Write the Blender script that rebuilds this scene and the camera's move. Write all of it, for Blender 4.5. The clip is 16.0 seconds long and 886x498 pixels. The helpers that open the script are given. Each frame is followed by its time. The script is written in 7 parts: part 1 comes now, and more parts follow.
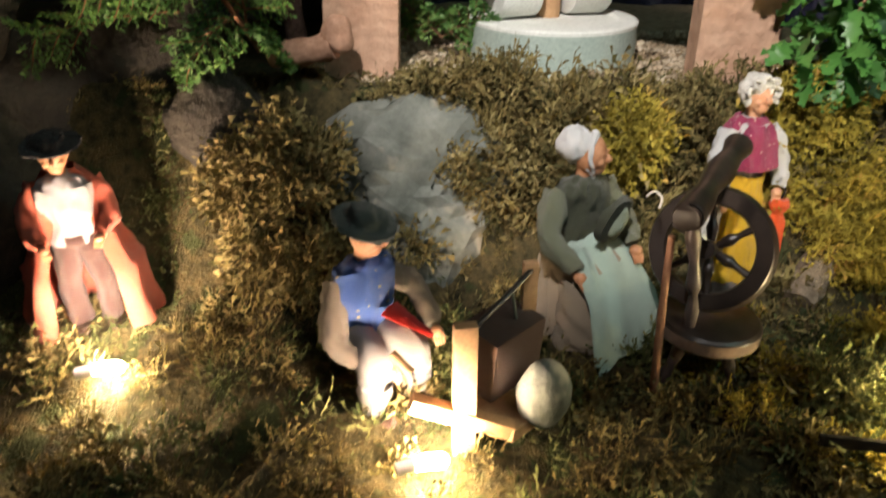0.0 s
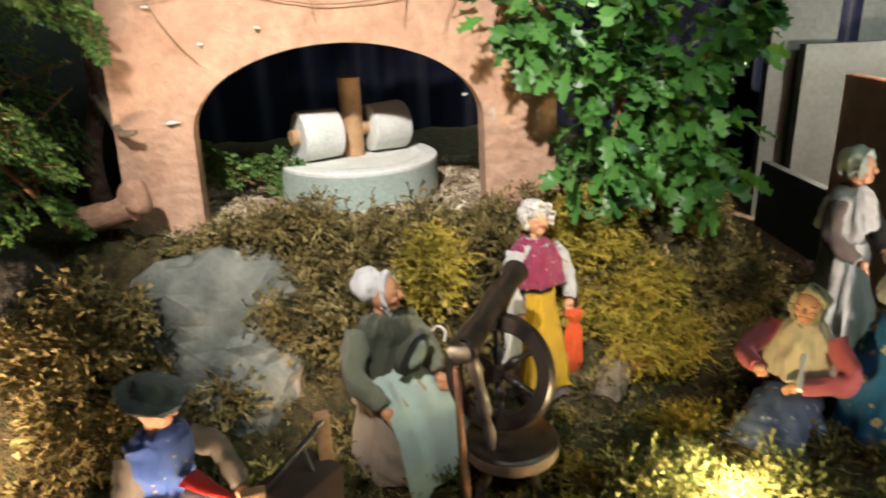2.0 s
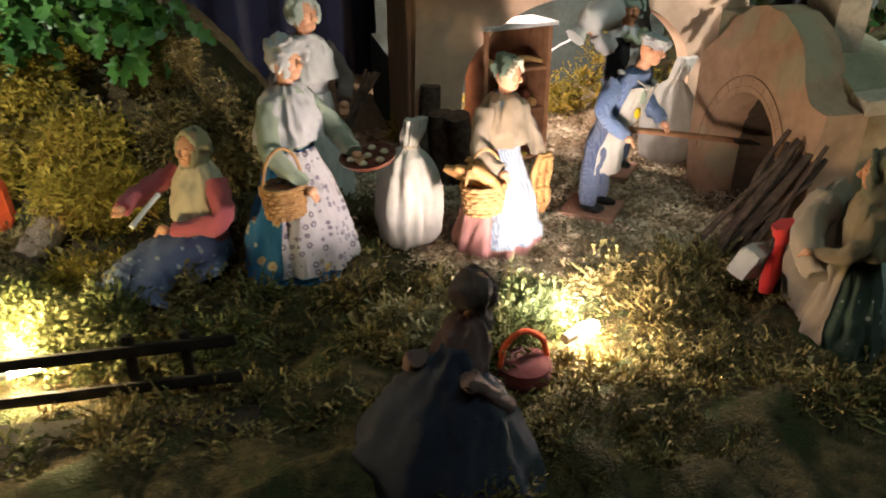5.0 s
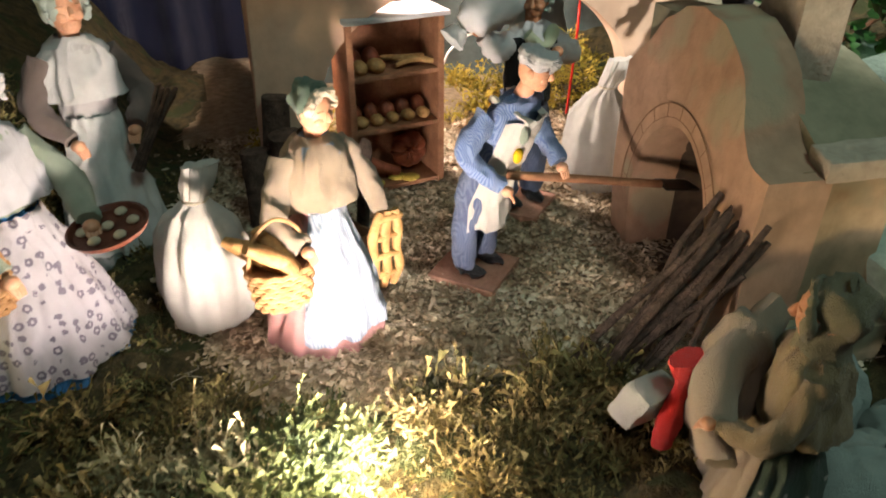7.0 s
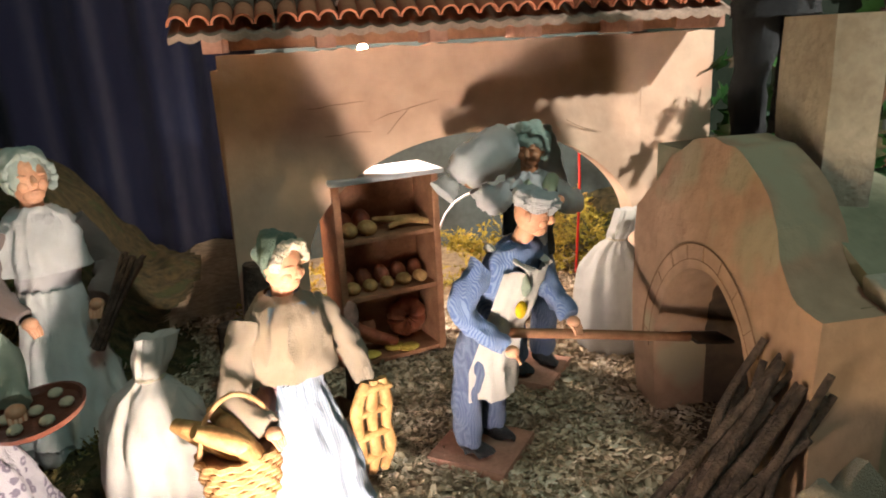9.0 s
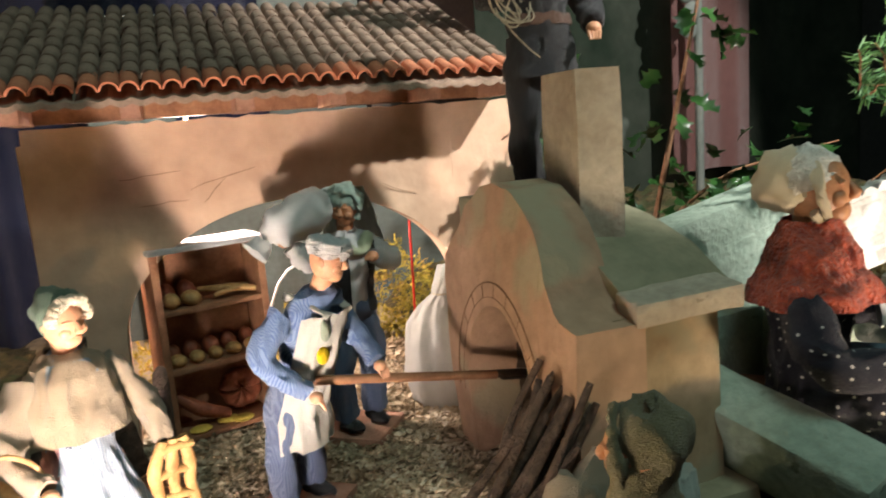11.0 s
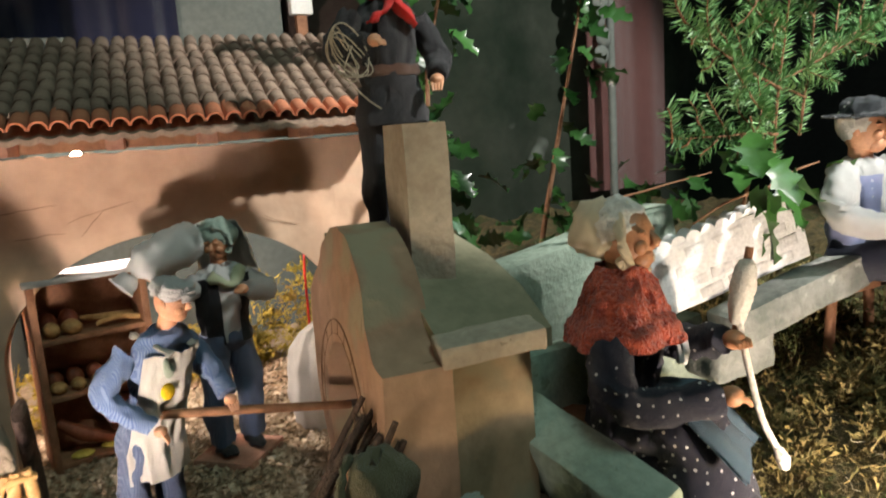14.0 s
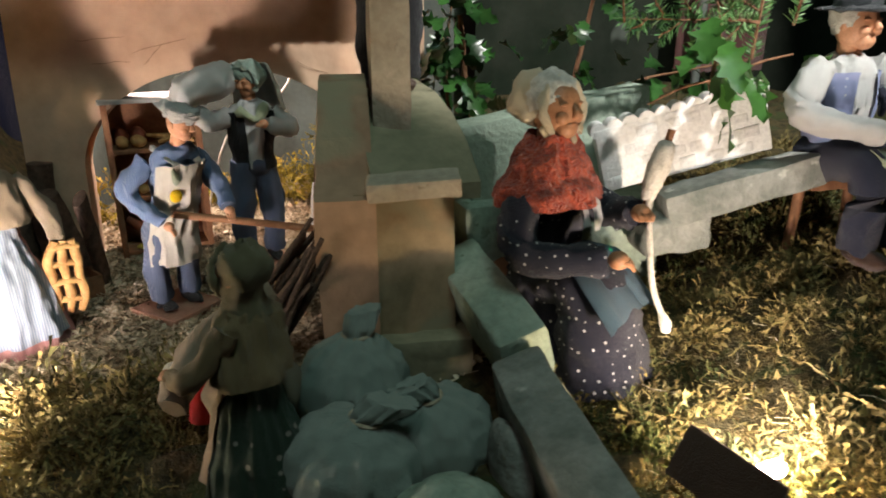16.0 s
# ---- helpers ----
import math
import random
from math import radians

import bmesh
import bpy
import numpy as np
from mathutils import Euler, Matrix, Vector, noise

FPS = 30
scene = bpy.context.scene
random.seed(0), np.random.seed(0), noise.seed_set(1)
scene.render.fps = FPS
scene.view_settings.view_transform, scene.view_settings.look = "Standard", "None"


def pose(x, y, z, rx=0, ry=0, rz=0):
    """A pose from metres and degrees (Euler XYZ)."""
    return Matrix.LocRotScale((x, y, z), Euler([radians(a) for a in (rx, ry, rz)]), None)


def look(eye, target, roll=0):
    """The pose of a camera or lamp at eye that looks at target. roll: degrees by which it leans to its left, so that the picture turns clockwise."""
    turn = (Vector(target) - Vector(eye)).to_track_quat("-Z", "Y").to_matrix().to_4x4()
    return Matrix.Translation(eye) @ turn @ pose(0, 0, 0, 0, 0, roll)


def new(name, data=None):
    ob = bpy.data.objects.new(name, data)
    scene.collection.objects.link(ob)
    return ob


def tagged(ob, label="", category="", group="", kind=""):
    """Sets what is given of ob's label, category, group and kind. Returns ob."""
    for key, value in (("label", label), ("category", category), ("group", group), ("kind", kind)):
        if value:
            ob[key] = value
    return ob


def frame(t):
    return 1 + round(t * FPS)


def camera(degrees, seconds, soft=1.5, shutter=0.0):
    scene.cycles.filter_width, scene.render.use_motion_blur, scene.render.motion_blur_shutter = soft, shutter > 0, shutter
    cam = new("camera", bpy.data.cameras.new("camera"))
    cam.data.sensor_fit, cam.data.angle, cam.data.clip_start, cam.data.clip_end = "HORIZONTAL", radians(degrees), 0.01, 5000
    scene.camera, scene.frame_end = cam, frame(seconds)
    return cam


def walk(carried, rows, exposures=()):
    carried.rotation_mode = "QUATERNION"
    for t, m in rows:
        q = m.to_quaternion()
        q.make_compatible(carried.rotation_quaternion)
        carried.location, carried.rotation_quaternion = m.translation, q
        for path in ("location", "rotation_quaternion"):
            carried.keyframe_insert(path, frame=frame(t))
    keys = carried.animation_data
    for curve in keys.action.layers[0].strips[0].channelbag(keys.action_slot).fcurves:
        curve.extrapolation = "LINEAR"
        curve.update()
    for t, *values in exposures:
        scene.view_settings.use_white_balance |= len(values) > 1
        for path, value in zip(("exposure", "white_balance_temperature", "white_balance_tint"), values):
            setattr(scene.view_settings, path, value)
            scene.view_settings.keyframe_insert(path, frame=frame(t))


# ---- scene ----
cam = camera(64.2, 16.0, 1.8, 0.35)
METRES, EYE, TILT, LEAN, TURN = 2.1, 0.52, -28.0, -0.5, 0.0
ROWS = [
    (0.0, 0.0, 0.0, 0.0, 0.0, 0.0, -0.0),
    (0.5, 0.0093, 0.0012, 0.0216, -1.2, 4.9, 1.38),
    (1.0, 0.0126, -0.0039, 0.0312, -2.14, 8.28, 2.42),
    (1.5, 0.0239, -0.0106, 0.03, -5.45, 8.92, 4.68),
    (2.0, 0.0578, -0.0217, 0.0216, -8.17, 7.49, 7.2),
    (2.5, 0.1168, -0.0391, 0.0007, -11.57, 5.82, 9.08),
    (3.0, 0.1677, -0.064, -0.0203, -13.13, 4.81, 10.52),
    (3.5, 0.2209, -0.0887, -0.0432, -15.46, 3.39, 11.9),
    (4.0, 0.272, -0.1155, -0.0717, -17.58, 2.36, 11.64),
    (6.5, 0.5059, -0.0011, -0.0376, -16.11, -4.36, 6.86),
    (7.0, 0.5355, 0.0185, -0.0177, -16.15, -4.63, 8.79),
    (7.5, 0.5504, 0.0407, -0.0035, -15.3, -0.52, 9.6),
    (8.0, 0.5502, 0.0601, -0.0041, -13.53, 4.18, 9.66),
    (10.5, 0.5866, 0.049, -0.0571, -19.77, 14.85, 15.46),
    (11.0, 0.5932, 0.0424, -0.0628, -22.23, 15.85, 16.8),
    (11.5, 0.598, 0.0293, -0.0581, -25.01, 17.93, 17.94),
    (12.0, 0.5998, 0.0194, -0.0526, -25.41, 19.94, 18.22),
    (12.5, 0.6145, 0.0131, -0.052, -26.06, 20.33, 18.84),
    (13.0, 0.631, 0.0088, -0.0543, -26.74, 19.67, 19.42),
    (13.5, 0.6412, 0.0029, -0.0594, -26.24, 17.68, 19.01),
    (14.0, 0.6464, -0.0097, -0.0693, -24.4, 15.28, 17.19),
    (14.5, 0.6539, -0.0293, -0.0837, -20.62, 11.35, 13.8),
    (15.0, 0.6691, -0.0518, -0.0951, -18.01, 9.3, 11.09),
    (15.5, 0.69, -0.075, -0.1076, -15.68, 7.48, 9.25),
    (16.0, 0.724, -0.0904, -0.1145, -14.23, 6.95, 8.04),
]
walk(cam, [(t, pose(0, 0, EYE, TILT, LEAN, TURN) @ pose(METRES * x, METRES * y, METRES * z, 90 + pitch, roll, yaw)) for t, x, y, z, yaw, pitch, roll in ROWS],
     [(0.0, 0.05), (1.0, 0.15), (2.0, 0.25), (2.5, 0.18), (3.5, -0.05), (4.2, -0.15), (6.4, 0.05), (7.0, 0.15), (8.0, 0.05), (11.0, 0.22), (12.5, 0.05), (14.0, -0.08), (15.0, -0.30), (16.0, -0.32)])

# ---- light ----
world = bpy.data.worlds.new("dim_room")
world.use_nodes = True
world.node_tree.nodes["Background"].inputs[0].default_value = (0.35, 0.5, 0.45, 1)
world.node_tree.nodes["Background"].inputs[1].default_value = 0.014
scene.world = world


def lamp(name, kind, place, energy, colour, size=0.02, target=None, cone=60, blend=0.5):
    data = bpy.data.lights.new(name, kind)
    data.energy, data.color = energy, colour
    if kind == "AREA":
        data.size = size
    else:
        data.shadow_soft_size = size
    if kind == "SPOT":
        data.spot_size, data.spot_blend = radians(cone), blend
    ob = new(name, data)
    ob.matrix_world = look(place, target) if target else Matrix.Translation(place)
    return ob


WARM, WHITE, COOL = (1.0, 0.74, 0.58), (1.0, 0.84, 0.78), (0.67, 1.0, 0.90)
# ceiling light of the hall, greenish, and one warm spotlight over the display
lamp("ceiling_panel_light", "AREA", (1.75, -0.35, 2.1), 11.0, COOL, 0.5, (1.6, 0.6, 0.0))
# soft warm fill added to lift the shadows, no such lamp known
lamp("hall_panel_light", "AREA", (0.7, -0.9, 2.2), 4.8, (1.0, 0.88, 0.82), 0.7, (1.1, 1.0, 0.2))
lamp("stage_spot", "SPOT", (-0.25, -0.35, 1.75), 255.0, (1.0, 0.93, 0.89), 0.03, (0.26, 1.10, 0.32), 30, 0.7)
lamp("garden_spot", "SPOT", (2.55, -0.45, 1.55), 290.0, (1.0, 0.97, 0.92), 0.03, (2.31, 0.84, 0.62), 47, 0.4)
# small bulbs lying in the moss: place, watts
BULBS = [((-0.395, 0.672, 0.020), 11.0, WARM, (-0.45, 0.81, 0.09)), ((-0.012, 0.525, 0.020), 6.5, WARM, (0.0, 0.70, 0.06)), ((0.550, 0.562, 0.0), 7.5, (1.0, 0.78, 0.39), (0.50, 0.76, 0.03)),
         ((1.190, 0.398, 0.010), 17.0, WHITE, (1.16, 0.95, 0.17)), ((1.940, 0.140, 0.03), 7.0, WHITE, (2.12, 0.42, 0.05))]
for place, watts, tone, aim in BULBS:
    lamp("ground_bulb_light", "SPOT", place, watts, tone, 0.012, aim, 128 if watts > 15 else 150, 0.8)
    fence_bulb = tone[2] < 0.4
    lamp("ground_bulb_glow", "POINT", (place[0], place[1], place[2] + (0.05 if fence_bulb or watts > 15 else 0.022)), (0.42 if fence_bulb else 0.11 if watts > 15 else 0.055) * watts, tone, 0.012)
lamp("bakery_bulb_light", "POINT", (1.40, 1.17, 0.385), 17.0, WHITE, 0.012)


# ---- materials ----
def nodes_of(name):
    m = bpy.data.materials.new(name)
    m.use_nodes = True
    t = m.node_tree
    return m, t, t.nodes["Principled BSDF"]


def node(t, kind, **values):
    n = t.nodes.new(kind)
    for k, v in values.items():
        n.inputs[k.replace("_", " ")].default_value = v
    return n


def ramp(t, fac, stops):
    r = t.nodes.new("ShaderNodeValToRGB")
    while len(r.color_ramp.elements) < len(stops):
        r.color_ramp.elements.new(0.5)
    for e, (p, c) in zip(r.color_ramp.elements, stops):
        e.position, e.color = p, (*c, 1)
    t.links.new(fac, r.inputs[0])
    return r.outputs[0]


def mix(t, fac, a, b, how="MIX"):
    n = t.nodes.new("ShaderNodeMix")
    n.data_type, n.blend_type = "RGBA", how
    for socket, v in ((n.inputs[0], fac), (n.inputs[6], a), (n.inputs[7], b)):
        if isinstance(v, (int, float)):
            socket.default_value = v
        elif isinstance(v, tuple):
            socket.default_value = (*v, 1)
        else:
            t.links.new(v, socket)
    return n.outputs[2]


def relief(t, bsdf, height, strength, distance=0.002):
    b = node(t, "ShaderNodeBump", Strength=strength, Distance=distance)
    t.links.new(height, b.inputs["Height"])
    t.links.new(b.outputs[0], bsdf.inputs["Normal"])


def surface(name, c1, c2, scale=25, fine=180, rough=0.85, bump=0.4, dist=0.002, spec=0.3, metal=0.0, spots=None, per_object=0.0, sheen=0.0):
    """Two-scale mottled surface."""
    m, t, b = nodes_of(name)
    co = t.nodes.new("ShaderNodeTexCoord").outputs["Object"]
    big = node(t, "ShaderNodeTexNoise", Scale=scale, Detail=6.0, Roughness=0.6)
    small = node(t, "ShaderNodeTexNoise", Scale=fine, Detail=4.0)
    for n in (big, small):
        t.links.new(co, n.inputs["Vector"])
    col = ramp(t, big.outputs[0], [(0.32, c1), (0.68, c2)])
    col = mix(t, 0.35, col, ramp(t, small.outputs[0], [(0.3, (0.45, 0.45, 0.45)), (0.7, (1, 1, 1))]), "MULTIPLY")
    if spots:
        v = node(t, "ShaderNodeTexNoise", Scale=spots[1], Detail=3.0)
        t.links.new(co, v.inputs["Vector"])
        col = mix(t, ramp(t, v.outputs[0], [(spots[2], (0, 0, 0)), (spots[2] + 0.06, (1, 1, 1))]), col, spots[0])
    if per_object:
        info = t.nodes.new("ShaderNodeObjectInfo")
        col = mix(t, per_object, col, ramp(t, info.outputs["Random"], [(0, (0.3, 0.3, 0.3)), (1, (1, 1, 1))]), "MULTIPLY")
    t.links.new(col, b.inputs["Base Color"])
    b.inputs["Roughness"].default_value, b.inputs["Metallic"].default_value = rough, metal
    b.inputs["Specular IOR Level"].default_value = spec
    b.inputs["Sheen Weight"].default_value = sheen
    add = t.nodes.new("ShaderNodeMath")
    t.links.new(big.outputs[0], add.inputs[0])
    t.links.new(small.outputs[0], add.inputs[1])
    relief(t, b, add.outputs[0], bump, dist)
    return m


CLOTH = set()


def fabric(name, base, pattern="plain", second=(1, 1, 1), third=(1, 1, 1), scale=80.0, width=0.3, turn=0.0):
    """Woven cloth: plain, stripe, dots, flowers or check."""
    m, t, b = nodes_of(name)
    coord = t.nodes.new("ShaderNodeTexCoord").outputs["Object"]
    mapping = t.nodes.new("ShaderNodeMapping")
    mapping.inputs["Rotation"].default_value = (0, 0, turn)
    t.links.new(coord, mapping.inputs["Vector"])
    co = mapping.outputs[0]
    soil = node(t, "ShaderNodeTexNoise", Scale=45.0, Detail=7.0, Roughness=0.6)
    t.links.new(co, soil.inputs["Vector"])
    col = mix(t, 0.3, base, ramp(t, soil.outputs[0], [(0.3, (0.5, 0.5, 0.5)), (0.7, (1, 1, 1))]), "MULTIPLY")
    if pattern == "stripe":
        w = node(t, "ShaderNodeTexWave", Scale=scale, Distortion=0.3)
        t.links.new(co, w.inputs["Vector"])
        col = mix(t, ramp(t, w.outputs["Fac"], [(0.5 - width / 2, (0, 0, 0)), (0.5 + width / 2, (1, 1, 1))]), col, second)
    elif pattern in ("dots", "flowers"):
        v = node(t, "ShaderNodeTexVoronoi", Scale=scale, Randomness=0.35 if pattern == "dots" else 0.7)
        t.links.new(co, v.inputs["Vector"])
        if pattern == "dots":
            col = mix(t, ramp(t, v.outputs["Distance"], [(width, (1, 1, 1)), (width + 0.06, (0, 0, 0))]), col, second)
        else:
            ring = node(t, "ShaderNodeTexNoise", Scale=scale * 5)
            t.links.new(co, ring.inputs["Vector"])
            add = t.nodes.new("ShaderNodeMath")
            add.operation = "MULTIPLY_ADD"
            add.inputs[1].default_value = 0.3
            t.links.new(ring.outputs[0], add.inputs[0])
            t.links.new(v.outputs["Distance"], add.inputs[2])
            col = mix(t, ramp(t, add.outputs[0], [(width + 0.15, (1, 1, 1)), (width + 0.2, (0, 0, 0))]), col, second)
            col = mix(t, ramp(t, add.outputs[0], [(width * 0.5 + 0.12, (1, 1, 1)), (width * 0.5 + 0.17, (0, 0, 0))]), col, third)
    weave = node(t, "ShaderNodeTexNoise", Scale=900.0, Detail=2.0)
    t.links.new(co, weave.inputs["Vector"])
    t.links.new(col, b.inputs["Base Color"])
    b.inputs["Roughness"].default_value = 0.9
    b.inputs["Specular IOR Level"].default_value = 0.15
    b.inputs["Sheen Weight"].default_value = 0.15
    add2 = t.nodes.new("ShaderNodeMath")
    t.links.new(weave.outputs[0], add2.inputs[0])
    t.links.new(soil.outputs[0], add2.inputs[1])
    relief(t, b, add2.outputs[0], 0.75, 0.005)
    CLOTH.add(name)
    return m


def islands(name, stops, rough=0.8, spec=0.2, patch=9.0, tint=(0.5, 0.5, 0.5), through_light=0.0):
    """Many small pieces joined in one mesh: each piece has its own tone, in larger patches."""
    m, t, b = nodes_of(name)
    geo = t.nodes.new("ShaderNodeNewGeometry")
    co = t.nodes.new("ShaderNodeTexCoord").outputs["Object"]
    big = node(t, "ShaderNodeTexNoise", Scale=patch, Detail=4.0)
    t.links.new(co, big.inputs["Vector"])
    add = t.nodes.new("ShaderNodeMath")
    add.operation = "MULTIPLY_ADD"
    add.inputs[1].default_value = 0.45
    sub = t.nodes.new("ShaderNodeMath")
    sub.operation = "MULTIPLY_ADD"
    sub.inputs[1].default_value, sub.inputs[2].default_value = 1.9, -0.67
    t.links.new(big.outputs[0], sub.inputs[0])
    t.links.new(geo.outputs["Random Per Island"], add.inputs[0])
    t.links.new(sub.outputs[0], add.inputs[2])
    col = ramp(t, add.outputs[0], stops)
    t.links.new(col, b.inputs["Base Color"])
    b.inputs["Roughness"].default_value = rough
    b.inputs["Specular IOR Level"].default_value = spec
    if through_light:
        b.inputs["Subsurface Weight"].default_value = through_light
        b.inputs["Subsurface Radius"].default_value = (0.003, 0.004, 0.001)
        b.inputs["Subsurface Scale"].default_value = 0.5
    return m


def leafy(name, dark, light, rough=0.25):
    m, t, b = nodes_of(name)
    info = t.nodes.new("ShaderNodeObjectInfo")
    co = t.nodes.new("ShaderNodeTexCoord").outputs["Object"]
    n = node(t, "ShaderNodeTexNoise", Scale=70.0, Detail=4.0)
    t.links.new(co, n.inputs["Vector"])
    col = ramp(t, info.outputs["Random"], [(0.0, dark), (0.75, light), (1.0, tuple(min(1, 1.5 * c) for c in light))])
    col = mix(t, 0.5, col, ramp(t, n.outputs[0], [(0.3, (0.4, 0.4, 0.4)), (0.7, (1, 1, 1))]), "MULTIPLY")
    t.links.new(col, b.inputs["Base Color"])
    b.inputs["Roughness"].default_value = rough
    b.inputs["Specular IOR Level"].default_value = 0.5
    relief(t, b, n.outputs[0], 0.4, 0.002)
    return m


def glow(name, colour, strength):
    m, t, b = nodes_of(name)
    b.inputs["Base Color"].default_value = (*colour, 1)
    b.inputs["Emission Color"].default_value = (*colour, 1)
    b.inputs["Emission Strength"].default_value = strength
    return m


M_SOIL = surface("mossy_soil", (0.034, 0.032, 0.013), (0.15, 0.115, 0.048), 55, 330, 0.95, 1.0, 0.010, spots=((0.055, 0.065, 0.022), 18, 0.56))
M_STRAW_BED = surface("chaff_bed", (0.24, 0.18, 0.11), (0.44, 0.35, 0.23), 60, 420, 0.9, 0.9, 0.004)
M_MOSS = islands("moss", [(0.0, (0.030, 0.030, 0.010)), (0.25, (0.085, 0.075, 0.026)), (0.5, (0.17, 0.125, 0.048)), (0.75, (0.24, 0.20, 0.075)), (1.0, (0.40, 0.32, 0.155))], 0.9, patch=24)
M_MOSS_YELLOW = islands("yellow_moss", [(0.0, (0.12, 0.10, 0.016)), (0.4, (0.26, 0.21, 0.03)), (0.75, (0.40, 0.31, 0.05)), (1.0, (0.435, 0.246, 0.072))], 0.85, patch=14)
M_MOSS_GREEN = islands("green_moss", [(0.0, (0.024, 0.036, 0.012)), (0.5, (0.075, 0.090, 0.028)), (1.0, (0.261, 0.246, 0.102))], 0.85)
M_MOSS_STRAW = islands("straw_moss", [(0.0, (0.12, 0.10, 0.05)), (0.4, (0.27, 0.23, 0.12)), (0.75, (0.36, 0.33, 0.18)), (1.0, (0.50, 0.46, 0.30))], 0.85, patch=20)
M_CHAFF = islands("wood_chaff", [(0.0, (0.16, 0.11, 0.06)), (0.35, (0.38, 0.29, 0.19)), (0.7, (0.60, 0.50, 0.36)), (1.0, (0.74, 0.66, 0.52))], 0.8, patch=20)
M_PLASTER = surface("ochre_plaster", (0.56, 0.37, 0.25), (0.68, 0.50, 0.36), 5, 30, 0.9, 0.45, 0.004, 0.2, spots=((0.62, 0.38, 0.26), 5, 0.60))
M_PLASTER_MILL = surface("pink_plaster", (0.48, 0.28, 0.18), (0.63, 0.41, 0.28), 14, 60, 0.8, 0.9, 0.006, 0.3, spots=((0.62, 0.62, 0.60), 14, 0.70))
M_OVEN = surface("oven_plaster", (0.36, 0.22, 0.14), (0.50, 0.33, 0.22), 9, 50, 0.9, 0.8, 0.004, 0.2, spots=((0.36, 0.30, 0.20), 7, 0.56))
# oven slope and foot: the greenish cast of the ceiling light is in this colour
M_OVEN_COOL = surface("cool_lit_oven_plaster", (0.22, 0.215, 0.14), (0.34, 0.31, 0.21), 11, 70, 0.9, 0.5, 0.003, 0.2)
M_OVEN_OCHRE = surface("oven_ochre_plaster", (0.30, 0.225, 0.135), (0.43, 0.335, 0.215), 11, 70, 0.9, 0.6, 0.003, 0.2, spots=((0.27, 0.25, 0.17), 9, 0.60))
M_OVEN_LINE = surface("dark_joint_line", (0.20, 0.12, 0.07), (0.28, 0.17, 0.10), 40, 200)
# dark brown for the oven hollow and the plug in the wheel's beam end
M_DARK_HOLLOW = surface("dark_brown_hollow", (0.05, 0.035, 0.025), (0.13, 0.09, 0.06), 20, 90, 0.95)
M_STONE_GREEN = surface("painted_foam_stone", (0.26, 0.34, 0.27), (0.42, 0.50, 0.41), 16, 120, 0.85, 0.7, 0.004, spots=((0.20, 0.24, 0.18), 45, 0.66))
M_STONE_GREY = surface("grey_stone", (0.15, 0.17, 0.15), (0.34, 0.35, 0.32), 22, 140, 0.85, 0.7, 0.004, spots=((0.50, 0.50, 0.46), 30, 0.66))
M_CHIMNEY = surface("pale_plaster", (0.40, 0.33, 0.25), (0.54, 0.48, 0.38), 18, 110, 0.9, 0.8, 0.004, spots=((0.16, 0.13, 0.09), 70, 0.72))
M_ROCK = surface("mottled_rock", (0.075, 0.085, 0.070), (0.22, 0.23, 0.20), 14, 90, 0.75, 0.7, 0.004, spots=((0.36, 0.33, 0.26), 12, 0.60))
# rocks at the left back: their shadow is put into this dark colour
M_ROCK_SHADED = surface("shaded_rock", (0.035, 0.032, 0.026), (0.10, 0.085, 0.065), 12, 90, 0.9, 1.0, 0.008)
M_WHITE_BRICK = surface("whitewashed_brick", (0.60, 0.60, 0.58), (0.82, 0.82, 0.80), 30, 200, 0.85, 0.6, 0.003, spots=((0.38, 0.39, 0.40), 40, 0.62), per_object=0.25)
M_WHITE_JOINT = surface("whitewash", (0.70, 0.70, 0.68), (0.84, 0.84, 0.82), 30, 200, 0.9, 0.5, 0.003)
M_MILLSTONE = surface("white_foam", (0.66, 0.68, 0.62), (0.78, 0.79, 0.74), 18, 240, 0.8, 0.35, 0.002)
# side of the mill base: cool shade put into the white foam's colour
M_MILLSIDE = surface("cool_shaded_foam", (0.34, 0.42, 0.37), (0.42, 0.50, 0.44), 18, 160, 0.8, 0.35, 0.002)
M_WOOD = surface("light_wood", (0.42, 0.24, 0.12), (0.60, 0.38, 0.20), 30, 260, 0.65, 0.35, 0.001)
M_WOOD_RED = surface("stained_wood", (0.20, 0.09, 0.045), (0.34, 0.17, 0.09), 35, 260, 0.7, 0.5, 0.001)
M_WOOD_DARK = surface("dark_wood", (0.010, 0.007, 0.006), (0.028, 0.020, 0.015), 35, 200, 0.35, 0.25, 0.001, 0.5)
M_WOOD_BLACK = surface("blackened_wood", (0.012, 0.010, 0.008), (0.030, 0.024, 0.018), 35, 200, 0.8, 0.5, 0.002)
M_BARK = surface("bark", (0.045, 0.030, 0.022), (0.15, 0.10, 0.075), 60, 300, 0.9, 1.0, 0.004)
M_BARK_PALE = surface("pale_bark", (0.16, 0.12, 0.08), (0.34, 0.27, 0.19), 60, 300, 0.9, 1.0, 0.004)
M_PINKWOOD = surface("pink_driftwood", (0.34, 0.19, 0.12), (0.50, 0.30, 0.20), 30, 120, 0.8, 0.6, 0.003)
M_TILE = surface("roof_tile", (0.22, 0.155, 0.115), (0.38, 0.27, 0.20), 40, 260, 0.9, 0.6, 0.002, per_object=0.5)
M_TILE_RED = surface("fresh_terracotta", (0.48, 0.16, 0.085), (0.60, 0.24, 0.13), 40, 260, 0.9, 0.5, 0.002, per_object=0.2)
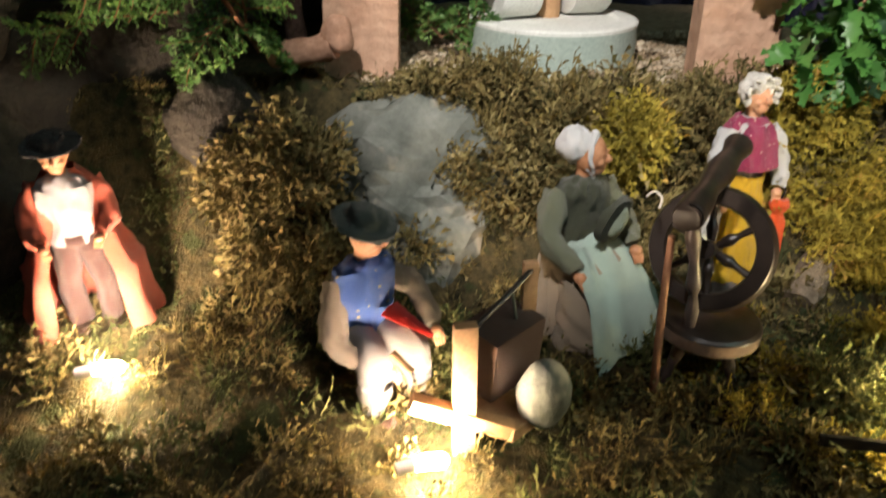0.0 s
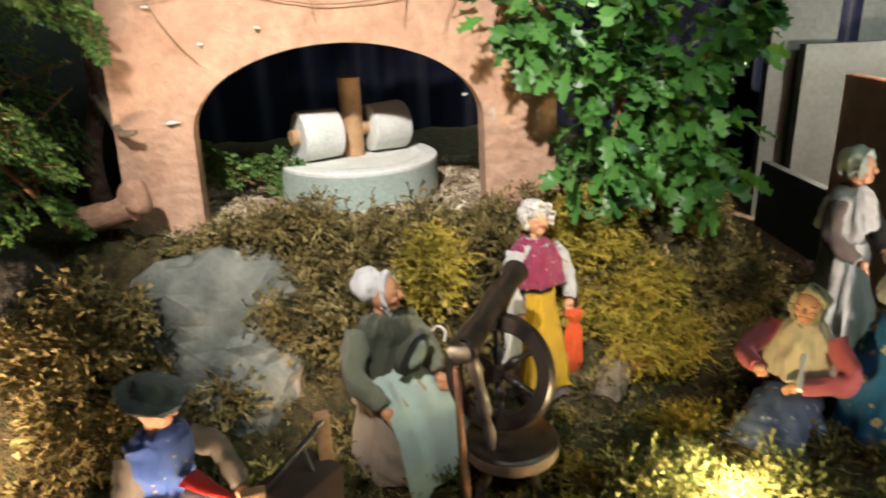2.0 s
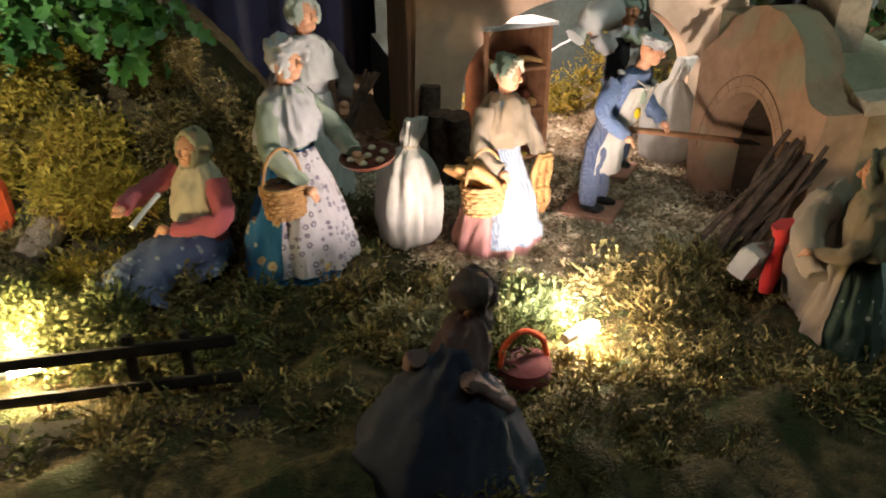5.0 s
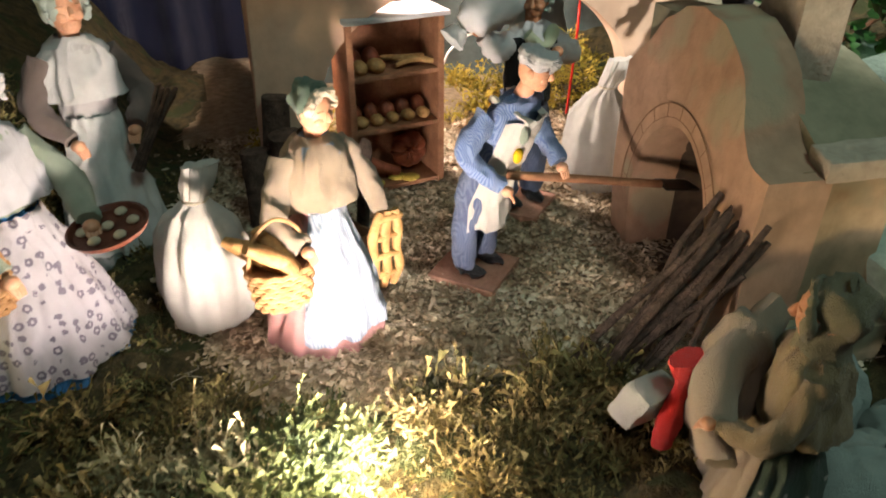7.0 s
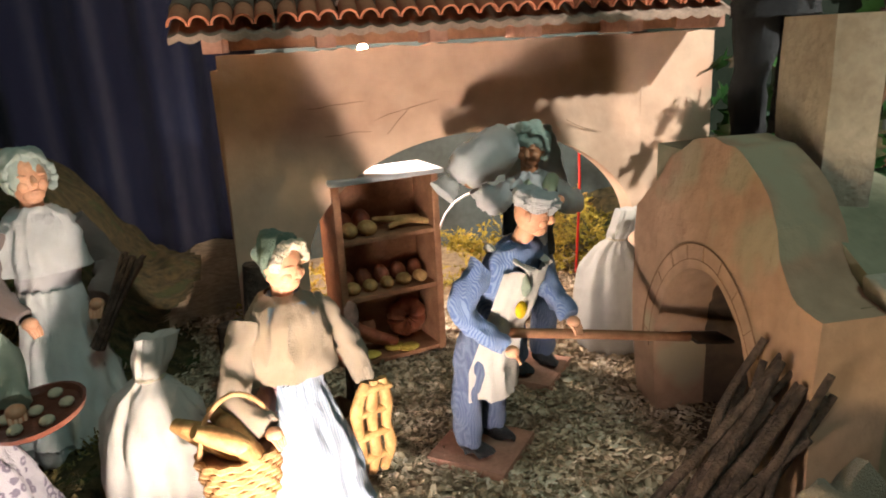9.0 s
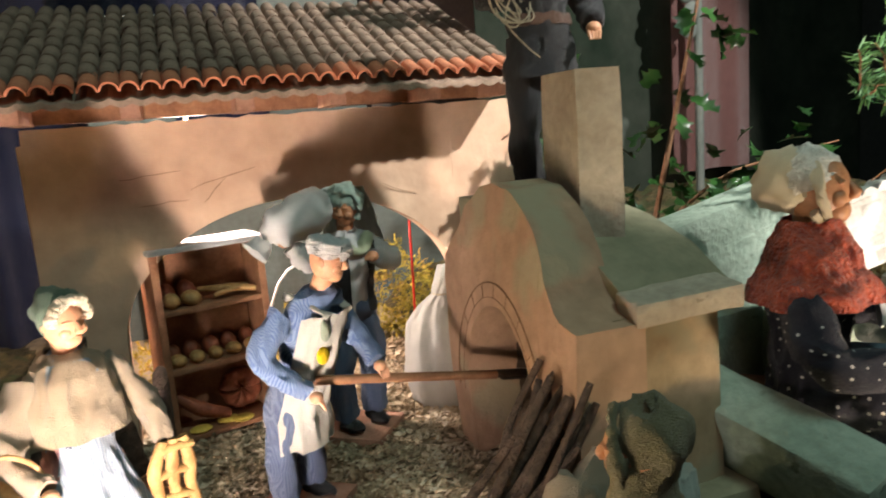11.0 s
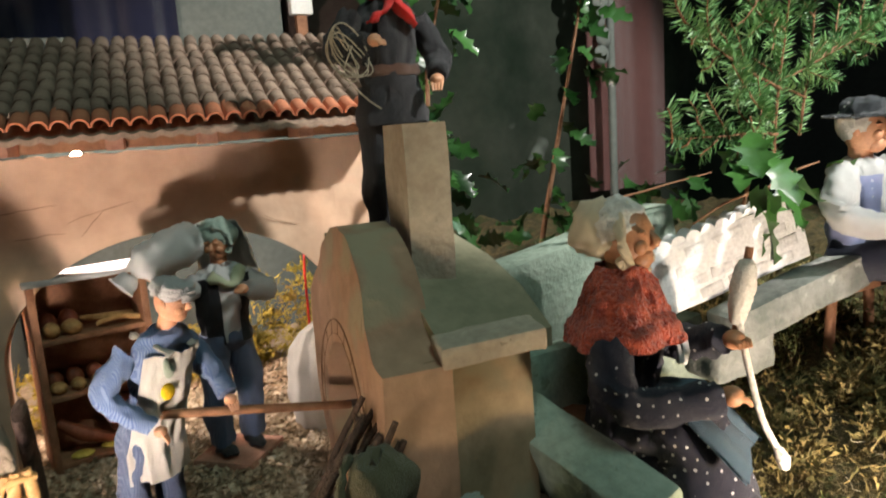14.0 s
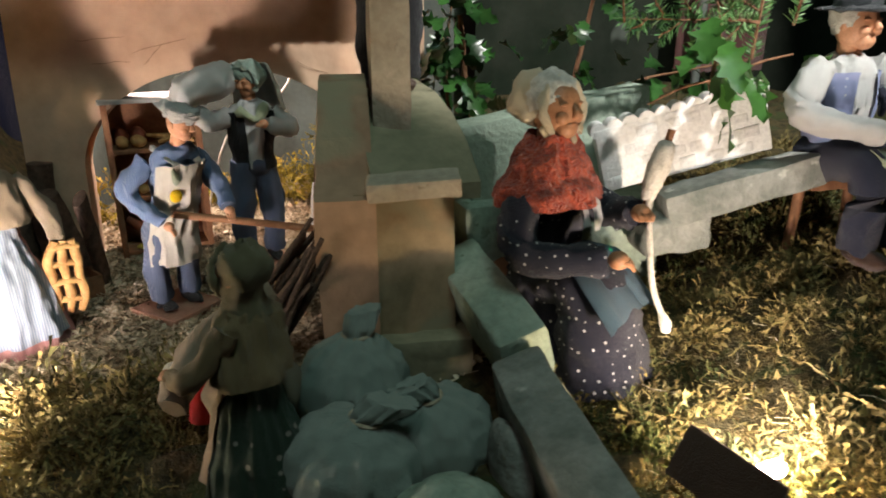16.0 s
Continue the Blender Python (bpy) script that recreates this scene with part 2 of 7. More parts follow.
M_TERRA = surface("terracotta_base", (0.30, 0.15, 0.10), (0.42, 0.23, 0.16), 40, 200, 0.8, 0.4, 0.001)
M_BREAD = surface("bread_crust", (0.26, 0.12, 0.04), (0.50, 0.31, 0.12), 50, 240, 0.6, 0.5, 0.002)
M_BREAD_DARK = surface("dark_crust", (0.16, 0.045, 0.02), (0.32, 0.10, 0.05), 50, 240, 0.5, 0.5, 0.002)
M_PASTRY = surface("yellow_pastry", (0.55, 0.38, 0.06), (0.72, 0.56, 0.12), 50, 240, 0.6, 0.5, 0.002)
M_WICKER = surface("wicker", (0.26, 0.13, 0.05), (0.48, 0.28, 0.12), 90, 400, 0.7, 0.6, 0.001)
M_SACK = fabric("sack_cloth", (0.54, 0.52, 0.46))
M_SACK_GREEN = fabric("grey_sack_cloth", (0.32, 0.39, 0.35))
M_SKIN = surface("painted_clay_skin", (0.56, 0.26, 0.14), (0.68, 0.38, 0.23), 60, 300, 0.5, 0.25, 0.001, 0.4)
M_SKIN_BROWN = surface("brown_clay_skin", (0.34, 0.15, 0.07), (0.50, 0.25, 0.13), 60, 300, 0.5, 0.35, 0.001, 0.4)
M_HAIR_WHITE = surface("curly_white_hair", (0.58, 0.55, 0.48), (0.80, 0.78, 0.72), 120, 400, 0.85, 1.0, 0.004)
M_HAIR_DARK = surface("dark_hair", (0.012, 0.010, 0.009), (0.05, 0.04, 0.035), 120, 400, 0.6, 0.8, 0.002)
M_HAIR_BLOND = surface("curly_fair_wool", (0.48, 0.40, 0.27), (0.68, 0.60, 0.46), 120, 400, 0.9, 1.0, 0.004)
M_LINEN = fabric("white_linen", (0.58, 0.58, 0.57))
M_APRON_WHITE = fabric("cream_white_apron_cotton", (0.56, 0.54, 0.48))
M_CREAM = fabric("cream_cotton", (0.66, 0.57, 0.40))
M_BEIGE = fabric("beige_cotton", (0.30, 0.24, 0.17))
M_SAGE = fabric("sage_cotton", (0.30, 0.36, 0.27))
M_TEAL = fabric("pale_green_cotton", (0.34, 0.45, 0.38))
M_OLIVE = fabric("dark_olive_wool", (0.045, 0.050, 0.030))
M_YELLOW = fabric("mustard_cotton", (0.62, 0.38, 0.02))
M_MAGENTA = fabric("magenta_print", (0.30, 0.035, 0.09), "dots", (0.60, 0.42, 0.36), scale=120, width=0.13)
M_ORANGE = fabric("orange_felt", (0.75, 0.10, 0.02))
M_RED = fabric("red_cotton", (0.62, 0.025, 0.02))
M_RUST = fabric("rust_wool", (0.50, 0.115, 0.065))
M_BROWN = fabric("brown_wool", (0.085, 0.045, 0.03))
M_BLACK = fabric("black_cotton", (0.018, 0.018, 0.020))
M_NAVY = fabric("navy_cotton", (0.020, 0.024, 0.045))
M_NAVY_DOTS = fabric("navy_dotted_cotton", (0.016, 0.017, 0.030), "dots", (0.62, 0.60, 0.58), scale=92, width=0.13)
CLOTH.add("rust_knitted_wool")
M_KNIT = surface("rust_knitted_wool", (0.30, 0.022, 0.008), (0.78, 0.12, 0.04), 130, 300, 0.95, 1.0, 0.012, sheen=0.3)
M_DENIM = fabric("faded_blue_cotton", (0.20, 0.27, 0.33))
M_BLUE_CHECK = fabric("blue_woven_cotton", (0.10, 0.16, 0.33), "stripe", (0.20, 0.28, 0.44), scale=170, width=0.6)
M_TROUSER = fabric("striped_blue_trousers", (0.075, 0.105, 0.19), "stripe", (0.12, 0.155, 0.24), scale=150, width=0.6)
M_APRON_STRIPE = fabric("blue_striped_apron", (0.22, 0.28, 0.36), "stripe", (0.36, 0.41, 0.47), scale=95, width=0.9)
M_BLUE_FLOWER = fabric("blue_flowered_cotton", (0.03, 0.20, 0.48), "flowers", (0.70, 0.62, 0.40), (0.66, 0.24, 0.05), scale=34, width=0.22)
M_BLUE_PRINT = fabric("blue_yellow_print", (0.045, 0.10, 0.33), "flowers", (0.42, 0.36, 0.10), (0.40, 0.22, 0.05), scale=75, width=0.12)
M_PAISLEY = fabric("blue_grey_print", (0.10, 0.14, 0.26), "flowers", (0.34, 0.42, 0.50), (0.45, 0.40, 0.10), scale=65, width=0.22)
M_LACE = fabric("white_grey_lace_print", (0.50, 0.48, 0.50), "flowers", (0.17, 0.15, 0.19), (0.46, 0.43, 0.45), scale=78, width=0.34)
M_PINK = fabric("pink_cotton", (0.42, 0.20, 0.18))
M_ROSE = fabric("rose_wool", (0.52, 0.12, 0.14))
M_LAVENDER = fabric("lavender_flowered_cotton", (0.28, 0.32, 0.52), "flowers", (0.60, 0.62, 0.70), (0.50, 0.50, 0.60), scale=90, width=0.12)
M_GREY_PRINT = fabric("grey_floral_cotton", (0.34, 0.38, 0.36), "flowers", (0.16, 0.20, 0.18), (0.4, 0.42, 0.4), scale=60, width=0.2)
M_BLUE_APRON = fabric("blue_grey_embroidered_apron", (0.07, 0.125, 0.165), "flowers", (0.10, 0.16, 0.18), (0.55, 0.20, 0.08), scale=26, width=0.06)
M_GREEN_DOT = fabric("green_embroidered_wool", (0.035, 0.060, 0.040), "dots", (0.30, 0.28, 0.24), scale=60, width=0.14)
M_CURTAIN = fabric("navy_curtain", (0.005, 0.008, 0.030))
M_BACKCLOTH = surface("dark_painted_cloth", (0.009, 0.016, 0.010), (0.035, 0.040, 0.031), 3.5, 40, 0.95, 0.2, 0.002, 0.1, spots=((0.10, 0.115, 0.10), 4.5, 0.66))
M_WALL_GREY = surface("grey_green_wall", (0.095, 0.110, 0.098), (0.130, 0.145, 0.130), 5, 80, 0.85, 0.2, 0.001)
M_WALL_BROWN = surface("brown_wall", (0.050, 0.036, 0.030), (0.080, 0.060, 0.050), 5, 80, 0.85, 0.2, 0.001)
M_BOARD = surface("dark_grey_board", (0.045, 0.058, 0.052), (0.075, 0.092, 0.084), 5, 80, 0.85, 0.2, 0.001)
M_HALL = surface("dark_hall_wall", (0.05, 0.05, 0.05), (0.08, 0.08, 0.075), 2, 40, 0.9, 0.2)
M_PLASTIC = surface("white_plastic", (0.66, 0.68, 0.64), (0.74, 0.75, 0.72), 30, 200, 0.4, 0.05)
M_WIRE_RED = surface("red_wire", (0.5, 0.02, 0.015), (0.6, 0.03, 0.02), 30, 200, 0.4, 0.05)
M_STRING = surface("string", (0.42, 0.36, 0.26), (0.60, 0.53, 0.40), 200, 600, 0.9, 0.6)
M_WOOL = surface("spun_wool", (0.62, 0.57, 0.48), (0.78, 0.74, 0.66), 150, 500, 0.95, 0.9, 0.003)
M_GREEN_RIBBON = surface("green_ribbon", (0.0, 0.28, 0.13), (0.0, 0.36, 0.17), 60, 200, 0.5, 0.1)
M_SUNFLOWER = surface("yellow_felt", (0.75, 0.46, 0.01), (0.82, 0.56, 0.02), 60, 300, 0.9, 0.4)
M_TRAY = surface("dark_glazed_clay", (0.07, 0.022, 0.014), (0.14, 0.05, 0.03), 40, 200, 0.35, 0.3)
M_HOLLY = leafy("holly_leaf", (0.026, 0.085, 0.018), (0.080, 0.23, 0.040), 0.38)
M_HOLLY_DARK = leafy("ivy_leaf", (0.010, 0.034, 0.010), (0.032, 0.100, 0.022), 0.3)
M_THUJA = islands("thuja_scale", [(0.0, (0.026, 0.075, 0.020)), (0.5, (0.085, 0.20, 0.045)), (1.0, (0.24, 0.36, 0.09))], 0.5, 0.4)
M_FIR = islands("fir_needle", [(0.0, (0.03, 0.09, 0.03)), (0.5, (0.09, 0.22, 0.07)), (1.0, (0.22, 0.38, 0.15))], 0.45, 0.4)
M_TWIG = surface("brown_twig", (0.16, 0.075, 0.04), (0.28, 0.15, 0.08), 90, 300, 0.8, 0.6)
M_BULB = glow("lit_bulb", (1.0, 0.74, 0.42), 700.0)
M_BULB_SHELL = surface("bulb_socket", (0.5, 0.48, 0.45), (0.6, 0.58, 0.55), 30, 200, 0.5)


# ---- builders ----
class Shape:
    """Gathers rings, tubes, balls and slabs into one mesh."""

    def __init__(self):
        self.v, self.f, self.m, self.mats = [], [], [], []

    def slot(self, material):
        if material not in self.mats:
            self.mats.append(material)
        return self.mats.index(material)

    def rows(self, rows, material, closed=True, caps=True):
        k, base, n = self.slot(material), len(self.v), len(rows[0])
        for r in rows:
            self.v += [tuple(p) for p in r]
        for i in range(len(rows) - 1):
            for j in range(n if closed else n - 1):
                a, b = base + i * n + j, base + i * n + (j + 1) % n
                self.f.append((a, b, b + n, a + n))
                self.m.append(k)
        if caps and closed:
            for i, rev in ((0, True), (len(rows) - 1, False)):
                idx = [base + i * n + j for j in range(n)]
                self.f.append(tuple(idx[::-1] if rev else idx))
                self.m.append(k)
        return self

    def lathe(self, prof, material, seg=32, folds=0, amp=0.0, phase=0.0, a0=0.0, a1=None, at=(0, 0, 0), scale=1.0, caps=True):
        """prof: rows (z, rx, ry, cx, cy), finely resampled; folds deepen towards the first row."""
        prof = [tuple(p) + (0,) * (5 - len(p)) for p in prof]
        z = np.array(prof, float)
        steps = np.linspace(0, len(prof) - 1, max(2, (len(prof) - 1) * 5 + 1))
        full = a1 is None
        angles = np.linspace(a0, a0 + 2 * math.pi, seg, endpoint=False) if full else np.linspace(a0, a1, seg)
        rows = []
        for s in steps:
            i = min(int(s), len(prof) - 2)
            w = s - i
            w = w * w * (3 - 2 * w) * 0.5 + w * 0.5
            q = z[i] * (1 - w) + z[i + 1] * w
            d = 1 - s / (len(prof) - 1)
            r = 1 + amp * (0.25 + 0.75 * d) * (np.sin(folds * angles + phase) + 0.5 * np.sin((folds * 2 - 3) * angles + 2 * phase + 1))
            rows.append([(at[0] + scale * (q[3] + q[1] * c * f), at[1] + scale * (q[4] + q[2] * sn * f), at[2] + scale * q[0])
                         for c, sn, f in zip(np.cos(angles), np.sin(angles), r)])
        return self.rows(rows, material, full, caps)

    def tube(self, pts, radii, material, seg=10, fine=4, flat=1.0, lump=0.0):
        """A smooth tube through the points; flat squashes it across."""
        p = [Vector(q) for q in pts]
        if not hasattr(radii, "__len__"):
            radii = [radii] * len(p)
        path, rad = [], []
        for i in range(len(p) - 1):
            a, b, c, d = p[max(i - 1, 0)], p[i], p[i + 1], p[min(i + 2, len(p) - 1)]
            for k in range(fine):
                s = k / fine
                path.append(0.5 * ((2 * b) + (c - a) * s + (2 * a - 5 * b + 4 * c - d) * s * s + (3 * b - a - 3 * c + d) * s ** 3))
                rad.append(radii[i] * (1 - s) + radii[i + 1] * s)
        path.append(p[-1])
        rad.append(radii[-1])
        up = Vector((0, 0, 1)) if abs((path[-1] - path[0]).normalized().z) < 0.8 else Vector((0, 1, 0))
        rows = []
        for i, q in enumerate(path):
            along = (path[min(i + 1, len(path) - 1)] - path[max(i - 1, 0)])
            along = along.normalized() if along.length > 1e-9 else Vector((0, 0, 1))
            side = along.cross(up).normalized()
            top = side.cross(along)
            row = []
            for j in range(seg):
                a = 2 * math.pi * j / seg
                r = rad[i] * (1 + lump * math.sin(7 * a + i * 1.7) * math.cos(3 * i + a))
                row.append(q + side * (r * math.cos(a)) + top * (r * flat * math.sin(a)))
            rows.append(row)
        return self.rows(rows, material)

    def ball(self, c, r, material, seg=18, rings=12, lump=0.0, grain=30.0, turn=None):
        rr = r if hasattr(r, "__len__") else (r, r, r)
        rows = []
        for i in range(rings + 1):
            a = math.pi * (i + 0.02) / (rings + 0.04)
            row = []
            for j in range(seg):
                b = 2 * math.pi * j / seg
                d = Vector((math.sin(a) * math.cos(b), math.sin(a) * math.sin(b), -math.cos(a)))
                q = Vector((d.x * rr[0], d.y * rr[1], d.z * rr[2]))
                if lump:
                    q *= 1 + lump * noise.noise((q + Vector(c)) * grain)
                if turn:
                    q = turn @ q
                row.append(Vector(c) + q)
            rows.append(row)
        return self.rows(rows, material)

    def slab(self, c, size, material, turn=None, soft=0.12, wear=0.0, cuts=2):
        """A worn block: a box with rounded edges and an uneven face."""
        bm = bmesh.new()
        bmesh.ops.create_cube(bm, size=1)
        bmesh.ops.scale(bm, vec=size, verts=bm.verts)
        bmesh.ops.bevel(bm, geom=bm.edges[:], offset=soft * min(size), segments=2, profile=0.6, affect="EDGES")
        if wear:
            bmesh.ops.subdivide_edges(bm, edges=[e for e in bm.edges if e.calc_length() > 0.3 * max(size)], cuts=cuts + 3, use_grid_fill=True)
            for v in bm.verts:
                v.co += v.normal * wear * noise.noise((v.co + Vector(c)) * 45)
        k, base = self.slot(material), len(self.v)
        bm.verts.index_update()
        for v in bm.verts:
            self.v.append(tuple(Vector(c) + (turn @ v.co if turn else v.co)))
        for f in bm.faces:
            self.f.append(tuple(base + v.index for v in f.verts))
            self.m.append(k)
        bm.free()
        return self

    def object(self, name, parent=None, label="", at=None, smooth=True, crease=0.0):
        me = bpy.data.meshes.new(name)
        me.from_pydata(self.v, [], self.f)
        if crease:
            soft = {k for k, mt in enumerate(self.mats) if mt.name in CLOTH}
            cloth_verts = {i for f, k in zip(self.f, self.m) if k in soft for i in f}
            me.update()
            for i in cloth_verts:
                v = me.vertices[i]
                c = v.co
                fold = 1 - 2 * abs(noise.noise(Vector((c.x * 62, c.y * 62, c.z * 20 + 9)))) ** 0.8
                fine = noise.noise(Vector((c.x * 120, c.y * 120, c.z * 75)))
                slack = noise.noise(c * 28)
                v.co = c + v.normal * crease * (0.9 * (fold - 0.5) + 0.5 * fine + 0.6 * slack)
        for mt in self.mats:
            me.materials.append(mt)
        me.polygons.foreach_set("material_index", self.m)
        me.polygons.foreach_set("use_smooth", [smooth] * len(self.f))
        me.update()
        bm = bmesh.new()
        bm.from_mesh(me)
        bmesh.ops.recalc_face_normals(bm, faces=bm.faces)
        for e in bm.edges:
            if len(e.link_faces) == 2 and e.calc_face_angle(0) > 0.9:
                e.smooth = False
        bm.to_mesh(me)
        bm.free()
        ob = new(name, me)
        if at is not None:
            ob.matrix_world = at
        if parent:
            ob.parent = parent
            if label:
                ob["label"] = label
        return ob


def thing(name, at, label, category, group=""):
    ob = new(name)
    ob.empty_display_size = 0.02
    ob.matrix_world = at
    return tagged(ob, label, category, group)


def rot(x=0, y=0, z=0):
    return Euler([radians(a) for a in (x, y, z)]).to_matrix()


def quick_mesh(name, verts, tris, material, smooth=False):
    """A large mesh straight from arrays of triangles."""
    me = bpy.data.meshes.new(name)
    me.vertices.add(len(verts))
    me.vertices.foreach_set("co", verts.astype(np.float32).ravel())
    me.loops.add(tris.size)
    me.loops.foreach_set("vertex_index", tris.astype(np.int32).ravel())
    me.polygons.add(len(tris))
    me.polygons.foreach_set("loop_start", np.arange(0, tris.size, 3, dtype=np.int32))
    me.polygons.foreach_set("loop_total", np.full(len(tris), 3, dtype=np.int32))
    me.update(calc_edges=True)
    me.materials.append(material)
    return me


RNG = np.random.default_rng(7)


def lattice(x, y, scale, seed):
    """Smooth value noise from -1 to 1."""
    g = np.random.default_rng(seed).uniform(-1, 1, (128, 128))
    u, v = np.asarray(x) * scale + 50.3, np.asarray(y) * scale + 50.7
    i, j = np.floor(u).astype(int), np.floor(v).astype(int)
    a, b = u - i, v - j
    a, b = a * a * (3 - 2 * a), b * b * (3 - 2 * b)
    i, j, i1, j1 = i % 128, j % 128, (i + 1) % 128, (j + 1) % 128
    return (g[i, j] * (1 - a) + g[i1, j] * a) * (1 - b) + (g[i, j1] * (1 - a) + g[i1, j1] * a) * b


def step(a, b, x):
    s = np.clip((np.asarray(x, float) - a) / (b - a), 0, 1)
    return s * s * (3 - 2 * s)


def plaza(x, y):
    """1 where the chaff-strewn bakery yard lies."""
    edge = 0.05 * lattice(x, y, 9, 3)
    return step(1.02, 1.12, x + edge) * (1 - step(1.78, 1.86, x)) * step(0.50, 0.64, y + edge + 0.07 * step(1.2, 1.5, x))


def height(x, y):
    left = 1 - step(0.74, 1.0, x)
    slope = 0.265 * step(0.87, 1.07, y) * left + 0.10 * step(0.95, 1.2, y) * (1 - step(0.85, 1.05, x)) * (1 - left)
    right = step(1.80, 1.95, x) * (0.015 + 0.10 * step(1.95, 2.3, x) + 0.07 * step(0.35, 0.75, y))
    dip = -0.032 * np.exp(-((x - 0.62) / 0.26) ** 2 - ((y - 0.50) / 0.085) ** 2)
    base = -0.033 - 0.02 * step(0.2, 0.8, 0.5 - y) + slope + right + dip
    rough = (0.017 * lattice(x, y, 15, 1) + 0.010 * lattice(x, y, 38, 2)) * (1 - 0.92 * plaza(x, y))
    terrace = step(1.10, 1.16, y) * left
    return base + rough * (1 - 0.8 * terrace)


# ---- ground, hall and backdrops ----
def ground_sheet():
    nx, ny = 330, 190
    xs, ys = np.linspace(-1.3, 3.0, nx), np.linspace(-0.45, 2.0, ny)
    X, Y = np.meshgrid(xs, ys)
    Z = height(X, Y)
    v = np.stack([X.ravel(), Y.ravel(), Z.ravel()], 1)
    i = (np.arange(ny - 1)[:, None] * nx + np.arange(nx - 1)[None]).ravel()
    tris = np.concatenate([np.stack([i, i + 1, i + nx + 1], 1), np.stack([i, i + nx + 1, i + nx], 1)])
    me = quick_mesh("ground", v, tris, M_SOIL)
    me.materials.append(M_STRAW_BED)
    c = v[tris].mean(1)
    bed = (plaza(c[:, 0], c[:, 1]) > 0.5) | ((c[:, 1] > 1.09) & (c[:, 0] < 0.75) & (c[:, 0] > -0.15))
    me.polygons.foreach_set("material_index", bed.astype(np.int32))
    me.polygons.foreach_set("use_smooth", np.ones(len(tris), bool))
    tagged(new("ground", me), "uneven brown display ground under moss and chaff", "ground", kind="structure")


def wall_box(name, c, size, material, label, turn=0.0):
    s = Shape().slab((0, 0, 0), size, material, soft=0.02)
    ob = s.object(name, at=pose(*c, 0, 0, turn), smooth=False)
    return tagged(ob, label, "wall", kind="structure")


ground_sheet()
wall_box("wall_south", (0.8, -3.05, 0.8), (8.2, 0.1, 3.6), M_HALL, "dark plain hall wall")
wall_box("wall_west", (-3.05, -0.3, 0.8), (0.1, 5.4, 3.6), M_HALL, "dark plain hall wall")
wall_box("wall_east", (4.65, -0.3, 0.8), (0.1, 5.4, 3.6), M_HALL, "dark plain hall wall")
wall_box("wall_north", (0.8, 2.35, 0.8), (8.2, 0.1, 3.6), M_HALL, "dark plain hall wall behind the display")
wall_box("ceiling", (0.8, -0.3, 2.65), (8.2, 5.6, 0.1), M_HALL, "dark hall ceiling")
wall_box("floor", (0.8, -0.3, -0.95), (8.2, 5.6, 0.1), M_HALL, "dark hall floor")
wall_box("wall_panel_1", (1.785, 1.93, 0.55), (0.40, 0.04, 1.3), M_WALL_GREY, "pale grey-green painted wall strip")
wall_box("wall_panel_2", (2.24, 1.97, 0.55), (0.45, 0.04, 1.3), M_WALL_BROWN, "dull brown wall beside the strip")
wall_box("wall_panel_3", (1.36, 1.66, 0.15), (0.17, 0.03, 1.0), M_BOARD, "leaning grey board behind the bakery", -8)
wall_box("wall_panel_4", (-0.36, 1.62, 0.45), (0.26, 0.03, 0.9), M_BOARD, "grey board behind the conifer", 5)
wall_box("wall_panel_5", (1.70, 1.56, 0.15), (0.75, 0.03, 0.55), M_BOARD, "grey board closing the bakery at the back", -7)


def curtain(name, x0, x1, y, z0, z1, material, label, folds, depth):
    n, rows = int((x1 - x0) * 90), []
    for z in np.linspace(z0, z1, 9):
        xs = np.linspace(x0, x1, n)
        rows.append([(x, y + depth * (math.sin(folds * x + 0.6 * math.sin(3 * x)) + 0.3 * math.sin(2.3 * folds * x + z)), z) for x in xs])
    back = [[(p[0], p[1] + 0.004, p[2]) for p in r] for r in rows]
    s = Shape().rows(rows, material, False).rows(back, material, False)
    tagged(s.object(name), label, "curtain", kind="structure")


curtain("curtain_1", -1.6, 1.70, 1.86, -0.3, 1.7, M_CURTAIN, "dark navy curtain hanging in folds", 46, 0.018)
curtain("backdrop", 2.15, 3.6, 1.55, -0.3, 1.7, M_BACKCLOTH, "dark mottled green painted backcloth", 12, 0.02)
curtain("curtain_2", 2.70, 2.98, 1.46, 0.2, 1.2, fabric("dusty_pink_cloth", (0.11, 0.050, 0.045)), "dull pink cloth hanging before the backcloth", 40, 0.012)


def pale_pole():
    t = thing("pole", pose(2.72, 1.40, -0.05), "thin pale upright pole before the backcloth", "pole")
    s = Shape()
    s.tube([(0, 0, 0), (0.002, 0, 0.5), (0, 0, 1.1)], 0.011, M_WALL_GREY, 10)
    s.object("shaft", t)
    b = Shape()
    for k in range(9):
        b.ball((-0.04 + 0.012 * math.sin(k * 2.1), -0.01, 0.62 + 0.045 * k), (0.026, 0.012, 0.026), M_WALL_GREY, 10, 8)
    b.object("scalloped_edge", t, "white scalloped trim")


pale_pole()


def wall_switch():
    t = thing("junction_box", pose(2.035, 1.89, 0.80), "small white junction box with a cable on the wall", "electrical box")
    Shape().slab((0, 0, 0), (0.062, 0.03, 0.11), M_PLASTIC).object("housing", t)
    Shape().tube([(-0.01, 0.0, 0.05), (-0.025, 0.005, 0.11), (-0.005, 0.01, 0.16), (-0.012, 0.012, 0.35)], 0.006, M_PLASTIC, 8).object("cable", t)
    Shape().slab((0.0, 0.005, -0.09), (0.03, 0.02, 0.07), M_WOOD_RED).object("stub", t)


wall_switch()


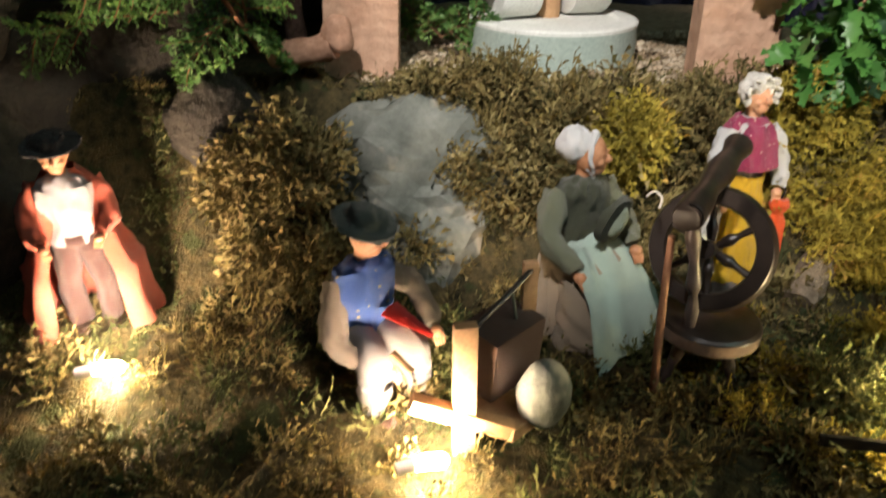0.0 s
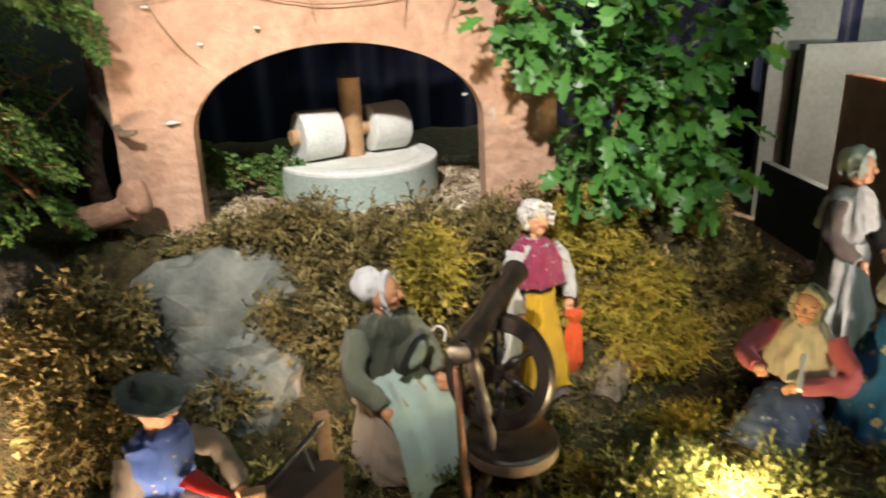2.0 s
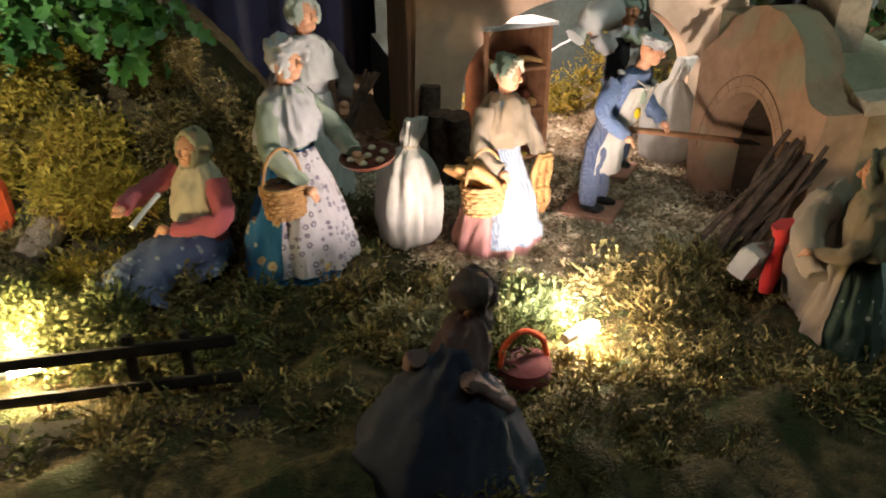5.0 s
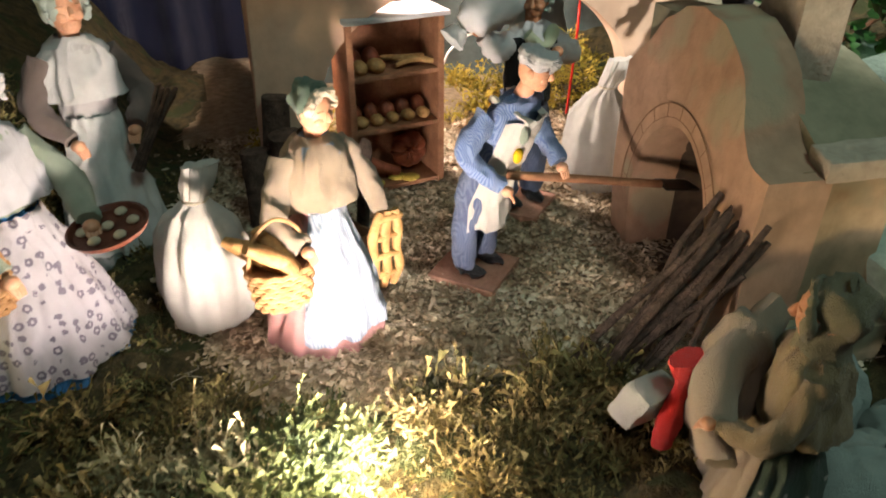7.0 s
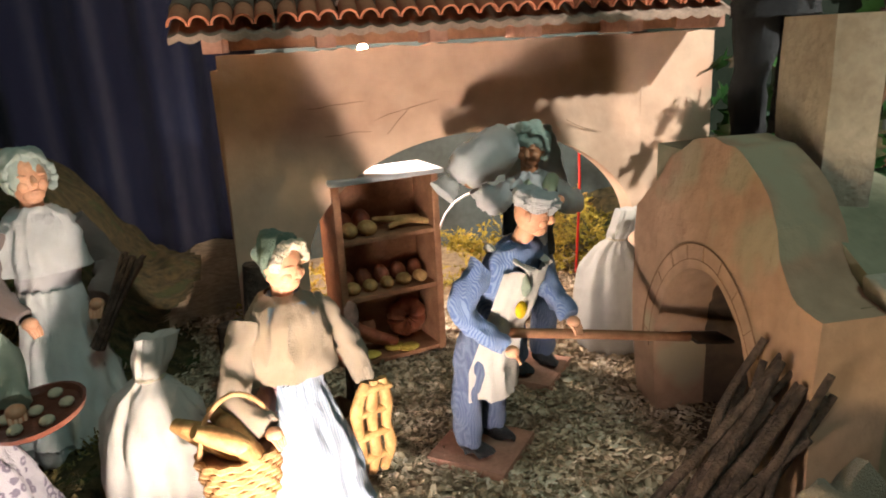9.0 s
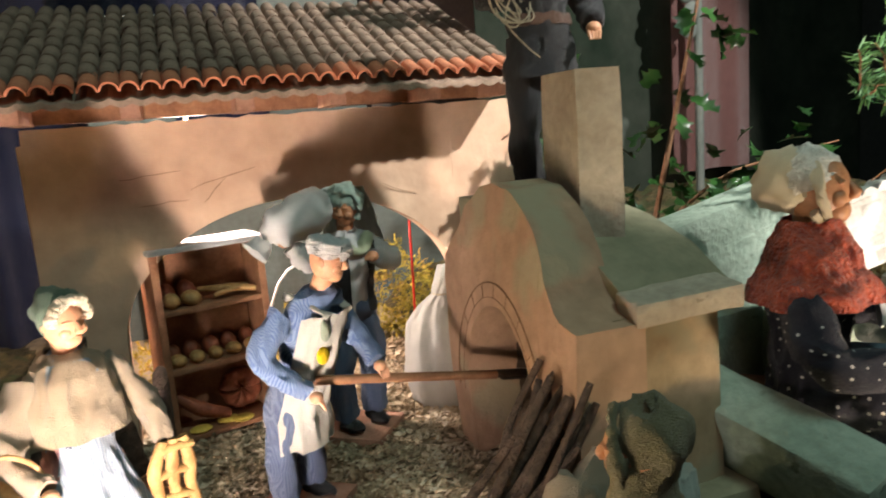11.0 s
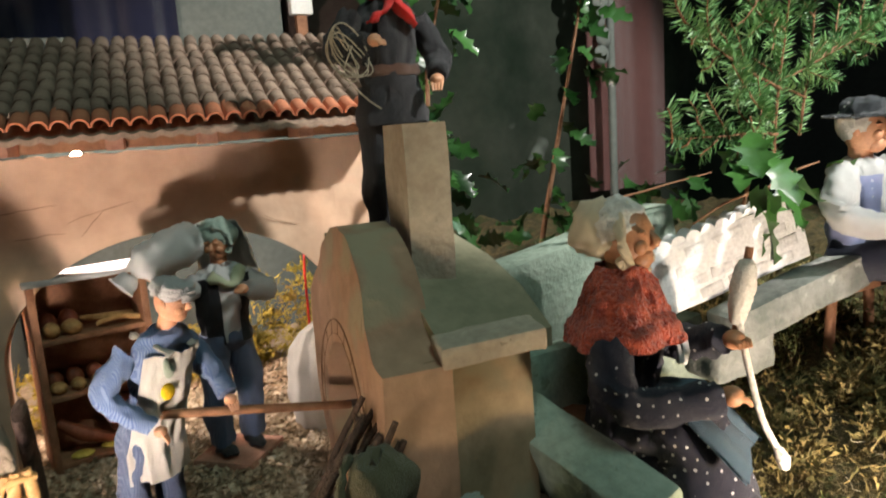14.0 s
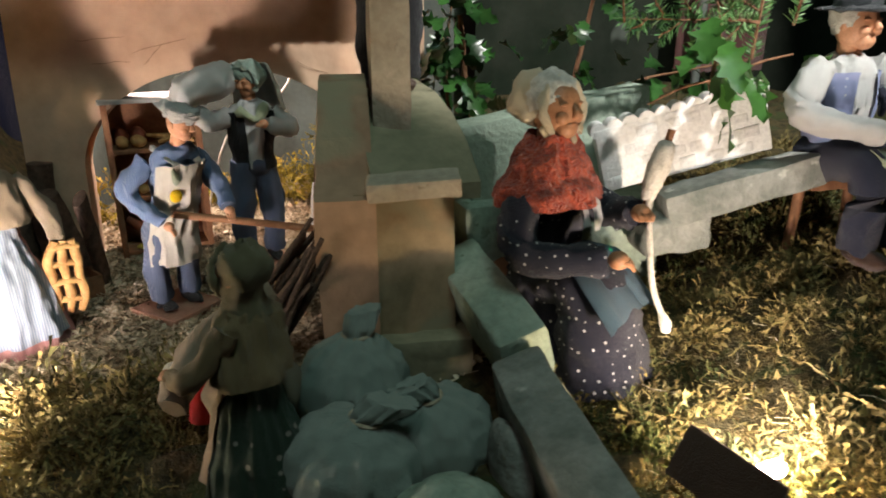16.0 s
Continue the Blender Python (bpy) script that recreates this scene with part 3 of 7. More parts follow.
# ---- facades ----
def facade(width, z0, z1, thick, arch, left_slope=0.0, right_slope=0.0, uneven=0.0):
    """A wall from u 0 to width with an arched opening: arch is (centre, half width, spring height, rise)."""
    c, a, spring, rise = arch
    us = sorted(set(np.round(np.concatenate([np.linspace(0, width, 40), c + a * np.cos(np.linspace(0, math.pi, 33))]), 5)))
    s = Shape()

    def low(u):
        d = (u - c) / a
        return spring + rise * math.sqrt(max(0, 1 - d * d)) if abs(d) < 1 - 1e-6 else None

    def column(u, bottom, y):
        lean = left_slope * (1 - u / width) + right_slope * (u / width)
        out = []
        for z in np.linspace(bottom, z1, 9):
            w = uneven * noise.noise(Vector((u * 14, y * 3 + 1.3, z * 14)))
            edge = 0.004 * noise.noise(Vector((u * 60, 0.2, 7))) if z > z1 - 1e-6 else 0
            out.append((u + lean * (z - z0), y + w, z + edge))
        return out

    def run(cols):
        front = [column(u, b, 0) for u, b in cols]
        back = [column(u, b, thick) for u, b in cols]
        ring = [f + g[::-1] for f, g in zip(front, back)]
        s.rows(ring, M_CUR, True, True)

    L, R = c - a, c + a
    run([(u, z0) for u in us if u <= L + 1e-5])
    inner = [u for u in us if L + 1e-5 < u < R - 1e-5]
    run([(L, spring)] + [(u, low(u)) for u in inner] + [(R, spring)])
    run([(u, z0) for u in us if u >= R - 1e-5])
    return s


M_CUR = M_PLASTER
BAKE = pose(1.173, 1.02, 0, 0, 0, -6.8)
bakery = thing("bakery_building", BAKE, "ochre plaster bakery with an arched opening and tiled roof", "building")
facade(0.676, -0.05, 0.408, 0.045, (0.330, 0.238, 0.125, 0.168), 0.03, 0.0, 0.004).object("front_wall", bakery)
# added board, keeps the ground behind the side wall from showing lit
Shape().slab((0.012, 0.43, 0.04), (0.024, 0.29, 0.20), M_BOARD, soft=0.1, wear=0.002).object("rear_wall", bakery, "low grey board added to darken the gap behind the side wall")
s = Shape().slab((0.012, 0.16, 0.17), (0.024, 0.24, 0.44), M_PLASTER, soft=0.1, wear=0.002)
s.object("side_wall", bakery)
s = Shape()
for k, (u, z, du, dz) in enumerate([(0.115, 0.338, 0.075, 0.006), (0.20, 0.318, 0.085, 0.022), (0.135, 0.302, 0.06, 0.004), (0.215, 0.300, 0.03, 0.03), (0.46, 0.30, 0.05, -0.02)]):
    pts = [(u + du * j / 5, -0.0025 - 0.004 * noise.noise(Vector((j, k, 2))) * 0.2, z + dz * j / 5 + 0.003 * noise.noise(Vector((j * 0.9, k * 3.1, 0.5)))) for j in range(6)]
    Shape().tube(pts, [0.0002, 0.0005, 0.0003, 0.0006, 0.0004, 0.0002], M_OVEN_LINE, 5, 3).object("crack", bakery, "fine dark plaster crack")
Shape().slab((0.335, 0.012, 0.424), (0.66, 0.022, 0.022), M_WOOD_RED, soft=0.1).object("beam", bakery, "dark wooden wall plate")
for u in (0.02, 0.145, 0.275, 0.39, 0.52, 0.63):
    Shape().slab((u, -0.035, 0.424), (0.022, 0.09, 0.026), M_TERRA, soft=0.1).object("rafter_end", bakery)

# roof: a board, channel tiles beneath and a field of canal tiles
ROOF_N, ROOF_ROWS, PITCH = 29, 9, radians(23.5)
roof = Shape()
us = np.linspace(-0.022, 0.640, ROOF_N * 8)
rows = []
for d in (-0.006, 0.36):
    rows.append([(u, -0.095 + d * math.cos(PITCH), 0.436 + d * math.sin(PITCH) - 0.004 * abs(math.cos((u + 0.022) / 0.662 * ROOF_N * math.pi))) for u in us])
under = [[(p[0], p[1], p[2] - 0.007) for p in r] for r in rows]
roof.rows([rows[0], rows[1], under[1], under[0], rows[0]], M_TILE, False)
roof_ob = roof.object("roof", bakery, "weathered brown canal-tile roof with red lower edge")


def canal_tile(material, length=0.052):
    """One tapered half-round tile with thickness, lying along +y."""
    s = Shape()
    n = 7
    outer, inner = [], []
    for y, r in ((0, 0.0113), (length, 0.0103)):
        outer.append([(r * math.cos(math.pi * k / n), y, r * 1.05 * math.sin(math.pi * k / n)) for k in range(n + 1)])
        inner.append([(0.78 * r * math.cos(math.pi * k / n), y, 0.78 * r * 1.05 * math.sin(math.pi * k / n)) for k in range(n + 1)])
    s.rows([outer[0], outer[1], inner[1], inner[0], outer[0]], material, False)
    ob = s.object("roof_tile", roof_ob)
    return ob


first = {True: canal_tile(M_TILE_RED), False: canal_tile(M_TILE)}
used = set()
for i in range(ROOF_N):
    for j in range(ROOF_ROWS):
        red = j == 0
        ob = first[red] if red not in used else new("roof_tile", first[red].data)
        used.add(red)
        ob.parent = roof_ob
        d = j * 0.039
        u = -0.022 + (i + 0.5) / ROOF_N * 0.662 + RNG.normal(0, 0.0008)
        ob.matrix_basis = Matrix.Translation((u, -0.100 + d * math.cos(PITCH) + RNG.normal(0, 0.0012), 0.4385 + d * math.sin(PITCH) + 0.002)) @ \
            Matrix.Rotation(PITCH - 0.025, 4, "X") @ Matrix.Rotation(RNG.normal(0, 0.03), 4, "Z")

# the mill: arched pink facade
M_CUR = M_PLASTER_MILL
MILL = pose(-0.185, 1.115, 0, 0, 0, -1.0)
mill = thing("mill_facade", MILL, "pink plaster mill front with a wide dark arch", "building")
facade(0.705, 0.20, 0.80, 0.05, (0.348, 0.232, 0.385, 0.128), 0.03, -0.03, 0.006).object("front_wall", mill)
s = Shape()
for k in (1, 4, 6, 7):
    a = radians(153 - 14.3 * k)
    p = [(0.348 + (0.27 + 0.03 * j) * math.cos(a) + 0.004 * math.sin(5 * j), -0.006, 0.385 + (0.16 + 0.05 * j) * math.sin(a) + 0.003 * math.sin(k * 3 + j)) for j in range(4)]
    s.tube(p, [0.0005, 0.001, 0.0008, 0.0004], M_OVEN_LINE, 5, 3)
for k in range(4):
    p = [(0.06 + 0.13 * j + 0.02 * k, -0.006, 0.58 + 0.045 * k + 0.014 * math.sin(2 * j + k)) for j in range(5)]
    s.tube(p, [0.0004, 0.0011, 0.0009, 0.0011, 0.0004], M_OVEN_LINE, 5, 3)
s.object("joint_line", mill, "scratched stone joints")
s = Shape()
for x, z, l in ((0.08, 0.575, 0.014), (0.235, 0.54, 0.009), (0.09, 0.408, 0.024), (0.545, 0.425, 0.010), (0.15, 0.52, 0.008)):
    s.ball((x, -0.004, z), (l / 2, 0.0035, 0.0022), M_MILLSTONE, 14, 10, 0.9, 130)
s.object("chipped_patch", mill, "white chipped plaster")


# ---- oil mill ----
def oil_mill():
    t = thing("olive_mill", pose(0.193, 1.272, 0.230, 0, 0, 20), "white toy olive mill with two rollers on a round base", "mill")
    base = Shape()
    base.lathe([(-0.03, 0.145, 0.145), (0.066, 0.145, 0.145)], M_MILLSIDE, 56)
    base.object("base_drum", t, "round base with cool grey-green shade in its colour")
    top = Shape()
    top.lathe([(0.066, 0.145, 0.145), (0.071, 0.145, 0.145), (0.073, 0.142, 0.142), (0.073, 0.112, 0.112), (0.070, 0.108, 0.108), (0.070, 0.02, 0.02)], M_MILLSTONE, 56)
    top.object("base_top", t, "white worn top with a ring groove")
    post = Shape().tube([(0, 0.02, 0.068), (0, 0.02, 0.14), (0, 0.02, 0.212)], 0.0205, M_WOOD, 24)
    post.object("post", t, "light turned wooden post")
    axle = Shape().tube([(-0.118, 0.02, 0.116), (0, 0.02, 0.118), (0.118, 0.02, 0.120)], 0.0135, M_WOOD, 16)
    axle.object("axle", t, "light wooden axle")
    for sx, tilt in ((-1, -4), (1, 4)):
        r = Shape()
        x0, x1 = 0.030, 0.104
        rows = []
        for x, rad in ((x0, 0.038), (x0 + 0.002, 0.043), (x1 - 0.006, 0.045), (x1, 0.042), (x1 + 0.001, 0.016)):
            rows.append([(sx * x, 0.02 + rad * math.cos(a), 0.1165 + rad * math.sin(a)) for a in np.linspace(0, 2 * math.pi, 40, endpoint=False)])
        r.rows(rows, M_MILLSTONE)
        r.object("roller", t)


oil_mill()


# ---- oven ----
def oven():
    t = thing("bread_oven", Matrix.Identity(4), "domed plaster bread oven with an arched mouth and chimney", "oven")
    # arched front slab, facing the yard; runs from the near corner N to the far corner F
    N, F = Vector((1.605, 0.478, 0)), Vector((1.648, 0.800, 0))
    along = (F - N).normalized()
    out = Vector((along.y, -along.x, 0))
    L = (F - N).length
    prof = [(0.0, 0.192), (0.035, 0.198), (0.055, 0.215), (0.068, 0.245), (0.085, 0.270), (0.11, 0.292), (0.145, 0.306), (0.185, 0.311), (0.22, 0.304), (0.26, 0.28), (0.29, 0.245), (L, 0.215)]
    mouth = (0.170, 0.100, 0.030, 0.150)
    us = sorted(set(np.round(np.concatenate([np.linspace(0, L, 34), mouth[0] + mouth[1] * np.cos(np.linspace(0, math.pi, 25))]), 5)))
    top = lambda u: float(np.interp(u, [p[0] for p in prof], [p[1] for p in prof])) + 0.003 * noise.noise(Vector((u * 40, 3, 1)))
    s = Shape()

    def low(u):
        d = (u - mouth[0]) / mouth[1]
        return mouth[2] + mouth[3] * math.sqrt(max(0, 1 - d * d)) if abs(d) < 1 else -0.05

    def col(u, b):
        f, g = [], []
        for k in range(9):
            z = b + (top(u) - b) * k / 8
            w = 0.003 * noise.noise(Vector((u * 25, z * 25, 4)))
            p = N + along * u
            belly = 0.012 * math.sin(min(1, max(0, (z + 0.05) / 0.35)) * math.pi)
            f.append(p - out * (0.0 + belly + w) + Vector((0, 0, z)))
            g.append(p + out * 0.058 + Vector((0, 0, z)))
        return f + g[::-1]

    lo, hi = mouth[0] - mouth[1], mouth[0] + mouth[1]
    s.rows([col(u, -0.05) for u in us if u <= lo + 1e-5], M_OVEN)
    s.rows([col(u, max(low(u), mouth[2])) for u in us if lo - 1e-5 <= u <= hi + 1e-5], M_OVEN)
    s.rows([col(u, -0.05) for u in us if u >= hi - 1e-5], M_OVEN)
    s.object("front_arch", t, "rounded pinkish plaster front")
    # moulding line of bricks round the mouth
    m = Shape()
    for k, (grow, r) in enumerate(((0.026, 0.0008), (0.010, 0.0004))):
        pts = []
        for a in np.linspace(radians(8), radians(172), 22):
            u = mouth[0] + (mouth[1] + grow) * math.cos(a)
            z = mouth[2] + (mouth[3] + grow) * math.sin(a)
            belly = 0.012 * math.sin(min(1, max(0, (z + 0.05) / 0.35)) * math.pi)
            pts.append(N + along * u - out * (belly + 0.002) + Vector((0, 0, z)))
        m.tube(pts, r, M_OVEN_LINE, 6, 2)
    for k in range(11):
        a = radians(15 + 15 * k)
        q = []
        for grow in (0.010, 0.026):
            u, z = mouth[0] + (mouth[1] + grow) * math.cos(a), mouth[2] + (mouth[3] + grow) * math.sin(a)
            belly = 0.012 * math.sin(min(1, max(0, (z + 0.05) / 0.35)) * math.pi)
            q.append(N + along * u - out * (belly + 0.002) + Vector((0, 0, z)))
        m.tube(q, 0.0004, M_OVEN_LINE, 5, 2)
    m.object("mouth_trim", t, "brown drawn brick joints round the mouth")
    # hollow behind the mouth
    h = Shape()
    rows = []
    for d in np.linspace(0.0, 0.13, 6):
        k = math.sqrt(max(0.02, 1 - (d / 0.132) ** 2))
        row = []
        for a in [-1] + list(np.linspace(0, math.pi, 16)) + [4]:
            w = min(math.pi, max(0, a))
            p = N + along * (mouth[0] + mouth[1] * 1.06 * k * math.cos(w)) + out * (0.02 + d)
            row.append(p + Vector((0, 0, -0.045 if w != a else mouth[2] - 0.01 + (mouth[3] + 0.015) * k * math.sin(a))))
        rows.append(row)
    h.rows(rows, M_DARK_HOLLOW, False)
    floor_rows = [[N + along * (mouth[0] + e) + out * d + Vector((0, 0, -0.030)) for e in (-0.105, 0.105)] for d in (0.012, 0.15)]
    h.rows(floor_rows, M_DARK_HOLLOW, False)
    h.object("baking_chamber", t, "dark brown hollow")
    # body, sloping roof and ledge
    body = Shape()
    near = [(1.655, 0.80), (1.640, 0.483), (1.756, 0.474), (1.800, 0.80)]
    rows = []
    for z, grow in ((-0.05, 0.006), (0.015, 0.004), (0.10, 0.0), (0.195, -0.002)):
        ring = []
        for i in (1, 2, 3):
            a, b = Vector((*near[i], 0)), Vector((*near[(i + 1) % 4], 0))
            for k in range(7):
                p = a.lerp(b, k / 6)
                c = p - Vector((1.70, 0.63, 0))
                p = p + c.normalized() * grow + Vector((0.003 * noise.noise(p * 30 + Vector((0, 0, z * 20))), 0.003 * noise.noise(p * 30 + Vector((5, 0, z * 20))), z))
                ring.append(p)
        rows.append(ring)
    body.rows(rows, M_OVEN_OCHRE, False)
    body.object("body", t, "dull ochre-green plaster body")
    rf = Shape()
    rows = []
    for x in np.linspace(1.664, 1.792, 6):
        rows.append([(x, 0.486, 0.180), (x, 0.486, 0.200), (x, 0.54, 0.238), (x, 0.60, 0.262), (x, 0.68, 0.280), (x, 0.80, 0.285), (x, 0.80, 0.19)])
    rf.rows(rows, M_OVEN_COOL)
    rf.object("sloping_roof", t, "plaster slope with cool greenish light in its colour")
    ledge = Shape().slab((1.708, 0.476, 0.204), (0.106, 0.040, 0.022), M_CHIMNEY, rot(6, -4, -14), 0.15, 0.003)
    ledge.object("ledge", t, "pale chipped plaster ledge")
    step_ob = Shape().slab((1.690, 0.474, -0.022), (0.168, 0.05, 0.085), M_OVEN_COOL, rot(0, 0, -8), 0.15, 0.004)
    step_ob.object("foot", t, "low plaster foot with cool greenish light in its colour")
    ch = Shape()
    cx = [(1.683, 0.580), (1.728, 0.567), (1.741, 0.638), (1.692, 0.650)]
    rows = []
    for z in np.linspace(0.20, 0.418, 9):
        ring = []
        for i in range(4):
            a, b = Vector((*cx[i], 0)), Vector((*cx[(i + 1) % 4], 0))
            for k in range(6):
                p = a.lerp(b, k / 6)
                p += Vector((0.0025 * noise.noise(p * 60 + Vector((0, 0, z * 50))), 0.0025 * noise.noise(p * 60 + Vector((7, 0, z * 50))), z))
                ring.append(p)
        rows.append(ring)
    ch.rows(rows, M_CHIMNEY)
    ch.object("chimney", t, "pale pitted square chimney")


oven()


# ---- stones and walls on the spinner's side ----
def stone(name, c, size, turn, material, label, category="stone", wear=0.004, group=""):
    ob = Shape().slab((0, 0, 0), size, material, None, 0.16, wear).object(name, at=Matrix.Translation(c) @ turn.to_4x4())
    return tagged(ob, label, category, group)


stone("stone_block", (1.935, 0.592, 0.215), (0.275, 0.05, 0.115), rot(0, -9, 2), M_STONE_GREEN, "long pale green bench-back stone behind the seated spinner")
stone("stone_block", (1.845, 0.575, 0.095), (0.115, 0.075, 0.115), rot(0, 0, 3), M_STONE_GREEN, "pale green stone block under the bench back")
stone("stone_block", (1.985, 0.560, 0.085), (0.17, 0.075, 0.13), rot(0, -4, 2), M_STONE_GREEN, "mossy green stone block behind the spinner")
stone("parapet_stone", (1.790, 0.437, 0.055), (0.060, 0.200, 0.075), rot(11, -18, 2), M_STONE_GREEN, "long pale green parapet stone", group="parapet stones")
stone("parapet_stone", (1.777, 0.212, 0.012), (0.058, 0.235, 0.08), rot(4, -14, -4), M_STONE_GREY, "long grey-veined parapet stone", group="parapet stones")
stone("stone_bench", (2.125, 0.448, 0.178), (0.205, 0.050, 0.042), rot(0, -15, -12), M_STONE_GREY, "long whitish stone slab below the brick wall")
stone("stone_block", (2.045, 0.470, 0.122), (0.09, 0.06, 0.05), rot(0, -4, -8), M_STONE_GREY, "grey stone block under the slab")

brick_wall = tagged(new("brick_wall"), "low whitewashed brick wall lit from below", "wall")
brick_wall.matrix_world = pose(1.968, 0.503, 0.170, 0, -15, -15)
Shape().slab((0.1075, 0.012, 0.038), (0.215, 0.022, 0.080), M_WHITE_JOINT, None, 0.05, 0.001).object("mortar", brick_wall, "white mortar")
for k in range(11):
    Shape().tube([(0.006 + k * 0.0203, 0.002, 0.077), (0.006 + k * 0.0203, 0.023, 0.077)], 0.0108, M_WHITE_JOINT, 14, 1).object("scallop", brick_wall)
for row in range(4):
    for k in range(7):
        w = 0.027 + 0.006 * ((row * 3 + k) % 3 - 1)
        x = 0.012 + k * 0.0325 + (row % 2) * 0.015 + RNG.normal(0, 0.0022)
        if x + w / 2 > 0.214:
            continue
        b = Shape().slab((0, 0, 0), (w, 0.009, 0.0145), M_WHITE_BRICK, None, 0.25, 0.0006)
        b.object("brick", brick_wall).matrix_basis = pose(x, 0.0052 + RNG.normal(0, 0.0007), 0.010 + row * 0.0182 + RNG.normal(0, 0.0008), 0, RNG.normal(0, 2), RNG.normal(0, 1.5))


# ---- rocks ----
def rock(name, c, r, material, label, lump=0.5, grain=9.0, turn=None, category="rock", crag=1.0):
    facets = material is M_ROCK
    s = Shape().ball((0, 0, 0), r, material, *((30, 20) if facets else (84, 56)), lump, grain)
    ob = s.object(name, at=Matrix.Translation(c) @ (turn or rot()).to_4x4())
    me = ob.data
    for v in me.vertices:
        v.co += v.co.normalized() * crag * (0.010 * noise.fractal(v.co * 30 + Vector(c), 0.8, 2.0, 5) + 0.012 * abs(noise.noise(v.co * 17 + Vector(c))))
    if facets:
        me.polygons.foreach_set("use_smooth", [False] * len(me.polygons))
    return tagged(ob, label, category)


rock("rock", (-0.035, 1.0, 0.065), (0.165, 0.085, 0.160), M_ROCK, "large grey-green mottled rock leaning on the slope", 0.30, 9, rot(-14, 30, -10), crag=1.3)
rock("rock", (0.800, 1.10, 0.035), (0.10, 0.05, 0.125), M_ROCK, "dark slanting grey-green rock by the moss", 0.3, 9, rot(0, 20, 10))
rock("rock", (-0.50, 1.16, 0.15), (0.17, 0.14, 0.17), M_ROCK_SHADED, "dark rough rock in shadow", 0.9, 9)
rock("rock", (-0.74, 1.02, 0.20), (0.16, 0.14, 0.26), M_ROCK_SHADED, "tall dark rough rock in shadow", 0.9, 8)
rock("rock", (-0.30, 1.02, 0.13), (0.10, 0.08, 0.12), M_ROCK_SHADED, "small rock below the conifer, darkened for shadow", 0.9, 10)
rock("rock", (-0.66, 1.18, 0.48), (0.20, 0.06, 0.05), M_BARK, "rough bark slab on the dark rocks", 0.7, 12, rot(0, -18, 10), "bark")
rock("stone_lump", (1.672, 0.205, -0.036), (0.06, 0.04, 0.045), M_STONE_GREEN, "rounded pale green stone by the sacks", 0.2, 22, category="stone", crag=0.22)
rock("stone_lump", (1.742, 0.245, -0.02), (0.018, 0.045, 0.045), M_STONE_GREY, "thin grey stone leaning on the parapet", 0.2, 22, category="stone", crag=0.22)

s = Shape()
s.tube([(-0.255, 1.065, 0.272), (-0.225, 1.06, 0.282), (-0.185, 1.062, 0.288), (-0.16, 1.06, 0.296)], [0.012, 0.020, 0.019, 0.022], M_PINKWOOD, 14, 5, 1.0, 0.12)
s.ball((-0.152, 1.052, 0.312), (0.022, 0.018, 0.026), M_PINKWOOD, 18, 12, 0.5, 40)
tagged(s.object("driftwood"), "pinkish knotted driftwood piece by the mill", "wood")
s = Shape().tube([(0.515, 0.86, -0.02), (0.55, 0.90, 0.01), (0.60, 0.95, 0.05)], [0.022, 0.026, 0.02], M_BARK_PALE, 16, 6, 1.0, 0.15)
tagged(s.object("bark_log"), "short pale bark log in yellow moss", "log")


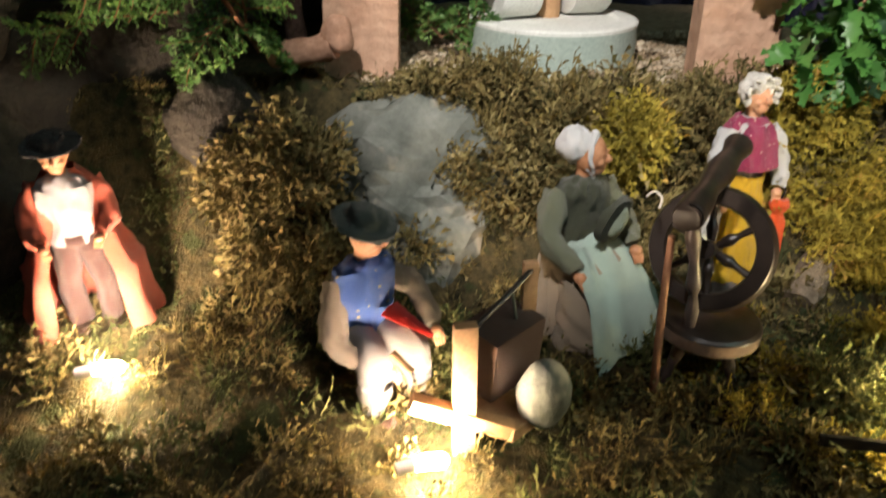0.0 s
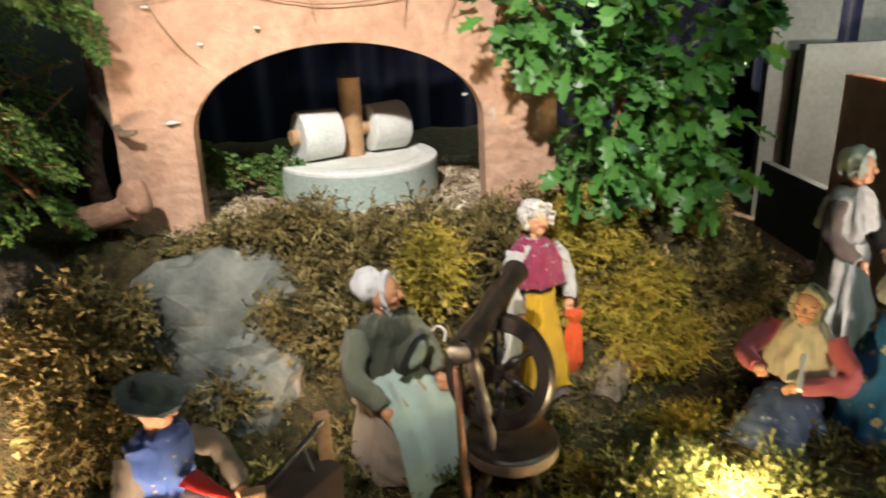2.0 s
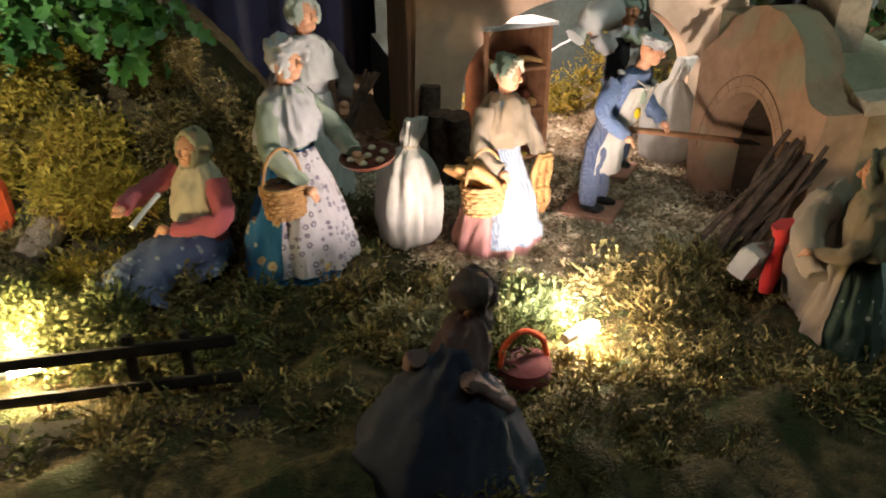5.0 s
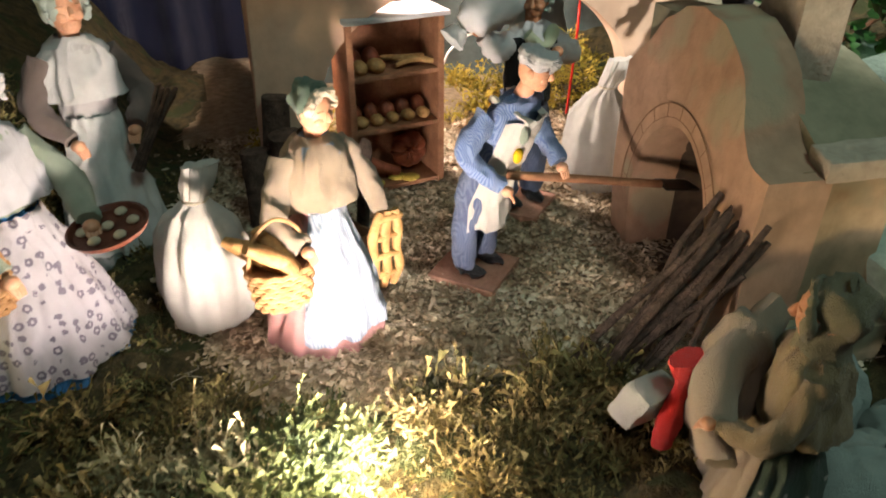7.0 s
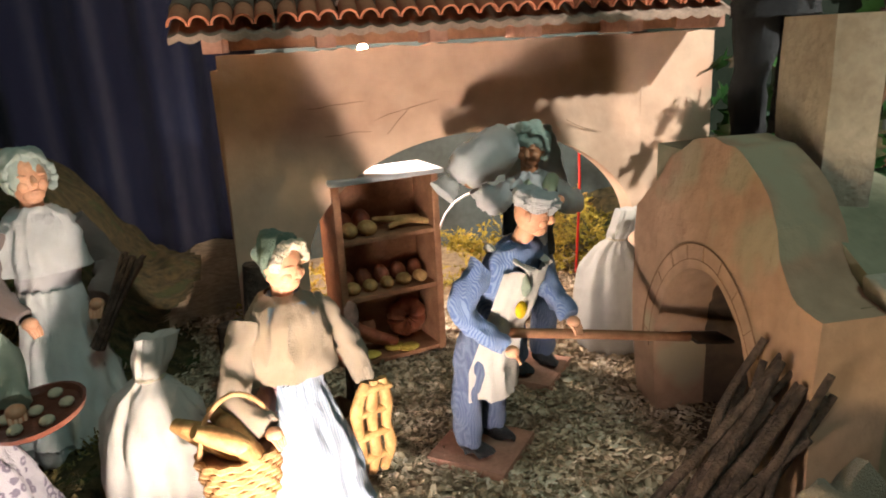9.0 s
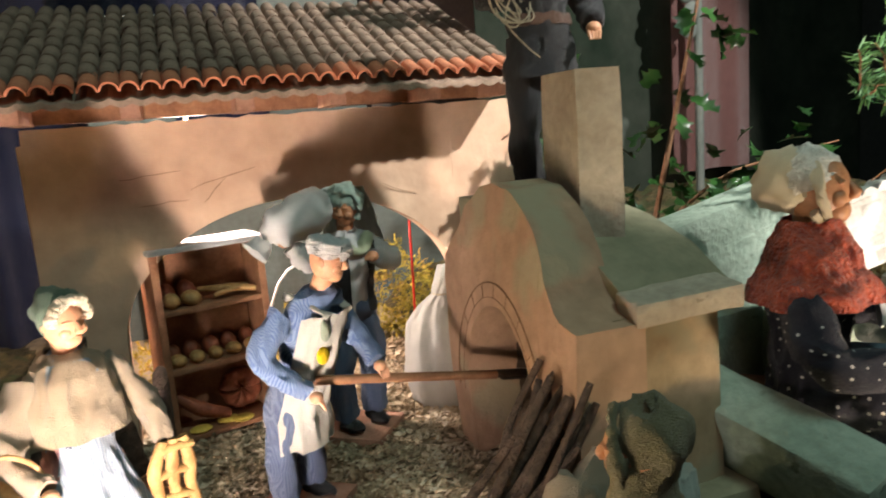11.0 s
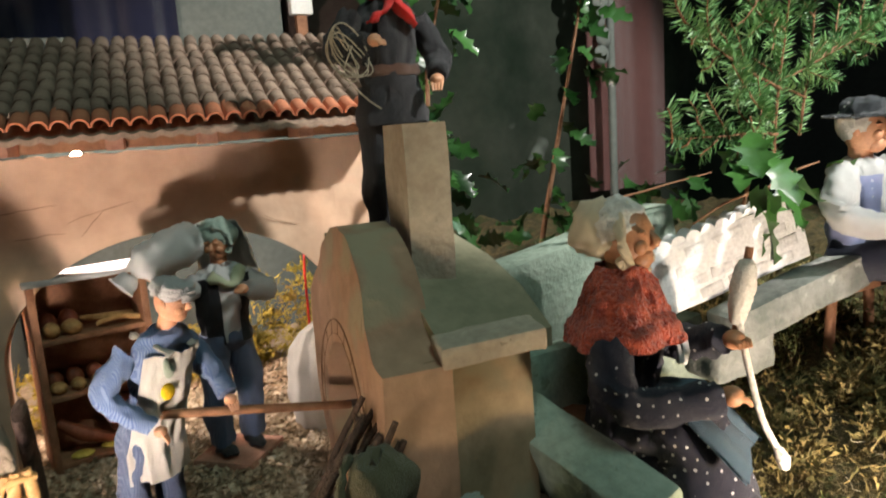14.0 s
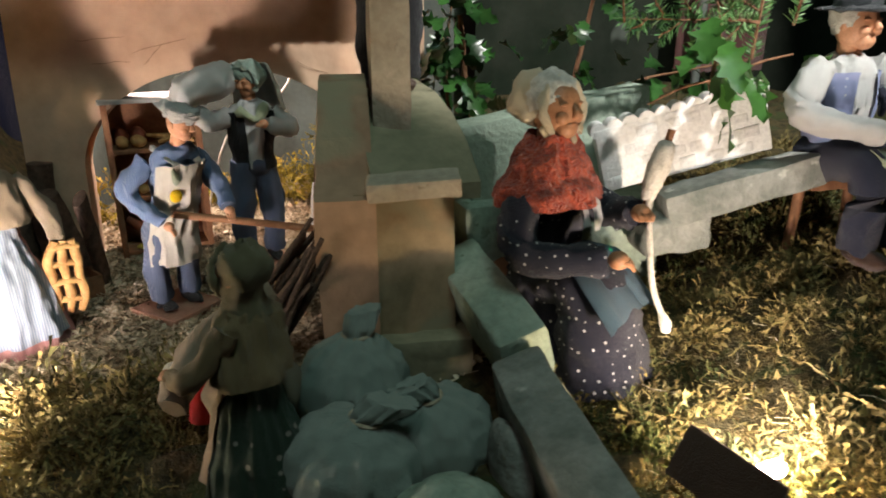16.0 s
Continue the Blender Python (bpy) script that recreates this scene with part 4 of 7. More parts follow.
# ---- costumed clay figures ----
def head(s, c, r, skin, cap=None, cap_kind="bonnet", hair=None, tilt=0.0, turn=0.0):
    """A plain head with a nose, hair and a cap."""
    c = Vector(c)
    R = rot(tilt, 0, turn)
    at = lambda x, y, z: c + R @ Vector((x * r, y * r, z * r))
    s.ball(c, (0.82 * r, 0.90 * r, 1.06 * r), skin, 24, 16)
    s.ball(at(0, -0.50, -0.62), (0.48 * r, 0.42 * r, 0.42 * r), skin, 12, 8)
    s.tube([at(0, -0.80, 0.22), at(0, -1.04, -0.08), at(0, -0.86, -0.20)], [0.08 * r, 0.17 * r, 0.12 * r], skin, 8, 3)
    for sx in (-1, 1):
        s.ball(at(0.36 * sx, -0.66, -0.22), (0.28 * r, 0.24 * r, 0.26 * r), skin, 10, 8)
        s.ball(at(0.33 * sx, -0.74, 0.24), (0.26 * r, 0.10 * r, 0.08 * r), skin, 10, 6)
        if cap_kind not in ("scarf", "bonnet", "big_cap"):
            s.ball(at(0.80 * sx, 0.02, 0.0), (0.14 * r, 0.20 * r, 0.28 * r), skin, 8, 6)
    s.ball(at(0, -0.80, -0.46), (0.26 * r, 0.10 * r, 0.08 * r), skin, 8, 6)
    if hair:
        s.ball(at(0, 0.26, 0.34), (0.98 * r, 0.94 * r, 0.98 * r), hair, 26, 16, 0.18, 120)
    if cap_kind == "curls":
        for k in range(13):
            a = math.pi * k / 12
            s.ball(at(0.86 * math.cos(a), -0.45 + 0.05 * math.sin(k), 0.25 + 0.80 * math.sin(a)), 0.26 * r, cap, 10, 8, 0.5, 160)
    elif cap_kind == "bonnet":
        s.ball(at(0, 0.30, 0.28), (1.05 * r, 1.0 * r, 1.12 * r), cap, 26, 16, 0.22, 55)
        pts = [at(0.98 * math.cos(a), -0.42, 0.12 + 1.0 * math.sin(a)) for a in np.linspace(-0.7, math.pi + 0.7, 26)]
        s.tube(pts, [0.14 * r + 0.05 * r * math.sin(2.4 * k) for k in range(26)], cap, 8, 2)
    elif cap_kind == "ruffle":
        s.ball(at(0, 0.25, 0.40), (1.15 * r, 1.05 * r, 1.10 * r), cap, 28, 16, 0.35, 90)
        for ring, ry in ((1.08, -0.30), (1.16, -0.55)):
            pts = [at((ring + 0.12 * math.sin(9 * a)) * math.cos(a), ry + 0.10 * math.sin(14 * a), 0.20 + (ring + 0.12 * math.sin(9 * a)) * math.sin(a)) for a in np.linspace(-0.5, math.pi + 0.5, 40)]
            s.tube(pts, 0.13 * r, cap, 7, 2)
    elif cap_kind == "scarf":
        s.ball(at(0, 0.42, 0.24), (1.04 * r, 0.98 * r, 1.08 * r), cap, 26, 16, 0.16, 60)
        s.tube([at(0.94 * math.cos(a), -0.32, 0.10 + 1.02 * math.sin(a)) for a in np.linspace(-0.6, math.pi + 0.6, 24)], [0.13 * r + 0.03 * r * math.sin(2.9 * k) for k in range(24)], cap, 8, 2)
        s.tube([at(-0.75, -0.30, 0.1), at(-0.6, -0.45, -0.7), at(0, -0.62, -1.15), at(0.6, -0.45, -0.7), at(0.75, -0.30, 0.1)], 0.22 * r, cap, 8, 4)
        s.lathe([(-1.7 * r, 1.15 * r, 0.95 * r, 0, 0.25 * r), (-0.9 * r, 0.85 * r, 0.8 * r, 0, 0.2 * r), (-0.2 * r, 0.9 * r, 0.85 * r, 0, 0.2 * r)], cap, 24, 7, 0.06, at=c, caps=False)
    elif cap_kind == "big_cap":
        s.ball(at(-0.10, 0.75, 0.28), (1.02 * r, 1.05 * r, 1.0 * r), cap, 26, 16, 0.14, 60)
        pts = [at(0.92 * math.cos(a), -0.30 + 0.25 * math.sin(a), 0.05 + 1.02 * math.sin(a)) for a in np.linspace(-0.9, math.pi + 0.9, 24)]
        s.tube(pts, 0.16 * r, cap, 8, 2)
        s.tube([at(-0.78, -0.15, -0.6), at(0, -0.55, -1.22), at(0.78, -0.15, -0.6)], 0.09 * r, cap, 8, 3)
    elif cap_kind in ("hat", "baker"):
        first = len(s.v)
        if cap_kind == "hat":
            s.lathe([(0.60 * r, 1.74 * r, 1.56 * r, 0, 0.2 * r), (0.66 * r, 1.78 * r, 1.60 * r, 0, 0.2 * r), (0.72 * r, 1.02 * r, 1.02 * r, 0, 0.12 * r), (1.22 * r, 0.86 * r, 0.90 * r, 0, 0.12 * r), (1.40 * r, 0.52 * r, 0.55 * r, 0, 0.12 * r)], cap, 40, 2, 0.06)
        else:
            s.lathe([(0.32 * r, 0.98 * r, 1.02 * r), (0.62 * r, 0.98 * r, 1.02 * r), (0.72 * r, 1.12 * r, 1.14 * r), (1.02 * r, 1.04 * r, 1.06 * r), (1.14 * r, 0.55 * r, 0.55 * r)], cap, 30, 11, 0.03)
        s.v[first:] = [tuple(c + R @ Vector(p)) for p in s.v[first:]]


def arm(s, points, sleeve, skin, r, cuff=None):
    p = [Vector(q) for q in points]
    s.tube(p, [1.25 * r, 1.30 * r, 1.05 * r, 0.85 * r][:len(p)] if len(p) > 3 else [1.25 * r, 1.25 * r, 0.9 * r], sleeve, 22, 9, 1.0, 0.08)
    way = (p[-1] - p[-2]).normalized()
    if cuff:
        s.tube([p[-1] - way * 0.5 * r, p[-1] + way * 0.3 * r], 1.08 * r, cuff, 12, 2)
    h = p[-1] + way * 0.9 * r
    s.ball(h, (0.72 * r, 0.72 * r, 0.62 * r), skin, 12, 8)
    side = way.cross(Vector((0, 0, 1)))
    side = side.normalized() if side.length > 0.1 else Vector((1, 0, 0))
    for k in range(4):
        o = side * ((k - 1.5) * 0.32 * r)
        s.tube([h + o, h + o + way * 0.7 * r + Vector((0, 0, -0.15 * r)), h + o * 0.8 + way * 1.0 * r + Vector((0, 0, -0.55 * r))], [0.20 * r, 0.18 * r, 0.13 * r], skin, 6, 3)
    return h


def figure(name, label, x, y, z, h, yaw, skin=M_SKIN, skirt=None, skirt_r=0.24, apron=None, top=M_LINEN, sleeve=None, shawl=None, shawl_low=0.62, arms=(),
           cap=M_LINEN, cap_kind="bonnet", hair=None, lean=0.0, extra=None, trousers=None, shoes=M_BROWN, head_r=0.066, vest=None, plate=None, tilt=0.0, stance=0.07, turn=0.0, span=(215, 325)):
    """A standing figure as one plain mesh; lengths are shares of its height h; it faces -y before the turn."""
    s = Shape()
    k = h
    lx = lambda t: lean * max(0, t - 0.35)
    if skirt:
        prof = [(t * k, r * k, 0.92 * r * k, 0, -lx(t) * k) for t, r in ((0.0, skirt_r), (0.03, skirt_r * 1.02), (0.22, skirt_r * 0.84), (0.40, skirt_r * 0.60), (0.52, 0.095), (0.57, 0.088))]
        s.lathe(prof, skirt, 110, 11, 0.05, 0.7)
        if apron:
            prof = [(t * k, r * 1.06 * k, r * 1.00 * k, 0, -lx(t) * k) for t, r in ((0.07, skirt_r * 1.0), (0.22, skirt_r * 0.86), (0.40, skirt_r * 0.62), (0.52, 0.100), (0.565, 0.092))]
            s.lathe(prof, apron, 56, 11, 0.05, 0.7, math.radians(span[0]), math.radians(span[1]))
    if trousers:
        for sx in (-1, 1):
            s.tube([(sx * 0.045 * k, -lx(0.5) * k, 0.52 * k), (sx * (stance + 0.005) * k, -0.012 * k, 0.28 * k), (sx * stance * k, 0.0, 0.05 * k)], [0.066 * k, 0.056 * k, 0.046 * k], trousers, 16, 7, 1.0, 0.05)
            s.ball((sx * stance * k, -0.035 * k, 0.022 * k), (0.036 * k, 0.075 * k, 0.026 * k), shoes, 14, 8)
        s.ball((0, -lx(0.5) * k, 0.51 * k), (0.105 * k, 0.085 * k, 0.07 * k), trousers, 18, 10)
        if apron:
            prof = [(t * k, r * k, r * k, 0, -lx(t) * k) for t, r in ((0.24, 0.138), (0.36, 0.132), (0.48, 0.122), (0.60, 0.122), (0.74, 0.120))]
            s.lathe(prof, apron, 44, 6, 0.03, 0.4, math.radians(200), math.radians(340))
    body = [(t * k, rx * k, ry * k, 0, -lx(t) * k) for t, rx, ry in ((0.50, 0.092, 0.078), (0.58, 0.090, 0.074), (0.68, 0.108, 0.082), (0.76, 0.110, 0.080), (0.80, 0.086, 0.066), (0.825, 0.042, 0.042))]
    s.lathe(body, top, 64, 5, 0.02)
    if vest:
        prof = [(t * k, rx * 1.05 * k, ry * 1.06 * k, 0, -lx(t) * k) for t, rx, ry in ((0.49, 0.100, 0.086), (0.58, 0.094, 0.078), (0.68, 0.110, 0.084), (0.77, 0.110, 0.080))]
        s.lathe(prof, vest, 30, 5, 0.02, 0, math.radians(-68), math.radians(248))
    if shawl:
        prof = [(t * k, rx * k, ry * k, 0, (-lx(t) + 0.008) * k) for t, rx, ry in ((shawl_low, 0.160, 0.125), (0.5 * (shawl_low + 0.74), 0.148, 0.112), (0.76, 0.122, 0.092), (0.80, 0.092, 0.074), (0.828, 0.052, 0.052))]
        s.lathe(prof, shawl, 80, 6, 0.05, 0.3, caps=False)
    s.tube([(0, -lx(0.8) * k, 0.80 * k), (0, -lx(0.9) * k, 0.87 * k)], 0.034 * k, skin, 12, 2)
    for pts in arms:
        arm(s, [Vector(p) * k for p in pts], sleeve or top, skin, 0.034 * k)
    head(s, (0, (-lx(0.92) - 0.008) * k, 0.918 * k), head_r * k, skin, cap, cap_kind, hair, tilt, turn)
    if extra:
        extra(s, k)
    if plate:
        s.slab((0, 0, -0.008), (plate, plate, 0.014), M_TERRA, rot(0, 0, 45 - yaw), 0.1)
    ob = s.object(name, at=pose(x, y, z, 0, 0, yaw), crease=0.0050)
    return tagged(ob, label, "figurine", "costumed figurines")


def seated(name, label, x, y, z, h, yaw, seat, reach, skin=M_SKIN, skirt=M_NAVY, apron=None, top=M_LINEN, sleeve=None, shawl=None, arms=(), cap=M_LINEN, cap_kind="bonnet",
           hair=None, extra=None, head_r=0.07, wide=0.15, trousers=None, lean=0.0, tilt=0.0, shoes=M_BROWN, vest=None, turn=0.0, apron_rows=6, shawl_low=0.13):
    """A sitting figure: seat height and knee reach in metres, h from seat to crown."""
    s = Shape()
    k = h / 0.52
    w = wide * k
    if trousers:
        for sx in (-1, 1):
            s.tube([(sx * 0.05 * k, 0.02 * k, seat + 0.04 * k), (sx * 0.08 * k, -reach, seat + 0.035 * k), (sx * 0.085 * k, -reach - 0.01 * k, 0.04 * k)], [0.075 * k, 0.064 * k, 0.052 * k], trousers, 16, 7, 1, 0.05)
            s.ball((sx * 0.085 * k, -reach - 0.05 * k, 0.022 * k), (0.038 * k, 0.08 * k, 0.028 * k), shoes, 12, 8)
    else:
        s.tube([(0, 0.05 * k, seat - 0.01), (0, -0.4 * reach, seat + 0.010), (0, -0.95 * reach, seat), (0, -1.18 * reach, 0.45 * seat), (0, -1.28 * reach, 0.0)], [0.80 * w, 0.92 * w, 0.98 * w, 1.12 * w, 1.30 * w], skirt, 36, 7, 0.72, 0.05)
        s.lathe([(0.0, 1.25 * w, 1.15 * w, 0, -0.35 * reach), (0.5 * seat, 1.02 * w, 0.95 * w, 0, -0.2 * reach), (seat + 0.01, 0.72 * w, 0.66 * w, 0, 0)], skirt, 48, 10, 0.05)
        if apron:
            rows = []
            for q, (py, pz) in enumerate([(-0.05 * reach, seat + 0.72 * w), (-0.45 * reach, seat + 0.80 * w), (-0.95 * reach, seat + 0.82 * w), (-1.18 * reach - 0.72 * w, 0.45 * seat + 0.86 * w), (-1.22 * reach - 1.15 * w, 0.36 * seat), (-1.26 * reach - 1.34 * w, 0.10 * seat)][:apron_rows]):
                rows.append([(u * w * (0.62 + 0.13 * q), py - 0.006 * abs(u), pz + 0.006 - 0.20 * w * u * u * (0.6 + 0.2 * q) + 0.003 * math.sin(9 * u + q)) for u in np.linspace(-1, 1, 15)])
            s.rows(rows, apron, False)
            s.rows([[(p[0], p[1] + 0.002, p[2] - 0.002) for p in r] for r in rows], apron, False)
    z0 = seat
    ly = lambda t: -lean * t
    body = [(z0 + t * k, rx * k, ry * k, 0, ly(t) * k) for t, rx, ry in ((0.0, 0.105, 0.09), (0.10, 0.095, 0.08), (0.22, 0.112, 0.084), (0.30, 0.110, 0.080), (0.345, 0.084, 0.066), (0.365, 0.042, 0.042))]
    s.lathe(body, top, 64, 5, 0.03)
    if vest:
        prof = [(z0 + t * k, rx * 1.06 * k, ry * 1.07 * k, 0, ly(t) * k) for t, rx, ry in ((0.0, 0.108, 0.092), (0.10, 0.098, 0.082), (0.22, 0.112, 0.084), (0.315, 0.108, 0.078))]
        s.lathe(prof, vest, 30, 5, 0.02, 0, math.radians(-68), math.radians(248))
    if shawl:
        prof = [(z0 + t * k, rx * k, ry * k, 0, ly(t) * k) for t, rx, ry in ((shawl_low, 0.158, 0.132), (0.5 * shawl_low + 0.145, 0.152, 0.120), (0.29, 0.128, 0.098), (0.345, 0.098, 0.080), (0.392, 0.060, 0.060))]
        s.lathe(prof, shawl, 88, 7, 0.06, 0.3, caps=False)
    for pts in arms:
        arm(s, pts, sleeve or top, skin, 0.036 * k)
    s.tube([(0, ly(0.34) * k, z0 + 0.34 * k), (0, ly(0.42) * k, z0 + 0.41 * k)], 0.036 * k, skin, 12, 2)
    head(s, (0, (ly(0.45) - 0.01) * k, z0 + 0.452 * k), head_r * k, skin, cap, cap_kind, hair, tilt, turn)
    if extra:
        extra(s, k)
    return tagged(s.object(name, at=pose(x, y, z, 0, 0, yaw), crease=0.0050), label, "figurine", "costumed figurines")


def cloak(material, wide=0.19, low=0.10, gap=42):
    def add(s, k):
        prof = [(low * k, wide * k, wide * 0.8 * k), (0.35 * k, wide * 0.86 * k, wide * 0.74 * k), (0.6 * k, 0.155 * k, 0.115 * k), (0.76 * k, 0.130 * k, 0.10 * k), (0.83 * k, 0.07 * k, 0.07 * k)]
        s.lathe(prof, material, 44, 7, 0.06, 0.4, math.radians(-90 + gap), math.radians(270 - gap))
        s.lathe([(a, b * 0.965, c * 0.965) for a, b, c in prof], material, 44, 7, 0.06, 0.4, math.radians(-90 + gap), math.radians(270 - gap))
    return add


# the shepherd in a rust cloak
figure("shepherd_figurine", "shepherd figurine in a rust cloak and black hat, lit from below", -0.470, 0.815, -0.035, 0.280, 22, skin=M_SKIN_BROWN, trousers=fabric("maroon_brown_wool", (0.055, 0.025, 0.02)), top=fabric("grey_shirt", (0.30, 0.30, 0.32)), vest=fabric("striped_grey_vest", (0.22, 0.21, 0.22), "stripe", (0.40, 0.39, 0.39), scale=160),
       arms=(((0.11, 0, 0.76), (0.16, -0.06, 0.62), (0.12, -0.16, 0.56)), ((-0.11, 0, 0.76), (-0.17, -0.08, 0.60), (-0.12, -0.20, 0.55))), sleeve=M_RUST, cap=M_BLACK, cap_kind="hat",
       extra=cloak(M_RUST, 0.30, 0.05, 34), lean=0.16, tilt=12)


# the knife grinder, sitting
def lap(s, k):
    s.ball((0.02, -0.03, 0.045), (0.035, 0.035, 0.03), M_BEIGE, 14, 10, 0.3, 60)


seated("grinder_figurine", "knife grinder figurine in a blue print waistcoat and grey hat", -0.092, 0.704, -0.037, 0.168, 38, 0.062, 0.062, trousers=fabric("grey_white_trousers", (0.26, 0.25, 0.25)), top=M_BLUE_PRINT, vest=M_BLUE_PRINT, sleeve=fabric("grey_brown_sleeve", (0.15, 0.125, 0.10)),
       arms=(((0.030, 0.0, 0.148), (0.066, -0.012, 0.118), (0.060, -0.060, 0.088)), ((-0.030, 0.0, 0.148), (-0.052, -0.028, 0.092), (-0.02, -0.072, 0.068))),
       cap=fabric("grey_felt", (0.09, 0.11, 0.10)), cap_kind="hat", extra=lap, lean=0.10, tilt=16, turn=38)
s = Shape().tube([(0, 0, 0), (0.02, -0.012, -0.006), (0.05, -0.02, -0.022)], [0.016, 0.012, 0.004], M_RED, 10, 4, 0.4)
tagged(s.object("red_scarf", at=pose(-0.057, 0.680, 0.080)), "red cloth tucked at the grinder's waist", "cloth")


def grinder_bench():
    t = thing("grinding_bench", pose(0.0, 0.0, 0.0), "wooden grinding bench with two upright posts and a stone wheel", "workbench")
    Shape().slab((0.026, 0.568, 0.050), (0.024, 0.013, 0.165), M_WOOD, rot(-3, 0, 8), 0.12).object("post", t, "pale board post with a hole")
    Shape().slab((0.097, 0.650, 0.078), (0.016, 0.010, 0.160), M_WOOD, rot(-3, 0, 8), 0.12).object("post", t)
    Shape().slab((0.024, 0.566, 0.022), (0.115, 0.016, 0.018), M_WOOD, rot(0, 22, 4), 0.12).object("crossbar", t)
    Shape().slab((0.072, 0.606, -0.004), (0.062, 0.072, 0.016), M_WOOD, rot(0, 8, 48), 0.12).object("foot_rail", t)
    Shape().slab((0.066, 0.628, 0.064), (0.082, 0.055, 0.078), M_BROWN, rot(4, 0, 45), 0.1).object("trough", t, "dark trough")
    Shape().tube([(0.022, 0.574, 0.112), (0.06, 0.61, 0.132), (0.098, 0.652, 0.150)], 0.0032, M_WOOD_DARK, 8).object("axle", t, "dark iron axle")
    Shape().tube([(0.075, 0.625, 0.138), (0.082, 0.63, 0.10), (0.086, 0.634, 0.07)], 0.002, M_WALL_GREY, 6).object("crank", t)
    Shape().tube([(-0.048, 0.580, 0.092), (-0.028, 0.572, 0.074)], 0.0045, M_WOOD, 8).object("handle", t)
    Shape().ball((0.112, 0.592, 0.030), (0.030, 0.022, 0.045), M_ROCK, 22, 14, 0.1, 40).object("grindstone", t, "rough grey stone wheel")


grinder_bench()


# the woman in grey, sitting behind the bench
def pan(s, k):
    s.tube([(0.0, -0.062, 0.172), (0.002, -0.070, 0.170)], [0.032, 0.030], M_OLIVE, 20, 2)
    s.ball((0.002, -0.070, 0.172), (0.020, 0.005, 0.020), M_SAGE, 14, 8)


seated("spinner_helper_figurine", "figurine of a woman in olive wool with a pale green apron", 0.182, 0.850, -0.03, 0.180, 30, 0.085, 0.050, skin=M_SKIN_BROWN, skirt=M_BEIGE, apron=M_TEAL, top=M_OLIVE, shawl=None,
       sleeve=fabric("olive_sleeve", (0.13, 0.14, 0.09)), arms=(((0.036, 0, 0.190), (0.056, -0.02, 0.150), (0.045, -0.062, 0.125)), ((-0.036, 0, 0.190), (-0.062, -0.02, 0.145), (-0.050, -0.062, 0.110))), cap=M_LINEN, cap_kind="big_cap", wide=0.15, extra=pan, lean=0.05, turn=34, tilt=6)


